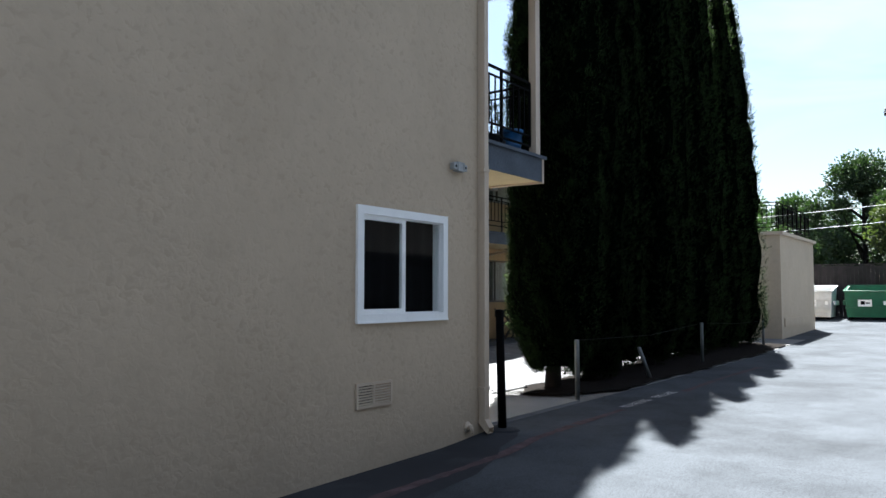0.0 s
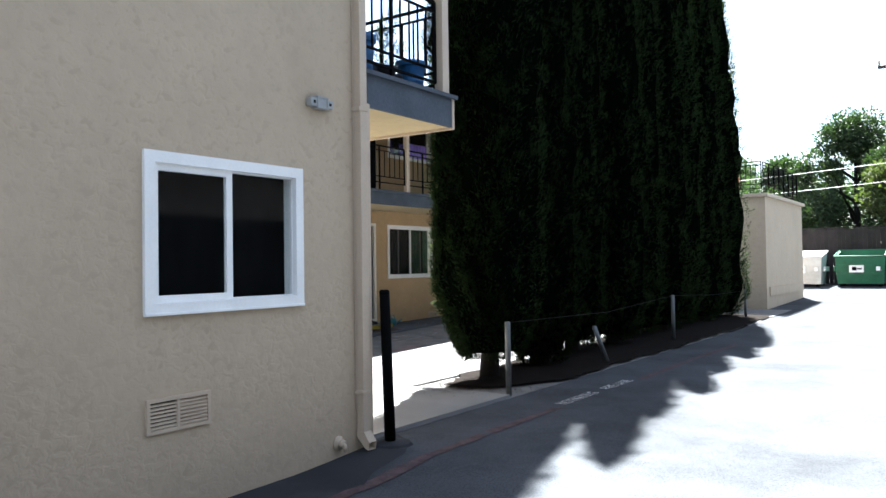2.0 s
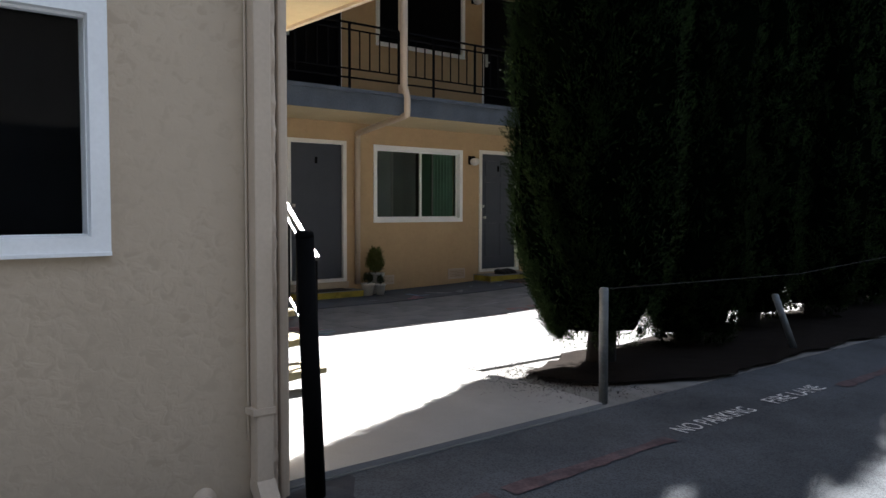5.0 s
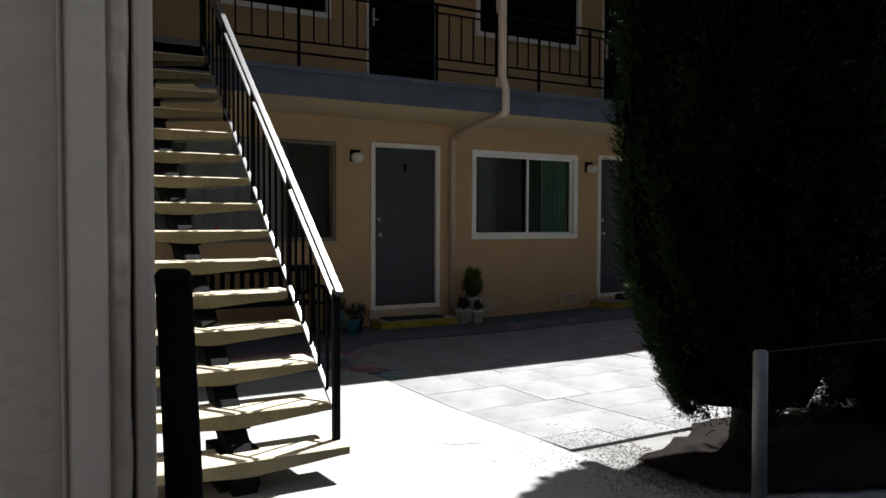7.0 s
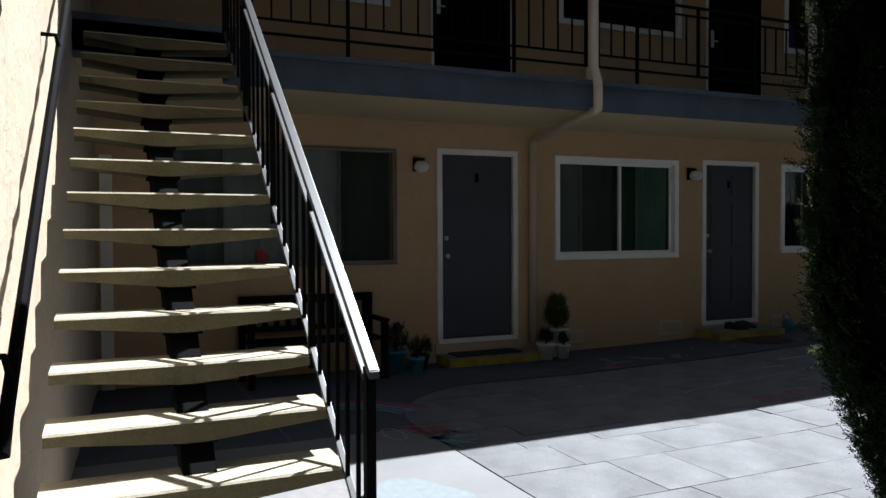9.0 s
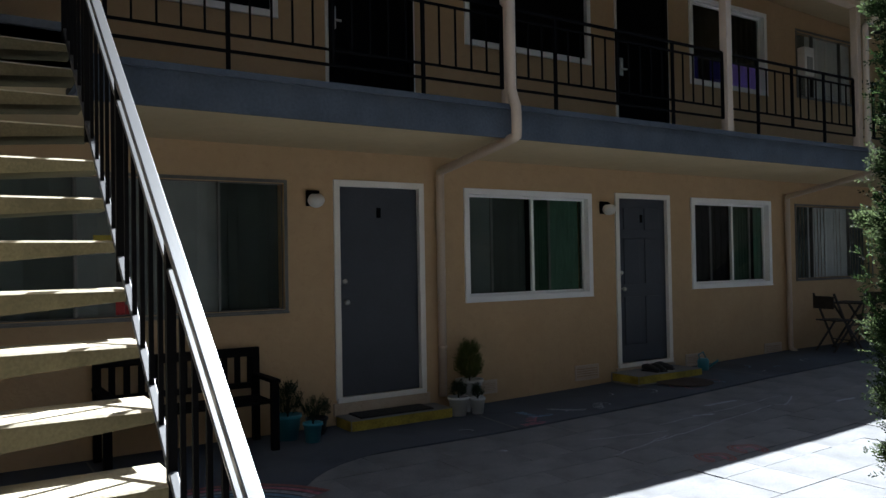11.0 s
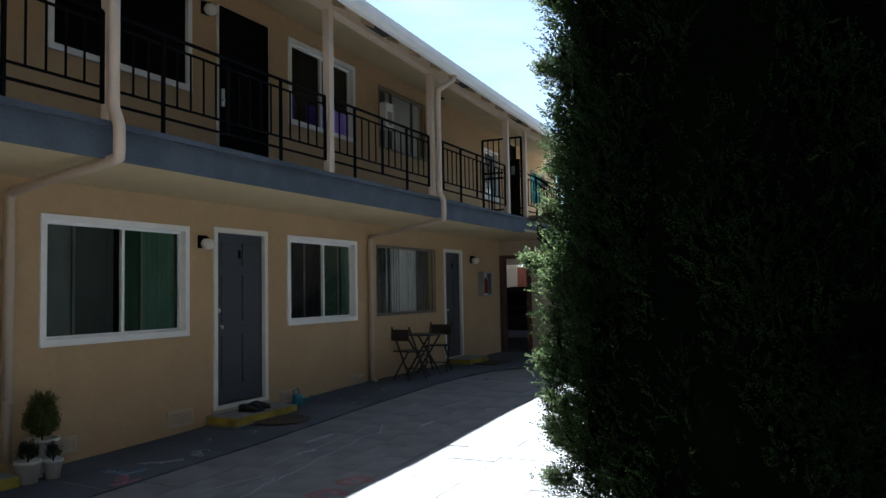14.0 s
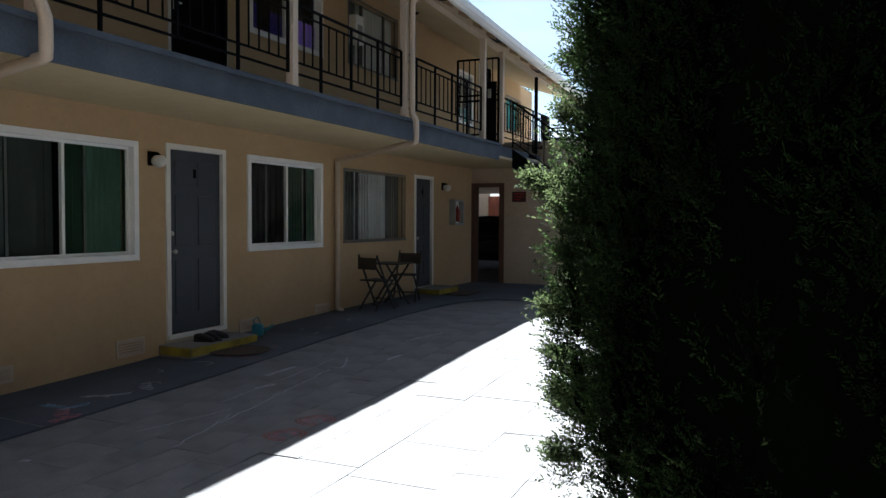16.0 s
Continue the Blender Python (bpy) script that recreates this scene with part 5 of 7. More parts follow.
potted(-4.70, 7.70, 2.862, 0.09, 0.17, DARK_POT, LEAF_DARK, 0.55, 0.13, 7, "thin shrub in a black pot on the balcony", 0.5, 60)

# ---- door steps, mats, shoes, vents ----
MAT_BLACK = material("rubber_mat", (0.02, 0.02, 0.02), 0.9, 0.3, 20, 200, 0.5)
MAT_BROWN = material("coir_mat", (0.055, 0.038, 0.028), 0.95, 0.3, 20, 200, 0.5)


def door_step(y0, y1, x1=-11.08):
    z = yard(-11.2, (y0 + y1) / 2)
    ob = thing("door_step", ((F + x1) / 2, (y0 + y1) / 2, z), "low concrete door step with a worn yellow edge", "step", "door steps")
    part("slab", boxes((F + 0.03, x1, y0, y1, z - 0.03, z + 0.10), bevel=0.008), CONCRETE, ob)
    part("nosing", boxes((x1, x1 + 0.006, y0 + 0.005, y1 - 0.005, z + 0.004, z + 0.093), (F + 0.06, x1 - 0.003, y0 - 0.006, y0, z + 0.004, z + 0.093)), YELLOW_PAINT, ob, "worn yellow painted edge")
    return z + 0.101


z2 = door_step(10.80, 11.92, -11.16)
z3 = door_step(14.46, 15.58, -11.05)
door_step(20.85, 21.75, -11.0)
solid("door_mat", boxes((-11.47, -11.19, 10.92, 11.72, z2, z2 + 0.016), bevel=0.006), MAT_BLACK, "black rubber mat on the door step", "mat", at=(-11.3, 11.3, z2))
z = yard(-10.9, 15.0) + 0.002
solid("door_mat", lathe((-10.86, 15.02, z), [(0.32, 0), (0.34, 0.006), (0.32, 0.014), (0.005, 0.015)], 32), MAT_BROWN, "round brown mat on the walkway", "mat", at=(-10.86, 15.02, z))
z = yard(-10.7, 21.3) + 0.002
solid("door_mat", boxes((-10.95, -10.5, 20.9, 21.7, z, z + 0.015), bevel=0.006), MAT_BROWN, "brown mat by the door step", "mat", at=(-10.7, 21.3, z))
for x, y, a in ((-11.22, 14.86, 10), (-11.21, 14.98, -6), (-11.26, 15.14, 25)):
    ob = thing("shoe", (x, y, z3), "dark shoe resting on the yellow-edged door step", "shoe", "shoes")
    bm = boxes((-0.12, 0.12, -0.04, 0.04, 0, 0.02), bevel=0.012)
    part_ob = new("sole", mesh_of("sole", bm, MAT_BLACK)); part_ob.parent = ob
    up = tube([(-0.11, 0, 0.045), (-0.05, 0, 0.055), (0.03, 0, 0.042), (0.11, 0, 0.026)], [0.038, 0.042, 0.034, 0.02], 10)
    upper = new("upper", mesh_of("upper", up, DARK_POT, smooth=True)); upper.parent = ob
    ob.rotation_euler = (0, 0, radians(a))
z = yard(-11.25, 15.86)
ob = thing("watering_can", (-11.25, 15.86, z), "small teal watering can on the walkway", "watering can")
part("body", lathe((-11.25, 15.86, z), [(0.07, 0), (0.075, 0.12), (0.05, 0.15), (0.045, 0.15)], 16), TEAL_POT, ob, smooth=True)
part("spout", tube([(-11.19, 15.9, z + 0.04), (-11.1, 15.97, z + 0.13)], [0.018, 0.012], 8), TEAL_POT, ob, smooth=True)
part("handle", tube([(-11.25, 15.80, z + 0.13), (-11.25, 15.77, z + 0.2), (-11.25, 15.86, z + 0.23), (-11.25, 15.92, z + 0.14)], 0.008, 8), TEAL_POT, ob, smooth=True)


def foundation_vent(y0, y1, z0, z1):
    ob = thing("foundation_vent", (F, (y0 + y1) / 2, z0), "beige foundation vent with a wire screen", "vent", "foundation vents")
    part("vent_frame", frame_bm(F, F + 0.014, (y0, y1, z0, z1), 0.025), BEIGE_PAINT, ob)
    part("cavity", boxes((F + 0.002, F + 0.005, y0 + 0.025, y1 - 0.025, z0 + 0.025, z1 - 0.025)), RAFTER, ob)
    n = 5
    for k in range(n):
        z = z0 + 0.035 + (z1 - z0 - 0.07) * k / (n - 1)
        part("slat", boxes((F + 0.005, F + 0.012, y0 + 0.025, y1 - 0.025, z - 0.005, z + 0.005)), BEIGE_PAINT, ob)


for v in ((12.42, 12.75, 0.05, 0.20), (13.90, 14.28, 0.06, 0.24), (15.85, 16.2, 0.06, 0.22), (17.55, 17.95, 0.07, 0.24)):
    foundation_vent(*v)

# ---- bench and bistro set ----
BENCH = material("black_stained_wood", (0.005, 0.0045, 0.0045), 0.7, 0.3, 6, 60, 0.3, spec=0.08)
ob = thing("bench", (-11.2, 9.4, 0.034), "black stained wooden garden bench against the wall", "bench")
by0, by1 = 8.65, 10.02
for y in (by0, by1 - 0.06):
    part("leg", boxes((-11.46, -11.40, y, y + 0.06, 0.034, 0.86)), BENCH, ob)
    part("leg", boxes((-10.98, -10.92, y, y + 0.06, 0.034, 0.60)), BENCH, ob)
    part("armrest", boxes((-11.44, -10.90, y - 0.01, y + 0.07, 0.60, 0.63), bevel=0.006), BENCH, ob)
for k in range(5):
    part("seat_slat", boxes((-11.40 + 0.09 * k, -11.33 + 0.09 * k, by0 + 0.02, by1 - 0.02, 0.42, 0.44), bevel=0.003), BENCH, ob)
part("top_rail", boxes((-11.46, -11.42, by0, by1, 0.78, 0.86), bevel=0.006), BENCH, ob)
part("back_rail", boxes((-11.46, -11.42, by0 + 0.06, by1 - 0.06, 0.50, 0.55)), BENCH, ob)
for k in range(11):
    y = by0 + 0.12 + k * 0.115
    part("back_slat", boxes((-11.455, -11.43, y, y + 0.05, 0.55, 0.78)), BENCH, ob)

ob.location.z = yard(-11.2, 9.4)
BISTRO = material("dark_bistro_wood", (0.035, 0.028, 0.024), 0.6, 0.25, 8, 80, 0.2)


def bistro_chair(x, y, turn):
    ob = thing("folding_chair", (0, 0, 0), "dark folding slatted bistro chair by the wall", "chair", "bistro chairs")
    for s in (-0.19, 0.19):
        part("front_leg", bar((0.20, s, 0.0), (-0.20, s, 0.84), 0.022), BISTRO, ob)
        part("rear_leg", bar((-0.20, s * 0.88, 0.0), (0.18, s * 0.88, 0.44), 0.022), BISTRO, ob)
    for k in range(6):
        part("seat_slat", boxes((-0.16 + 0.062 * k, -0.11 + 0.062 * k, -0.20, 0.20, 0.44, 0.458)), BISTRO, ob)
    bm = boxes((-0.212, -0.20, -0.19, 0.19, 0.62, 0.80))
    part("backrest", bm, BISTRO, ob)
    part("stretcher", bar((0.12, -0.19, 0.16), (0.12, 0.19, 0.16), 0.016), BISTRO, ob)
    ob.location = (x, y, yard(x, y))
    ob.rotation_euler = (0, 0, radians(turn))
    return ob


bistro_chair(-11.02, 18.50, 75)
bistro_chair(-11.12, 19.78, -80)
ob = thing("bistro_table", (-11.08, 19.1, 0.036), "dark folding bistro table between two chairs", "table")
for k in range(6):
    part("top_slat", boxes((-11.36 + 0.095 * k, -11.275 + 0.095 * k, 18.82, 19.38, 0.70, 0.72)), BISTRO, ob)
for s in (18.9, 19.3):
    part("leg", bar((-11.30, s, 0.036), (-10.86, s, 0.70), 0.024), BISTRO, ob)
    part("leg", bar((-10.86, s + 0.03, 0.036), (-11.30, s + 0.03, 0.70), 0.024), BISTRO, ob)
part("stretcher", bar((-11.08, 18.9, 0.37), (-11.08, 19.33, 0.37), 0.018), BISTRO, ob)

ob.location.z = yard(-11.08, 19.1)

# ---- extinguisher cabinet, meter, sign, gate ----
RED = material("red_enamel", (0.30, 0.02, 0.015), 0.4, 0.1, 5, 50, 0.02)
ob = thing("extinguisher_cabinet", (F, 22.78, 1.38), "grey framed glazed cabinet with a red extinguisher", "cabinet")
part("case", frame_bm(F, F + 0.13, (22.55, 23.03, 1.38, 1.90), 0.035), GREY_METAL, ob)
part("back_panel", boxes((F, F + 0.02, 22.585, 22.995, 1.415, 1.865)), WHITE_TRIM, ob)
part("extinguisher", lathe((F + 0.075, 22.79, 1.44), [(0.05, 0), (0.055, 0.02), (0.055, 0.24), (0.03, 0.29), (0.015, 0.30), (0.015, 0.34)], 16), RED, ob, "red cylinder", True)
p = part("pane", boxes((F + 0.115, F + 0.12, 22.60, 22.98, 1.43, 1.85)), GLASS, ob)
p.visible_shadow = False
ob = thing("meter_box", (F, 18.64, 4.2), "pale grey utility box on the upper wall", "box")
part("case", boxes((F, F + 0.13, 18.53, 18.77, 4.21, 4.65), bevel=0.01), WHITE_TRIM, ob)
part("hatch", boxes((F + 0.13, F + 0.14, 18.58, 18.72, 4.28, 4.50), bevel=0.004), GREY_METAL, ob)
solid("soffit_detector", lathe((F + 0.35, 20.2, 5.03), [(0.05, 0), (0.06, 0.015), (0.06, 0.03)], 16), FENCE_WOOD, "small dark round detector under the soffit", "detector", at=(F + 0.35, 20.2, 5.03))
SIGN_DARK = material("dark_sign", (0.055, 0.018, 0.016), 0.5, 0.1, 5, 50, 0.02)
ob = thing("wall_sign", (-10.44, NY, 1.87), "small dark red sign on the far wall", "sign")
part("plate", boxes((-10.60, -10.29, NY - 0.012, NY, 1.87, 2.09), bevel=0.002), SIGN_DARK, ob)
for z, a, b in ((2.04, -10.56, -10.33), (1.98, -10.55, -10.36), (1.92, -10.56, -10.42)):
    part("text_bar", boxes((a, b, NY - 0.015, NY - 0.012, z - 0.012, z + 0.012)), RED, ob)
GATE_BROWN = material("brown_jamb", (0.10, 0.05, 0.032), 0.7, 0.2, 5, 60, 0.2)
gate = thing("door_5", (-11.04, NY, 0.08), "open passage with brown painted jambs", "doorway", kind="structure")
part("jamb", boxes((GX0 - 0.02, GX0 + 0.09, NY - 0.02, NY + 0.2, 0.06, GZ1)), GATE_BROWN, gate)
part("jamb", boxes((GX1 - 0.09, GX1 + 0.02, NY - 0.02, NY + 0.2, 0.06, GZ1)), GATE_BROWN, gate)
part("head", boxes((GX0 - 0.02, GX1 + 0.02, NY - 0.02, NY + 0.2, GZ1, GZ1 + 0.08)), GATE_BROWN, gate)
ob = thing("security_gate", (-10.7, 21.9, FLOOR2), "tall black iron gate swung across the upper walkway", "gate")
ga, gb = Vector((-10.76, 21.10, 0)), Vector((-9.98, 21.10, 0))
for z in (2.90, 3.02, 3.62, 3.72, 4.36):
    part("gate_rail", bar(ga + Vector((0, 0, z)), gb + Vector((0, 0, z)), 0.03), BLACK_IRON, ob)
for k in range(8):
    p = ga + (gb - ga) * k / 7
    part("gate_post" if k in (0, 7) else "bar", bar(p + Vector((0, 0, FLOOR2)), p + Vector((0, 0, 4.36)), 0.034 if k in (0, 7) else 0.016), BLACK_IRON, ob)
part("gate_panel", boxes((-10.19, -10.01, 21.085, 21.10, 2.87, 3.95), bevel=0.003), SCREEN_BLACK, ob, "black sheet metal lock panel")
part("gate_lock", boxes((-10.17, -10.11, 21.06, 21.085, 3.66, 3.82), bevel=0.006), CHROME, ob)

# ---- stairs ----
# olive grime and the stair's shade, both put into the edge colour
TREAD_EDGE = material("grimy_shaded_tread_edge", (0.112, 0.101, 0.062), 0.9, 0.25, 3.0, 90, 0.3, stain=((0.05, 0.045, 0.028), 3.5, 0.7), dist=0.003, spec=0.15)
RISE, RUN, N_TREADS = 0.18, 0.218, 15
SX0, SZ0 = -6.10, 0.16
TREAD_Y0, TREAD_Y1 = 7.20, 8.24
stairs = thing("staircase", (-7.6, 7.72, -0.03), "open outdoor stair with weathered treads and black iron rails", "staircase")
for k in range(N_TREADS):
    x1 = SX0 - RUN * k
    zt = SZ0 + RISE * k
    bm = bmesh.new()
    # thicker towards the carrying beam in the middle
    left = TREAD_Y0 - 0.03 + 0.0115 * k
    ys = [left, left + 0.06, 7.68, 7.76, TREAD_Y1 - 0.05, TREAD_Y1]
    dz = [0.044, 0.046, 0.082, 0.082, 0.046, 0.044]
    x0 = x1 - 0.27
    sec = [[bm.verts.new(q) for q in ((x0, y, zt), (x1 - 0.008, y, zt), (x1, y, zt - 0.008), (x1, y, zt - d), (x0, y, zt - d))] for y, d in zip(ys, dz)]
    for a, b in zip(sec, sec[1:]):
        for i in range(5):
            bm.faces.new((a[i], a[(i + 1) % 5], b[(i + 1) % 5], b[i]))
    bm.faces.new(sec[0][::-1]); bm.faces.new(sec[-1])
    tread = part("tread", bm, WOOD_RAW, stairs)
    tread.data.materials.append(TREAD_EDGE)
    # faces that don't look up take the darker edge colour
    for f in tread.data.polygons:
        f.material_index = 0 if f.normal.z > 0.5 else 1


def slope(x, dz):
    return (SZ0 + (SX0 - x) / RUN * RISE) + dz


bm = bmesh.new()
xa, xb = -6.15, -9.40
ends = [[bm.verts.new((x, y, z)) for x, z in ((xa, max(-0.06, slope(xa, -0.30))), (xa, slope(xa, -0.12)), (xb, slope(xb, -0.12)), (xb, slope(xb, -0.36)))] for y in (7.66, 7.78)]
for k in range(4):
    bm.faces.new((ends[0][k], ends[0][(k + 1) % 4], ends[1][(k + 1) % 4], ends[1][k]))
bm.faces.new(ends[0]); bm.faces.new(ends[1][::-1])
part("stringer", bm, BLACK_IRON, stairs)
for k in range(N_TREADS):
    x = SX0 - RUN * k - 0.14
    zt = SZ0 + RISE * k
    part("tread_bracket", boxes((x - 0.11, x + 0.11, 7.64, 7.80, zt - 0.095, zt - 0.078)), BLACK_IRON, stairs)
part("stringer_foot", boxes((-6.55, -6.25, 7.62, 7.82, -0.06, 0.16)), BLACK_IRON, stairs)
RY = 8.218
rx0, rx1 = -6.23, -9.25
def flat_bar(xa, xb, y, dz, w, h):
    """A flat-topped bar along the stair's slope."""
    bm = bmesh.new()
    ends = [[bm.verts.new((x, y + sy * w / 2, slope(x, dz) + sz * h / 2)) for sy, sz in ((-1, -1), (1, -1), (1, 1), (-1, 1))] for x in (xa, xb)]
    for k in range(4):
        bm.faces.new((ends[0][k], ends[0][(k + 1) % 4], ends[1][(k + 1) % 4], ends[1][k]))
    bm.faces.new(ends[0][::-1]); bm.faces.new(ends[1])
    bmesh.ops.recalc_face_normals(bm, faces=bm.faces[:])
    bmesh.ops.bevel(bm, geom=bm.edges[:], offset=0.003, segments=2, affect='EDGES')
    return bm


part("top_rail", flat_bar(rx0 + 0.05, rx1, RY, 0.70, 0.038, 0.03), HANDRAIL, stairs)
part("middle_rail", flat_bar(rx0, rx1, RY, 0.605, 0.024, 0.016), HANDRAIL, stairs)
part("bottom_rail", flat_bar(rx0, rx1, RY, 0.025, 0.026, 0.02), HANDRAIL, stairs)
part("newel", bar((rx0, RY, 0.14), (rx0, RY, slope(rx0, 0.68)), 0.034), BLACK_IRON, stairs)
part("newel", bar((rx1, RY, slope(rx1, -0.1)), (rx1, RY, slope(rx1, 0.68)), 0.034), BLACK_IRON, stairs)
n = 24
for k in range(1, n):
    x = rx0 + (rx1 - rx0) * k / n
    part("newel" if k % 6 == 0 else "baluster", bar((x, RY, slope(x, -0.07 if k % 6 == 0 else 0.01)), (x, RY, slope(x, 0.59 if k % 6 else 0.68)), 0.026 if k % 6 == 0 else 0.014), BLACK_IRON, stairs)
wall_rail = thing("handrail", (-7.6, 7.08, 1.6), "black iron handrail fixed to the stucco wall", "handrail")
part("grip", tube([(-6.06, flank(-6.06) + 0.02, slope(-6.06, 0.70)), (-6.06, flank(-6.06) + 0.075, slope(-6.06, 0.70)), (-6.12, flank(-6.12) + 0.075, slope(-6.12, 0.74)), (-9.2, flank(-9.2) + 0.075, slope(-9.2, 0.76))], 0.02, 8), BLACK_IRON, wall_rail)
for x in (-6.2, -7.7, -8.9):
    y = flank(x)
    part("wall_bracket", tube([(x, y, slope(x, 0.82)), (x, y + 0.06, slope(x, 0.82)), (x, y + 0.075, slope(x, 0.76))], 0.011, 6), BLACK_IRON, wall_rail)
solid("corner_casing", boxes((F, F + 0.022, 7.42, 7.53, -0.1, 2.12), bevel=0.003), CREAM_TRIM, "pale upright casing board behind the stairs", "trim", "structure")

# far stair against the low wing
far = thing("staircase", (-8.2, 22.2, 0.07), "dark outdoor stair rising beside the low wing", "staircase")
fx0, fx1 = -9.92, -6.3
frise, frun = (FLOOR2 - 0.07) / 15, (fx1 - fx0) / 14
for k in range(14):
    x0 = fx0 + frun * k
    z = FLOOR2 - frise * (k + 1)
    part("tread", boxes((x0, x0 + 0.28, 21.75, 22.75, z - 0.05, z)), WOOD_RAW, far)
for y in (21.72, 22.75):
    bm = bmesh.new()
    ends = [[bm.verts.new(q) for q in ((fx0, yy, FLOOR2 - 0.36), (fx0, yy, FLOOR2 - 0.02), (fx1 + 0.1, yy, 0.25), (fx1 + 0.1, yy, 0.07), (fx1 - 0.25, yy, 0.07))] for yy in (y, y + 0.05)]
    for k in range(5):
        bm.faces.new((ends[0][k], ends[0][(k + 1) % 5], ends[1][(k + 1) % 5], ends[1][k]))
    bm.faces.new(ends[0]); bm.faces.new(ends[1][::-1])
    part("stringer", bm, BLACK_IRON, far)
def fslope(x, dz):
    return FLOOR2 - (x - fx0) / frun * frise + dz
for dz, w in ((0.85, 0.03), (0.74, 0.018), (0.12, 0.02)):
    part("rail", bar((fx0, 21.74, fslope(fx0, dz)), (fx1, 21.74, fslope(fx1, dz)), w), BLACK_IRON, far)
for k in range(25):
    x = fx0 + (fx1 - fx0) * k / 24
    part("baluster", bar((x, 21.74, fslope(x, 0.12)), (x, 21.74, fslope(x, 0.74)), 0.014), BLACK_IRON, far)

# ---- posts along the drive ----
ob = thing("bollard", (-4.281, 7.097, 0.0), "black painted steel bollard, leaning slightly", "bollard")
part("pipe", tube([(-4.281, 7.097, 0.0), (-4.283, 7.05, 1.17)], [0.044, 0.039], 24), BOLLARD, ob, smooth=True)
part("cap", tube([(-4.283, 7.05, 1.165), (-4.283, 7.048, 1.185), (-4.283, 7.048, 1.195)], [0.040, 0.039, 0.028], 24), BOLLARD, ob, smooth=True)
solid("bollard_footing", lathe((-4.281, 7.11, 0.0), [(0.17, 0), (0.15, 0.02), (0.06, 0.035)], 12), DARK_ASPHALT, "rough asphalt collar at the bollard foot", "asphalt", "structure")
for x, y, tx, ty, h in ((-4.58, 9.434, -4.585, 9.43, 0.775), (-4.68, 12.30, -4.83, 12.18, 0.52), (-4.86, 15.55, -4.86, 15.54, 0.80), (-4.95, 20.9, -4.95, 20.9, 0.66)):
    solid("steel_post", tube([(x, y, gz(y) - 0.02), (tx, ty, gz(y) + h - 0.01), (tx, ty, gz(y) + h)], [0.03, 0.03, 0.022], 14), STEEL_POST, "galvanised steel post beside the drive" if h > 0.6 else "bent short steel post beside the drive", "post", at=(x, y, gz(y)), group="steel posts", smooth=True)
bm = tube([(-4.585, 9.43, 0.765), (-4.72, 12.4, 0.70), (-4.86, 15.54, 0.79)], 0.003, 6)
tube([(-4.86, 15.54, 0.79), (-4.9, 18.2, 0.70), (-4.95, 20.9, 0.68)], 0.003, 6, bm=bm)
solid("guard_wire", bm, RUSTY_WIRE, "thin rusty wire strung between the steel posts", "wire", at=(-4.585, 9.43, 0.765))

# ---- road paint ----
bm = bmesh.new()
rng = random.Random(5)
for a, b in ((-3.0, 9.2), (11.2, 15.5)):
    n = int((b - a) / 0.09)
    row = None
    for i in range(n + 1):
        y = a + (b - a) * i / n
        x = -3.83 + 0.02 * math.sin(1.3 * y)
        w = 0.048 + 0.008 * math.sin(4.1 * y)
        ends = [bm.verts.new((x + k * w + rng.uniform(-0.012, 0.012), y, gz(y) + 0.0062)) for k in (-1, 1)]
        if row and rng.random() > 0.05:
            bm.faces.new((row[0], row[1], ends[1], ends[0]))
        row = ends
solid("red_kerb_line", bm, RED_PAINT, "faded red fire lane line on the asphalt", "road marking", "structure")


def lettering(text, x, y0, y1, z, height, mat):
    cu = bpy.data.curves.new("lettering", 'FONT')
    cu.body = text
    cu.size = 1.0
    tmp = new("lettering", cu)
    me = bpy.data.meshes.new_from_object(tmp.evaluated_get(bpy.context.evaluated_depsgraph_get()))
    bpy.data.objects.remove(tmp)
    co = np.array([v.co for v in me.vertices])
    lo, hi = co.min(0), co.max(0)
    for v in me.vertices:
        u, w = (v.co.x - lo[0]) / (hi[0] - lo[0]), (v.co.y - lo[1]) / (hi[1] - lo[1])
        v.co = (-height * w, (y1 - y0) * u, 0)
    me.materials.clear()
    me.materials.append(mat)
    ob = new("road_lettering", me)
    ob.location = (x, y0, z)
    return tagged(ob, "worn white fire lane words on the asphalt", "road marking", "painted words", "structure")


lettering("NO PARKING", -3.84, 9.27, 10.06, 0.009, 0.13, ROAD_WHITE)
lettering("FIRE LANE", -3.84, 10.33, 11.03, 0.009, 0.13, ROAD_WHITE)

# ---- roof deck of the far wing ----
iron_rail((-9.2, NY + 0.08), (-5.2, NY + 0.08), 3.14, 0.85, 0.13, "black iron railing on the roof deck")
iron_rail((-5.18, NY + 0.2), (-5.18, 28.6), 3.14, 0.85, 0.13, "black iron railing on the roof deck")
solid("deck_post", boxes((B - 0.03, B + 0.03, 23.3, 23.36, 2.845, 4.68 - FALL * 8.3)), BLACK_IRON, "dark steel post at the end of the walkway", "post", at=(B, 23.33, 2.845))
solid("deck_cover", boxes((-9.66, -8.2, 25.6, 28.9, 4.30, 4.42)), WHITE_TRIM, "flat white cover over the end of the deck", "roof", "structure")
for x, y in ((-8.3, 25.7), (-8.3, 28.8)):
    solid("deck_cover_post", boxes((x - 0.05, x + 0.05, y - 0.05, y + 0.05, 2.82, 4.30), bevel=0.006), WHITE_TRIM, "white square post under the deck cover", "post", at=(x, y, 2.82), group="deck cover posts")
TERRA = material("terracotta", (0.36, 0.16, 0.10), 0.8, 0.15, 6, 60, 0.2)
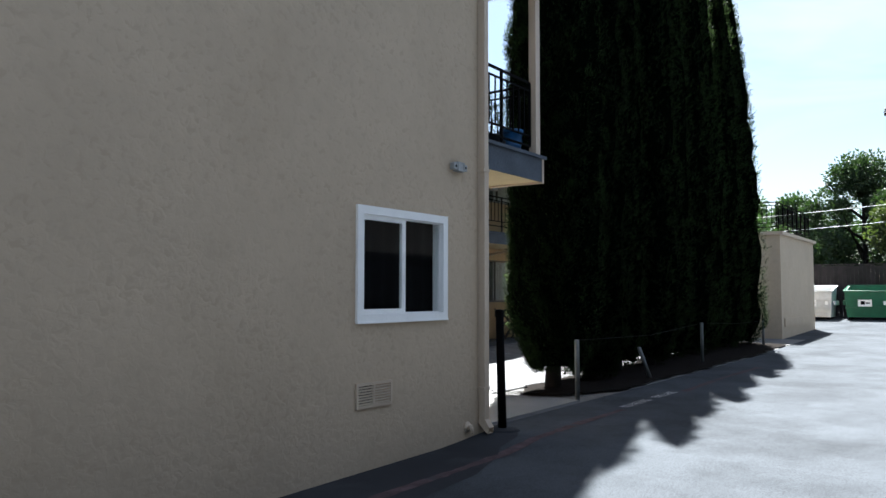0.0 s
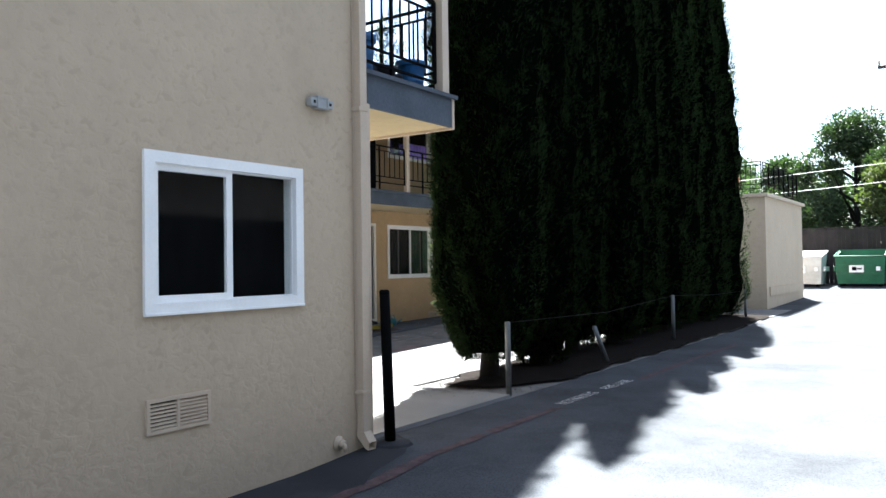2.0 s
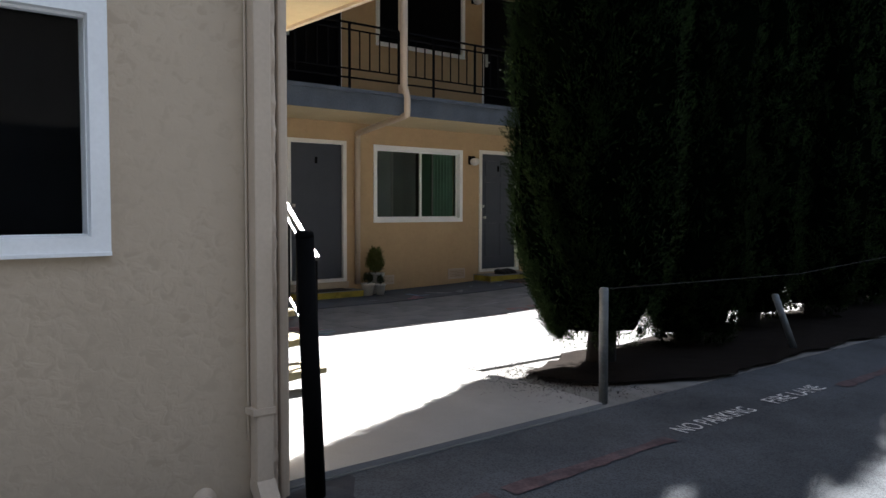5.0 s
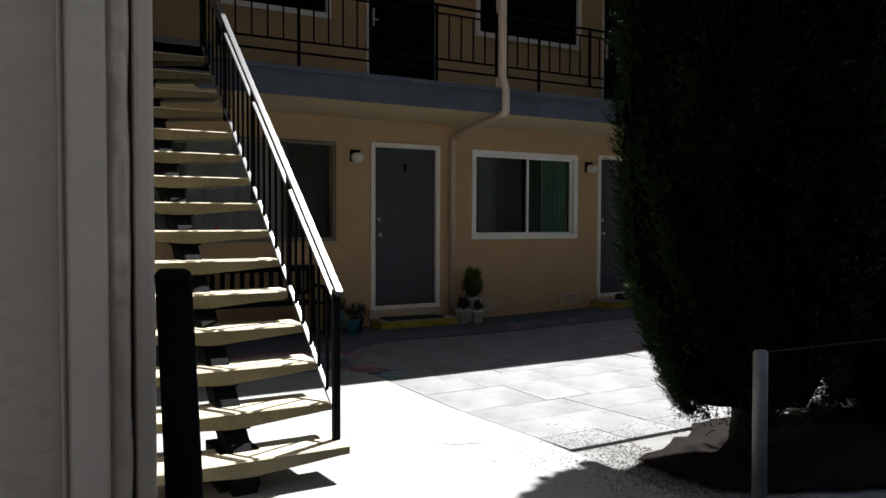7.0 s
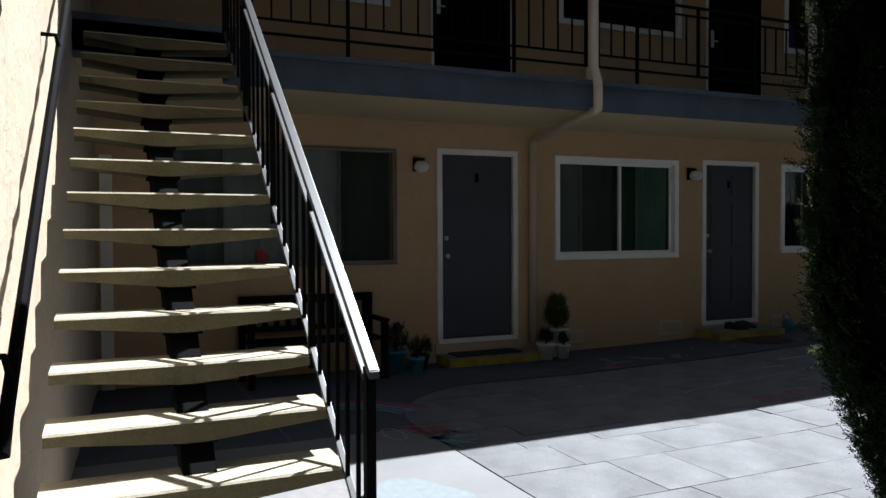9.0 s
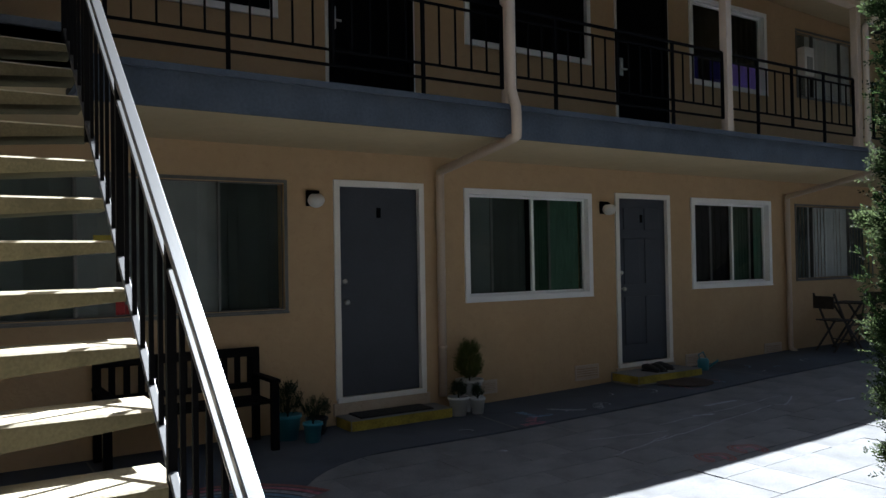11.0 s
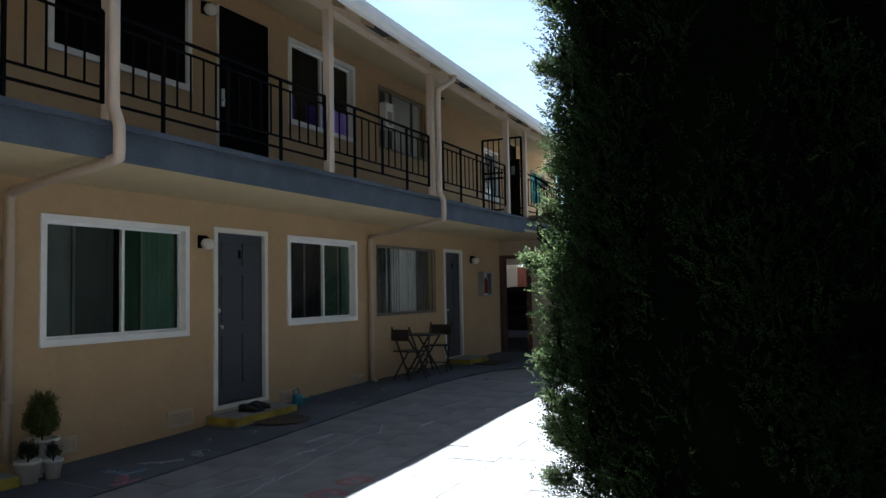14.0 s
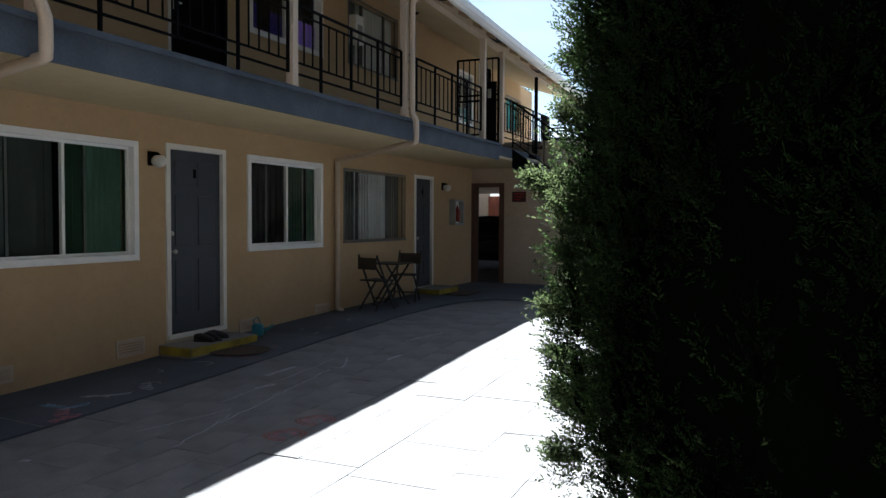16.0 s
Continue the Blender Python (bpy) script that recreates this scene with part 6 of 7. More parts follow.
ob = thing("chimney_pot", (-6.3, 25.5, 2.82), "terracotta chimney pipe on the roof deck", "chimney")
part("shaft", lathe((-6.3, 25.5, 2.82), [(0.16, 0), (0.16, 0.9), (0.12, 1.1), (0.08, 1.5)], 16), TERRA, ob)
part("cap", lathe((-6.3, 25.5, 4.32), [(0.02, 0), (0.14, 0.04), (0.02, 0.12)], 12), BLACK_IRON, ob)
for x, y, s in ((-6.9, 24.5, 21), (-8.0, 24.4, 22), (-10.6, 24.4, 23)):
    potted(x, y, 2.82, 0.2, 0.36, DARK_POT, LEAF_DARK, 0.75, 0.32, s, "leafy shrub in a dark pot on the deck", 0.8, 240)
ob = thing("deck_chair", (-9.8, 24.5, 2.82), "black outdoor armchair on the roof deck", "chair")
cx, cy, cz = -9.8, 24.5, 2.82
part("seat", boxes((cx - 0.28, cx + 0.28, cy - 0.26, cy + 0.26, cz + 0.38, cz + 0.44), bevel=0.015), BLACK_IRON, ob)
part("backrest", boxes((cx - 0.32, cx - 0.26, cy - 0.26, cy + 0.26, cz + 0.44, cz + 0.95), bevel=0.015), BLACK_IRON, ob)
for s in (-0.27, 0.25):
    part("armrest", boxes((cx - 0.28, cx + 0.26, cy + s, cy + s + 0.03, cz + 0.62, cz + 0.65)), BLACK_IRON, ob)
    for q in (-0.26, 0.23):
        part("leg", boxes((cx + q, cx + q + 0.03, cy + s, cy + s + 0.03, cz, cz + 0.62)), BLACK_IRON, ob)

# ---- car and wall behind the passage ----
CAR_PAINT = material("black_car_paint", (0.012, 0.012, 0.014), 0.25, 0.1, 5, 40, 0)
TYRE = material("tyre_rubber", (0.018, 0.018, 0.018), 0.85, 0.2, 10, 80, 0.2)


def car(x, y, z, paint, label):
    """A saloon car along x, its nose towards -x."""
    ob = thing("car", (x, y, z), label, "car")

    def hull(prof, w, taper):
        bm = bmesh.new()
        sec = [[bm.verts.new((x + px, y + s * w * (1 - taper * max(0, pz - 0.8)), z + pz)) for px, pz in prof] for s in (-1, 1)]
        m = len(prof)
        for k in range(m):
            bm.faces.new((sec[0][k], sec[0][(k + 1) % m], sec[1][(k + 1) % m], sec[1][k]))
        bm.faces.new(sec[0]); bm.faces.new(sec[1][::-1])
        bmesh.ops.bevel(bm, geom=bm.edges[:], offset=0.05, segments=2, affect='EDGES', clamp_overlap=True)
        return bm
    part("body", hull([(-2.25, 0.30), (-2.28, 0.62), (-1.2, 0.86), (1.5, 0.92), (2.2, 0.86), (2.28, 0.45), (2.2, 0.28)], 0.88, 0), paint, ob, smooth=True)
    cabin = part("cabin", hull([(-1.25, 0.84), (-0.45, 1.36), (0.0, 1.44), (0.75, 1.40), (1.65, 0.90)], 0.78, 0.25), paint, ob, smooth=True)
    for s in (-1, 1):
        part("side_window", boxes((x - 0.75, x + 1.05, y + s * 0.70 - 0.045, y + s * 0.70 + 0.045, z + 0.95, z + 1.28), bevel=0.04), SCREEN_BLACK, cabin)
        part("headlight", boxes((x - 2.27, x - 2.15, y + s * 0.62 - 0.14, y + s * 0.62 + 0.14, z + 0.58, z + 0.70), bevel=0.02), GLOBE, ob)
        for wx in (-1.4, 1.4):
            wheel = lathe((0, 0, 0), [(0.24, 0), (0.31, 0.03), (0.32, 0.10), (0.31, 0.18), (0.24, 0.2)], 24)
            bmesh.ops.rotate(wheel, cent=(0, 0, 0), matrix=Matrix.Rotation(radians(90), 3, 'X'), verts=wheel.verts)
            bmesh.ops.translate(wheel, vec=(x + wx, y + s * 0.80 + 0.1, z + 0.32), verts=wheel.verts)
            part("wheel", wheel, TYRE, ob, smooth=True)
    return ob


# unseen roof on posts, added to shade the car and the ground
solid("rear_shade_roof", boxes((-19.0, -10.62, NY + 0.75, 34.25, 2.42, 2.55)), BEIGE_PAINT, "unseen flat roof added to shade the car behind the passage", "roof", "structure")
for x in (-17.0, -11.0):
    solid("rear_shade_post", boxes((x - 0.05, x + 0.05, 32.9, 33.0, 0.1, 2.42), bevel=0.008), BEIGE_PAINT, "slim square post under the added roof", "post", at=(x, 32.95, 0.1), group="rear carport posts")
car(-12.4, 27.5, gz(27.5), CAR_PAINT, "black saloon car parked behind the passage")
solid("neighbour_wall", boxes((-20.0, -15.28, 35.0, 35.3, 0.3, 4.5)), STUCCO, "beige plastered wall of a neighbouring house", "wall", "structure")
RED_FENCE = material("red_fence_stain", (0.28, 0.09, 0.05), 0.8, 0.2, 4, 50, 0.3)
solid("neighbour_fence", boxes((-15.28, -9.4, 35.1, 35.2, 0.3, 2.35)), RED_FENCE, "reddish stained board fence behind the car", "fence", "structure")

# ---- fence, bins, pole ----
FY = 34.3
fence = thing("fence", (-2.5, FY, gz(FY)), "tall fence of dark weathered boards", "fence", kind="structure")
rng = random.Random(9)
x = -9.3
while x < 9.5:
    w = rng.uniform(0.135, 0.15)
    top = gz(FY) + 2.03 + rng.uniform(-0.03, 0.02)
    part("board", boxes((x, x + w - 0.006, FY + rng.uniform(-0.006, 0.006), FY + 0.022, gz(FY) - 0.05, top)), FENCE_WOOD, fence)
    x += w
for z in (0.4, 1.1, 1.85):
    part("fence_rail", boxes((-9.3, 9.5, FY + 0.025, FY + 0.065, gz(FY) + z, gz(FY) + z + 0.09)), FENCE_WOOD, fence)
part("cap_rail", boxes((-9.3, 9.5, FY - 0.03, FY + 0.07, gz(FY) + 2.05, gz(FY) + 2.09)), FENCE_WOOD, fence)

BIN_GREEN = material("green_steel", (0.012, 0.11, 0.055), 0.5, 0.2, 3, 40, 0.08, stain=((0.05, 0.06, 0.045), 2.5, 0.4))
BIN_WHITE = material("white_steel", (0.60, 0.61, 0.60), 0.5, 0.15, 3, 40, 0.08, stain=((0.28, 0.24, 0.2), 2.5, 0.5))
LID = material("black_plastic_lid", (0.03, 0.033, 0.035), 0.5, 0.2, 4, 40, 0.05)


def dumpster(x, y, w, paint, lid_mat, lid, label):
    z = gz(y) + 0.10
    d, h = 1.15, 1.05
    ob = thing("dumpster", (x, y, gz(y)), label, "dumpster", "waste bins")
    x0, x1 = x - w / 2, x + w / 2
    bm = bmesh.new()
    # sloping front: lower towards the drive
    a = [bm.verts.new(q) for q in ((x0 + 0.06, y, z), (x1 - 0.06, y, z), (x1 - 0.06, y + d - 0.1, z), (x0 + 0.06, y + d - 0.1, z))]
    b = [bm.verts.new(q) for q in ((x0, y - 0.12, z + h * 0.92), (x1, y - 0.12, z + h * 0.92), (x1, y + d, z + h * 1.12), (x0, y + d, z + h * 1.12))]
    c = [bm.verts.new(v.co + Vector((0.05 if i in (0, 3) else -0.05, 0.05 if i < 2 else -0.05, 0))) for i, v in enumerate(b)]
    e = [bm.verts.new(v.co + Vector((0.05 if i in (0, 3) else -0.05, 0.05 if i < 2 else -0.05, 0.05))) for i, v in enumerate(a)]
    for k in range(4):
        q = (k + 1) % 4
        bm.faces.new((a[k], a[q], b[q], b[k])); bm.faces.new((b[k], b[q], c[q], c[k])); bm.faces.new((c[k], c[q], e[q], e[k]))
    bm.faces.new(a[::-1]); bm.faces.new(e)
    body = part("body", bm, paint, ob)
    part("rim", tube([v for v in ((x0 - 0.02, y - 0.14, z + h * 0.92), (x1 + 0.02, y - 0.14, z + h * 0.92), (x1 + 0.02, y + d + 0.02, z + h * 1.12), (x0 - 0.02, y + d + 0.02, z + h * 1.12), (x0 - 0.02, y - 0.14, z + h * 0.92))], 0.035, 6), paint, ob)
    for zz in (0.3, 0.62):
        part("rib", boxes((x0 + 0.02, x1 - 0.02, y - 0.07 - 0.12 * zz, y - 0.02 - 0.12 * zz, z + h * zz, z + h * zz + 0.05)), paint, ob)
    for s in (x0 - 0.09, x1 + 0.01):
        part("fork_pocket", boxes((s, s + 0.08, y + 0.1, y + d - 0.15, z + 0.45, z + 0.62), bevel=0.01), paint, ob)
    for q in (x0 + 0.1, x1 - 0.22):
        part("foot", boxes((q, q + 0.12, y + 0.05, y + d - 0.15, gz(y), z)), BLACK_IRON, ob)
    label_part = part("label_plate", boxes((x - 0.33, x + 0.12, y - 0.125, y - 0.105, z + 0.40, z + 0.66)), WHITE_TRIM, ob, "white sticker")
    part("label_shape", boxes((x - 0.24, x - 0.10, y - 0.13, y - 0.125, z + 0.47, z + 0.60), (x - 0.08, x + 0.06, y - 0.13, y - 0.125, z + 0.50, z + 0.55)), BLACK_IRON, label_part)
    part("small_label", boxes((x + w * 0.32, x + w * 0.40, y - 0.125, y - 0.105, z + 0.46, z + 0.60)), WHITE_TRIM, ob)
    if lid:
        for s0, s1 in ((x0 + 0.02, x - 0.02), (x + 0.02, x1 - 0.02)):
            bm = bmesh.new()
            p = [(s0, y - 0.15, z + h * 0.95), (s1, y - 0.15, z + h * 0.95), (s1, y + d, z + h * 1.16), (s0, y + d, z + h * 1.16)]
            lo = [bm.verts.new(q) for q in p]
            hi = [bm.verts.new((q[0], q[1], q[2] + 0.05)) for q in p]
            for k in range(4):
                bm.faces.new((lo[k], lo[(k + 1) % 4], hi[(k + 1) % 4], hi[k]))
            bm.faces.new(lo[::-1]); bm.faces.new(hi)
            part("lid", bm, lid_mat, ob, "closed pale lid")
    return ob


dumpster(-3.93, 32.7, 1.55, BIN_GREEN, LID, False, "open green steel dumpster with a white sticker")
dumpster(-1.22, 32.7, 1.80, BIN_GREEN, BIN_WHITE, True, "green steel dumpster with a pale closed lid")
dumpster(-5.75, 32.5, 1.30, BIN_WHITE, LID, False, "open white steel dumpster with dirty sides")

pole = thing("utility_pole", (-2.72, 33.6, gz(33.6)), "dark wooden utility pole with cables and a low band", "pole")
part("shaft", tube([(-2.72, 33.6, 0.3), (-2.78, 33.6, 4.5), (-3.0, 33.6, 8.35)], [0.13, 0.115, 0.085], 14), POLE_WOOD, pole, smooth=True)
part("cross_arm", boxes((-3.32, -2.95, 33.55, 33.65, 8.1, 8.2), bevel=0.01), POLE_WOOD, pole)
for x in (-3.28, -3.02):
    part("insulator", lathe((x, 33.6, 8.2), [(0.03, 0), (0.05, 0.05), (0.03, 0.12), (0.05, 0.14), (0.02, 0.2)], 10), GREY_METAL, pole, smooth=True)
part("bracket", boxes((-3.05, -2.88, 33.42, 33.5, 6.2, 6.38), bevel=0.02), BLACK_IRON, pole)
part("splice_case", tube([(-2.35, 33.5, 4.52), (-2.25, 33.5, 4.54), (-1.7, 33.5, 4.54), (-1.6, 33.5, 4.52)], [0.03, 0.09, 0.09, 0.03], 10), BLACK_IRON, pole, smooth=True)
part("marker_band", tube([(-2.72, 33.6, 1.5), (-2.72, 33.6, 1.72)], 0.155, 14), YELLOW_PAINT, pole, "yellow band")
part("tag", boxes((-2.80, -2.64, 33.42, 33.44, 1.0, 1.4)), GREY_METAL, pole)
for k, (z0, z1, zz, y1) in enumerate(((4.75, 4.6, 0.35, 33.48), (4.1, 3.95, 0.35, 33.48), (6.5, 6.5, 0.3, 33.5), (4.75, 4.9, 0.3, 33.48))):
    xa, xb = (-30.0, -2.8) if k < 2 else (-2.8, 30.0)
    za, zb = (z0 - 0.35, z0) if k < 2 else (z1, z1 + 0.6)
    pts = [(xa + (xb - xa) * t, y1, za + (zb - za) * t - zz * 4 * t * (1 - t)) for t in (i / 16 for i in range(17))]
    solid("overhead_cable", tube(pts, 0.011 if k < 2 else 0.008, 6), GREY_METAL if k < 2 else BLACK_IRON, "overhead cable strung from the utility pole", "cable", at=pts[0], group="overhead cables")

# ---- trees beyond the fence ----
BROAD = leafy("broad_leaf", (0.078, 0.102, 0.040), 0.5, 0.25)
BROAD_DARK = leafy("dark_conifer_leaf", (0.035, 0.06, 0.03), 0.4, 0.2)


def broad_tree(x, y, h, r, seed, mat, label, leaves=9000, size=0.16, low=0.25):
    rng = np.random.default_rng(seed)
    z = gz(y)
    ob = thing("tree", (x, y, z), label, "tree", "trees beyond the fence")
    bm = tube([(0, 0, -0.1), (0.05, 0, h * 0.3), (0, 0.1, h * 0.75)], [0.22, 0.16, 0.05], 10)
    ends = []
    for k in range(9):
        a = k * 2.4 + seed
        zz = h * (0.28 + 0.05 * k)
        e = (r * 0.7 * math.cos(a), r * 0.7 * math.sin(a), min(h * 0.92, zz + h * 0.25))
        tube([(0, 0, zz), (e[0] * 0.5, e[1] * 0.5, zz + h * 0.1), e], [0.08, 0.05, 0.02], 7, bm=bm)
        ends.append(e)
    t = new("trunk", mesh_of("trunk", bm, BARK, smooth=True)); t.parent = ob
    # clumps of leaves, with gaps between them
    n = 46
    cl = []
    for k in range(n):
        u = rng.uniform(low, 1.0)
        rad = r * math.sqrt(max(0.05, 1 - abs(2 * (u - low) / (1 - low) - 0.9) ** 2)) * rng.uniform(0.35, 1.0)
        a = rng.uniform(0, 6.28)
        cl.append((rad * math.cos(a), rad * math.sin(a), h * u, r * rng.uniform(0.16, 0.34)))
    cl = np.array(cl)
    pick = rng.integers(0, n, leaves)
    d = rng.normal(0, 1, (leaves, 3))
    d /= np.linalg.norm(d, axis=1)[:, None]
    p = cl[pick, :3] + d * (cl[pick, 3] * rng.uniform(0.3, 1.05, leaves) ** 0.6)[:, None]
    v, f = blades(p, d + np.array((0, 0, 0.2)), rng, 1, size, size * 0.28, 0.7)
    c = new("crown", crown_mesh("crown", v, f, (mat,), np.zeros(len(f)))); c.parent = ob
    return ob


broad_tree(-5.2, 43.0, 6.9, 2.7, 31, BROAD_DARK, "dense dark round-topped tree beyond the fence", 30000, 0.17, 0.05)
broad_tree(-1.6, 39.5, 6.2, 2.6, 32, BROAD, "bright leafy tree beyond the fence", 26000, 0.2, 0.1)
broad_tree(2.2, 42.0, 7.4, 3.0, 33, BROAD, "tall leafy tree beyond the fence", 24000, 0.2, 0.1)
broad_tree(-8.6, 45.0, 5.4, 2.6, 34, BROAD_DARK, "leafy tree beyond the fence", 20000, 0.2, 0.05)
broad_tree(-12.5, 48.0, 6.2, 3.0, 35, BROAD_DARK, "leafy tree beyond the fence", 16000, 0.22, 0.1)
broad_tree(-3.4, 48.0, 6.4, 3.4, 37, BROAD_DARK, "dark leafy tree beyond the fence", 16000, 0.2, 0.05)
broad_tree(6.2, 45.0, 7.5, 3.0, 36, BROAD_DARK, "dark leafy tree beyond the fence", 12000, 0.2, 0.15)
broad_tree(-17.5, 38.0, 8.4, 2.6, 38, BROAD, "leafy tree behind the roof", 12000, 0.2, 0.45)

# ---- carport across the drive ----
CARPORT = material("carport_paint", (0.022, 0.019, 0.016), 0.8, 0.15, 3, 50, 0.2)
solid("carport_roof", boxes((3.6, 9.6, -9, 19, 2.35, 2.6)), CARPORT, "flat carport roof across the drive", "roof", "structure")
solid("carport_back", boxes((9.4, 9.6, -9, 19, 0, 2.35), (3.6, 9.4, -9.0, -8.9, 0, 2.35), (3.6, 9.4, 18.9, 19.0, 0, 2.35)), DARK_ROOM, "dark back wall of the carport", "wall", "structure")
# unseen storey added so that the end window reflects no bright sky
SIDING = material("brown_siding", (0.014, 0.012, 0.0105), 0.85, 0.2, 3, 40, 0.3)
solid("carport_sky_blocker", boxes((3.6, 3.75, -9, 19, 2.6, 5.6), (3.75, 9.6, -9, 19, 5.45, 5.6)), SIDING, "unseen brown storey added over the carport to darken reflections", "wall", "structure")
for y in (-5.6, 1.6, 8.8):
    solid("carport_post", boxes((3.62, 4.02, y, y + 0.4, 0, 2.35), bevel=0.01), CARPORT, "dark painted carport pier", "post", at=(3.82, y + 0.2, 0), group="carport posts")
car(6.8, 7.5, 0.0, CAR_PAINT, "dark car parked in the carport")

# ---- chalk drawings on the walk ----
CHALK = [material(f"chalk_{n}", c, 0.95, 0.08 if n.startswith("pale") else 0.3, 18, 150, 0) for n, c in (("pink", (0.30, 0.11, 0.14)), ("blue", (0.13, 0.22, 0.32)), ("white", (0.25, 0.26, 0.29)), ("orange", (0.20, 0.085, 0.075)), ("green", (0.12, 0.24, 0.19)), ("pale_blue", (0.192, 0.213, 0.223)), ("pale_pink", (0.218, 0.202, 0.198)))]


def chalk(points, mat, w=0.012, lift=0.004):
    bm = bmesh.new()
    pts = [Vector((*p, yard(*p) + lift)) for p in points]
    row = []
    for i, p in enumerate(pts):
        d = (pts[min(i + 1, len(pts) - 1)] - pts[max(i - 1, 0)]).normalized()
        s = Vector((-d.y, d.x, 0)) * w
        row.append((bm.verts.new(p + s), bm.verts.new(p - s)))
    for a, b in zip(row, row[1:]):
        bm.faces.new((a[0], a[1], b[1], b[0]))
    return solid("chalk_line", bm, mat, "scribbled chalk line on the paving", "chalk drawing", "stuff")


def wobble(a, b, n, amp, seed):
    r = random.Random(seed)
    return [(a[0] + (b[0] - a[0]) * i / n + r.uniform(-amp, amp), a[1] + (b[1] - a[1]) * i / n + r.uniform(-amp, amp)) for i in range(n + 1)]


ON_PAVER = -0.0025
rng = random.Random(12)
# rainbow, fish, red strokes and a pale blue tail at the turn of the walk
for k, m in enumerate((3, 0, 2, 1, 1)):
    r = 0.92 - 0.075 * k
    chalk([(-9.25 - r * math.sin(a), 9.05 - 0.95 * r * math.cos(a)) for a in (radians(58 + 5 * i) for i in range(21))], CHALK[m], 0.026)
chalk([(-8.95 + 0.20 * math.cos(a) * (1 if math.cos(a) > 0 else 0.7), 9.32 + 0.07 * math.sin(a)) for a in (radians(20 * i) for i in range(19))], CHALK[2], 0.012)
for k in range(7):
    chalk(wobble((-9.10 + 0.05 * k, 9.40 + 0.015 * k), (-9.02 + 0.05 * k, 9.72 + 0.02 * k), 5, 0.012, k), CHALK[3 if k % 3 else 0], 0.013)
for k in range(9):
    a = radians(20 + 12 * k)
    chalk(wobble((-8.72, 9.52), (-8.72 + 0.34 * math.cos(a), 9.52 + 0.34 * math.sin(a)), 4, 0.01, 20 + k), CHALK[(1, 4, 2)[k % 3]], 0.014)
# broad rubbed patches of pale blue and pink
for x, y, rx, ry, m in ((-7.62, 8.95, 0.34, 0.30, 5), (-7.2, 8.55, 0.22, 0.2, 6), (-7.9, 8.55, 0.2, 0.22, 6), (-6.6, 9.15, 0.25, 0.2, 5)):
    bm = bmesh.new()
    bm.faces.new([bm.verts.new((x + rx * (1 + 0.12 * math.sin(3 * a + x)) * math.cos(a), y + ry * (1 + 0.12 * math.sin(4 * a + y)) * math.sin(a), yard(x + rx * 1.1 * math.cos(a), y + ry * math.sin(a)) + 0.0012)) for a in (radians(10 * i) for i in range(36))])
    solid("chalk_patch", bm, CHALK[m], "pale rubbed chalk patch on the concrete", "chalk drawing", "stuff")
for k in range(14):
    x, y, a = rng.uniform(-11.0, -10.5), rng.uniform(11.0, 17.5), rng.uniform(0, 6.28)
    chalk([(x + 0.035 * i * math.cos(a + 0.35 * i), y + 0.035 * i * math.sin(a + 0.35 * i)) for i in range(rng.randint(4, 8))], CHALK[(1, 2, 0, 2)[k % 4]], 0.008)
# wavering lines, a zigzag and dashes on the pavers
for a, b, n, w in (((-9.62, 12.30), (-9.40, 13.05), 9, 0.007), ((-9.12, 12.10), (-9.30, 12.95), 9, 0.007), ((-9.22, 12.70), (-9.46, 14.65), 20, 0.007), ((-9.62, 13.2), (-9.66, 15.1), 18, 0.006), ((-9.44, 14.65), (-9.32, 14.85), 3, 0.008), ((-9.55, 15.15), (-9.36, 14.72), 3, 0.008), ((-9.88, 14.15), (-9.82, 14.60), 4, 0.03), ((-9.66, 13.7), (-9.60, 13.92), 4, 0.022), ((-9.10, 15.2), (-9.08, 15.5), 4, 0.022), ((-9.80, 11.48), (-9.76, 11.54), 3, 0.02), ((-9.4, 16.2), (-9.2, 16.9), 6, 0.012)):
    chalk(wobble(a, b, n, 0.018, int(100 * b[1])), CHALK[2], w, ON_PAVER)
for y in (12.66, 13.06):
    for r in (0.06, 0.10, 0.13):
        chalk([(-8.60 + r * math.cos(a) + 0.02 * math.sin(3 * a), y + 1.1 * r * math.sin(a)) for a in (radians(15 * i) for i in range(22))], CHALK[3 if r > 0.08 else 0], 0.010, ON_PAVER)
for x, y, m in ((-10.81, 12.87, 2), (-10.66, 12.94, 2), (-10.40, 12.22, 0), (-10.45, 12.36, 0), (-10.62, 12.5, 1), (-10.9, 12.55, 1), (-10.5, 13.3, 2)):
    a = rng.uniform(0, 3)
    chalk([(x + 0.02 * i * math.cos(a) + 0.05 * math.sin(2.2 * i), y + 0.02 * i * math.sin(a) + 0.05 * math.cos(1.9 * i)) for i in range(12)], CHALK[m], 0.014)

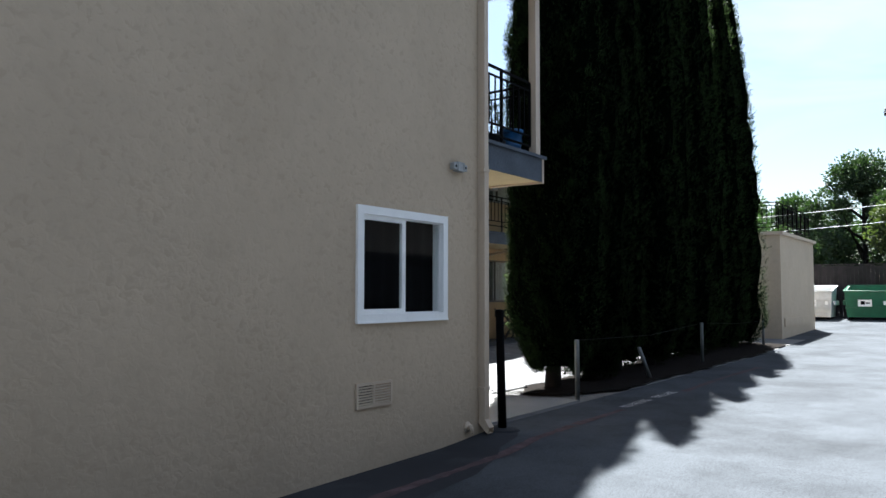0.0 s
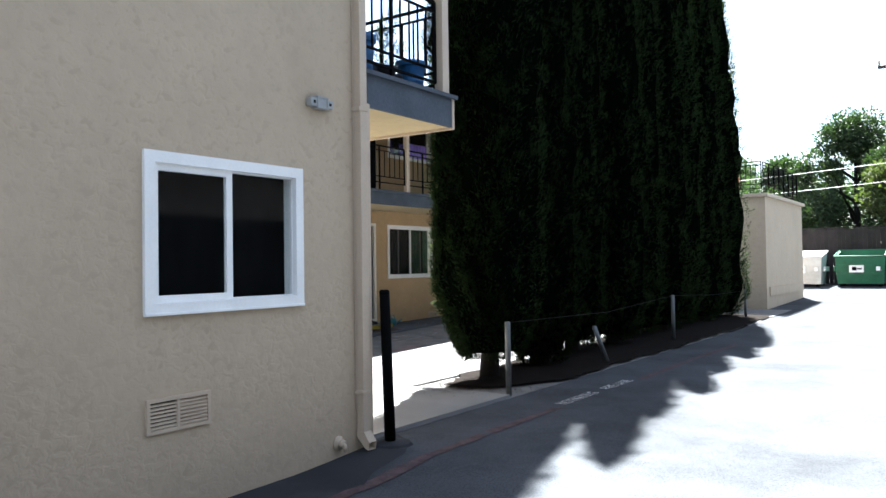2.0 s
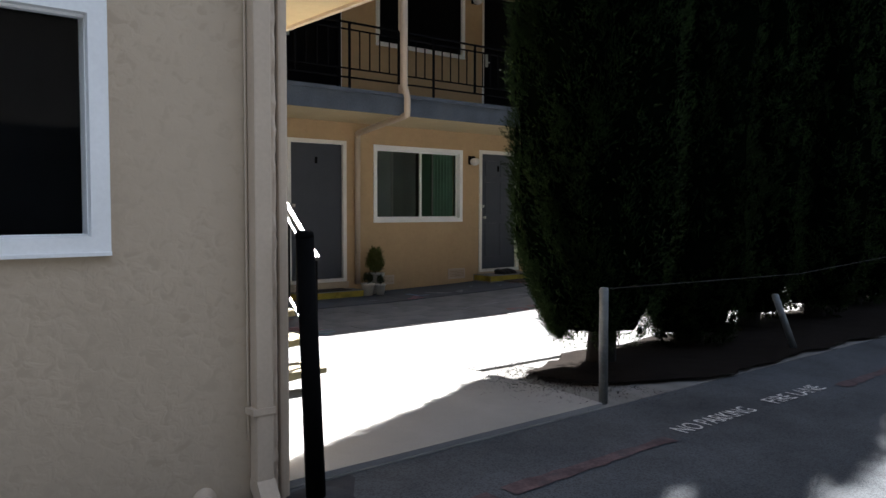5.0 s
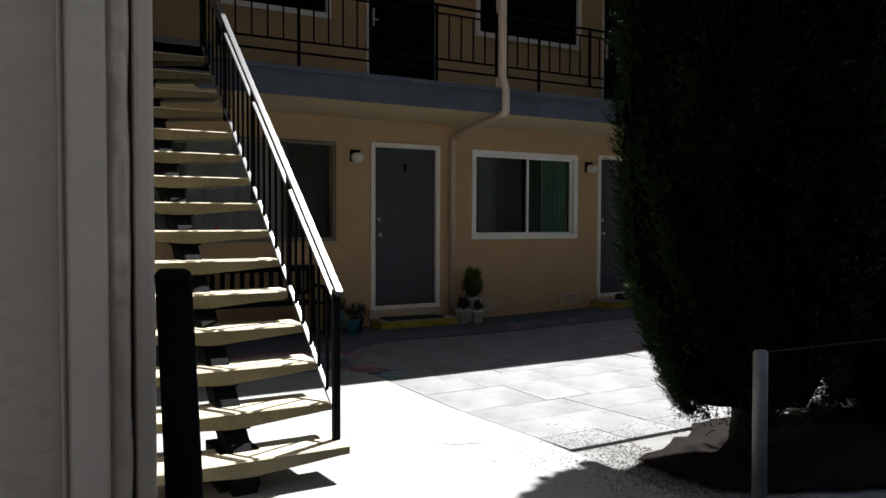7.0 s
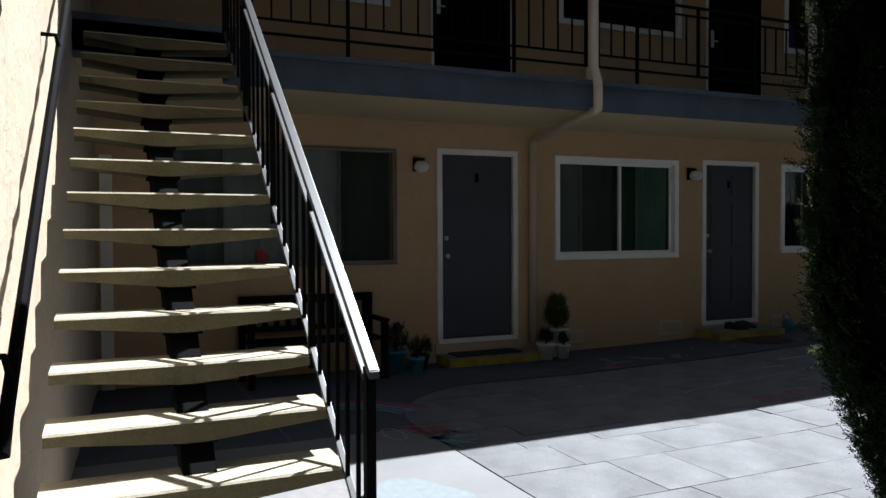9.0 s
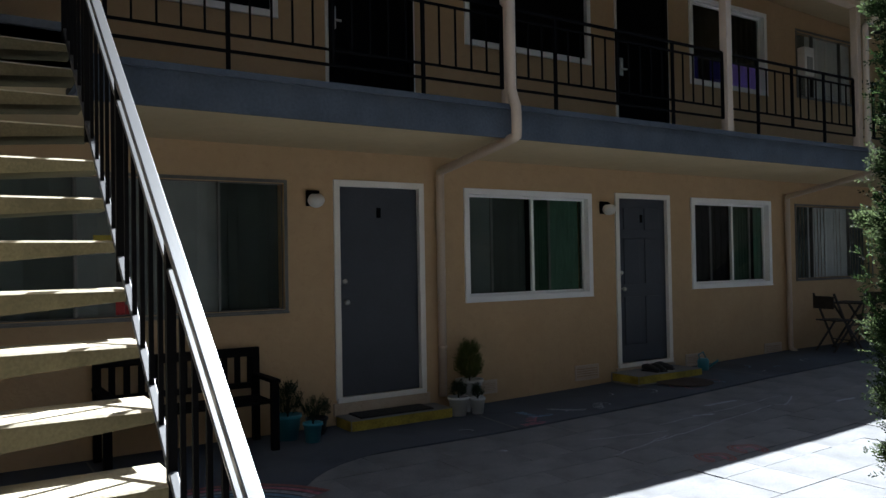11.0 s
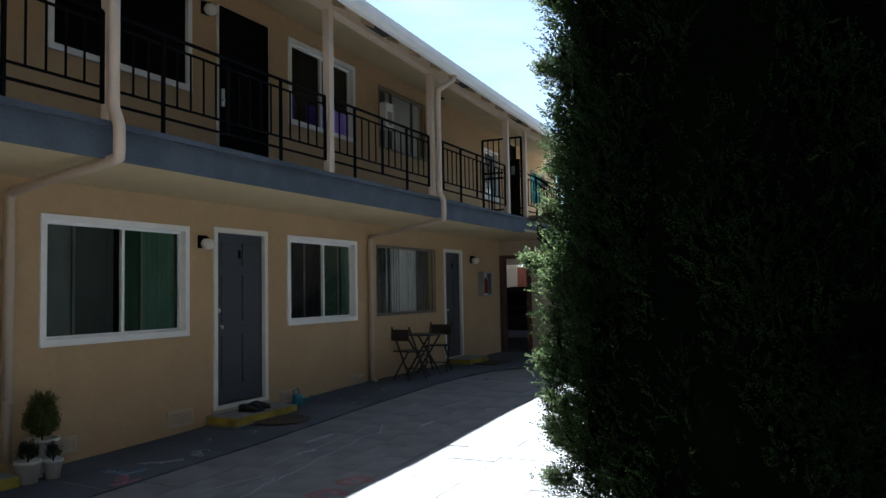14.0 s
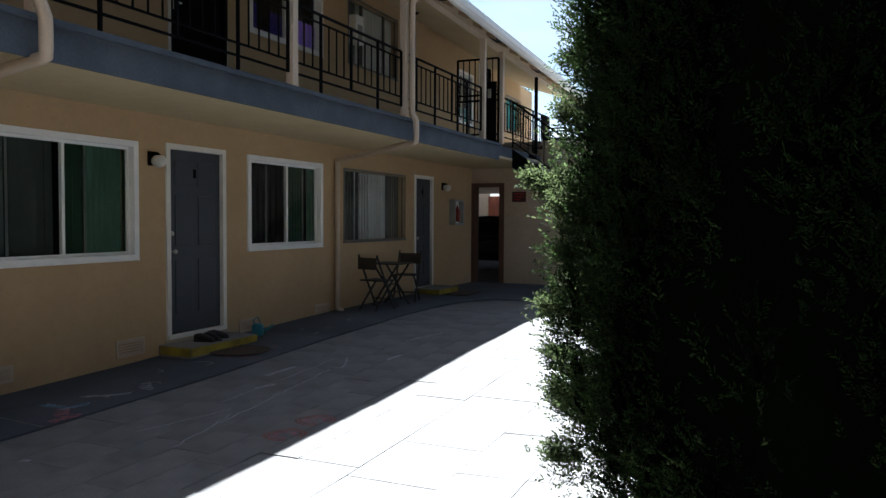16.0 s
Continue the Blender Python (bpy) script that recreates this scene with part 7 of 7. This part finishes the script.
# ---- fallen needles on the paving beside the trees ----
nr = np.random.default_rng(8)
n = 7000
near = nr.uniform(0, 1, n) < 0.62
px = np.where(near, -5.32 + nr.normal(0, 0.34, n), -5.86 - np.abs(nr.normal(0, 0.22, n)))
py = np.where(near, 9.95 - np.abs(nr.normal(0, 0.30, n)), nr.uniform(9.5, 20.0, n))
pts = np.stack([px, py, np.array([yard(*q) for q in zip(px, py)]) + 0.003], 1)
flat = unit(np.stack([nr.normal(0, 1, n), nr.normal(0, 1, n), nr.normal(0, 0.08, n)], 1))
v, f = fronds(pts, flat, nr, 4, 0.013, 0.0018)
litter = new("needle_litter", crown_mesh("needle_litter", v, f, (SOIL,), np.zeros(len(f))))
tagged(litter, "scattered brown needles and twigs on the paving", "litter", kind="stuff")

# ---- courtyard pavers, one by one ----
rng = random.Random(21)
made = {}


def paver(y0, x0, w, l):
    key = (round(w, 2), round(l, 2))
    if key not in made:
        made[key] = mesh_of("paver", boxes((0.002, key[0] - 0.002, 0.002, key[1] - 0.002, -0.012, 0.012), bevel=0.0025), PAVER)
    ob = new("paver", made[key])
    ob.parent = bed
    xm, ym = x0 + w / 2, y0 + l / 2
    fall_y, fall_x = (yard(xm, ym + 0.2) - yard(xm, ym - 0.2)) / 0.4, (yard(xm + 0.2, ym) - yard(xm - 0.2, ym)) / 0.4
    ob.location = (x0, y0, yard(xm, ym) - fall_x * w / 2 - fall_y * l / 2 - 0.018 + rng.uniform(-0.0015, 0.0015))
    ob.rotation_euler = (fall_y + rng.uniform(-0.002, 0.002), -fall_x + rng.uniform(-0.002, 0.002), 0)


bed = bpy.data.objects["courtyard_bed"]
x = PX0 + 0.03
while x < -5.7:
    w = rng.choice((0.30, 0.45, 0.45, 0.60))
    y = PY0 + 0.02
    while y < 20.6:
        l = rng.choice((0.45, 0.60, 0.75, 0.90))
        # the rounded corner of the walk and the far edge stay free
        if y + l < (19.2 if x < -9.2 else 20.7) and x + w < -5.6:
            paver(y, x, w, l)
        y += l
    x += w
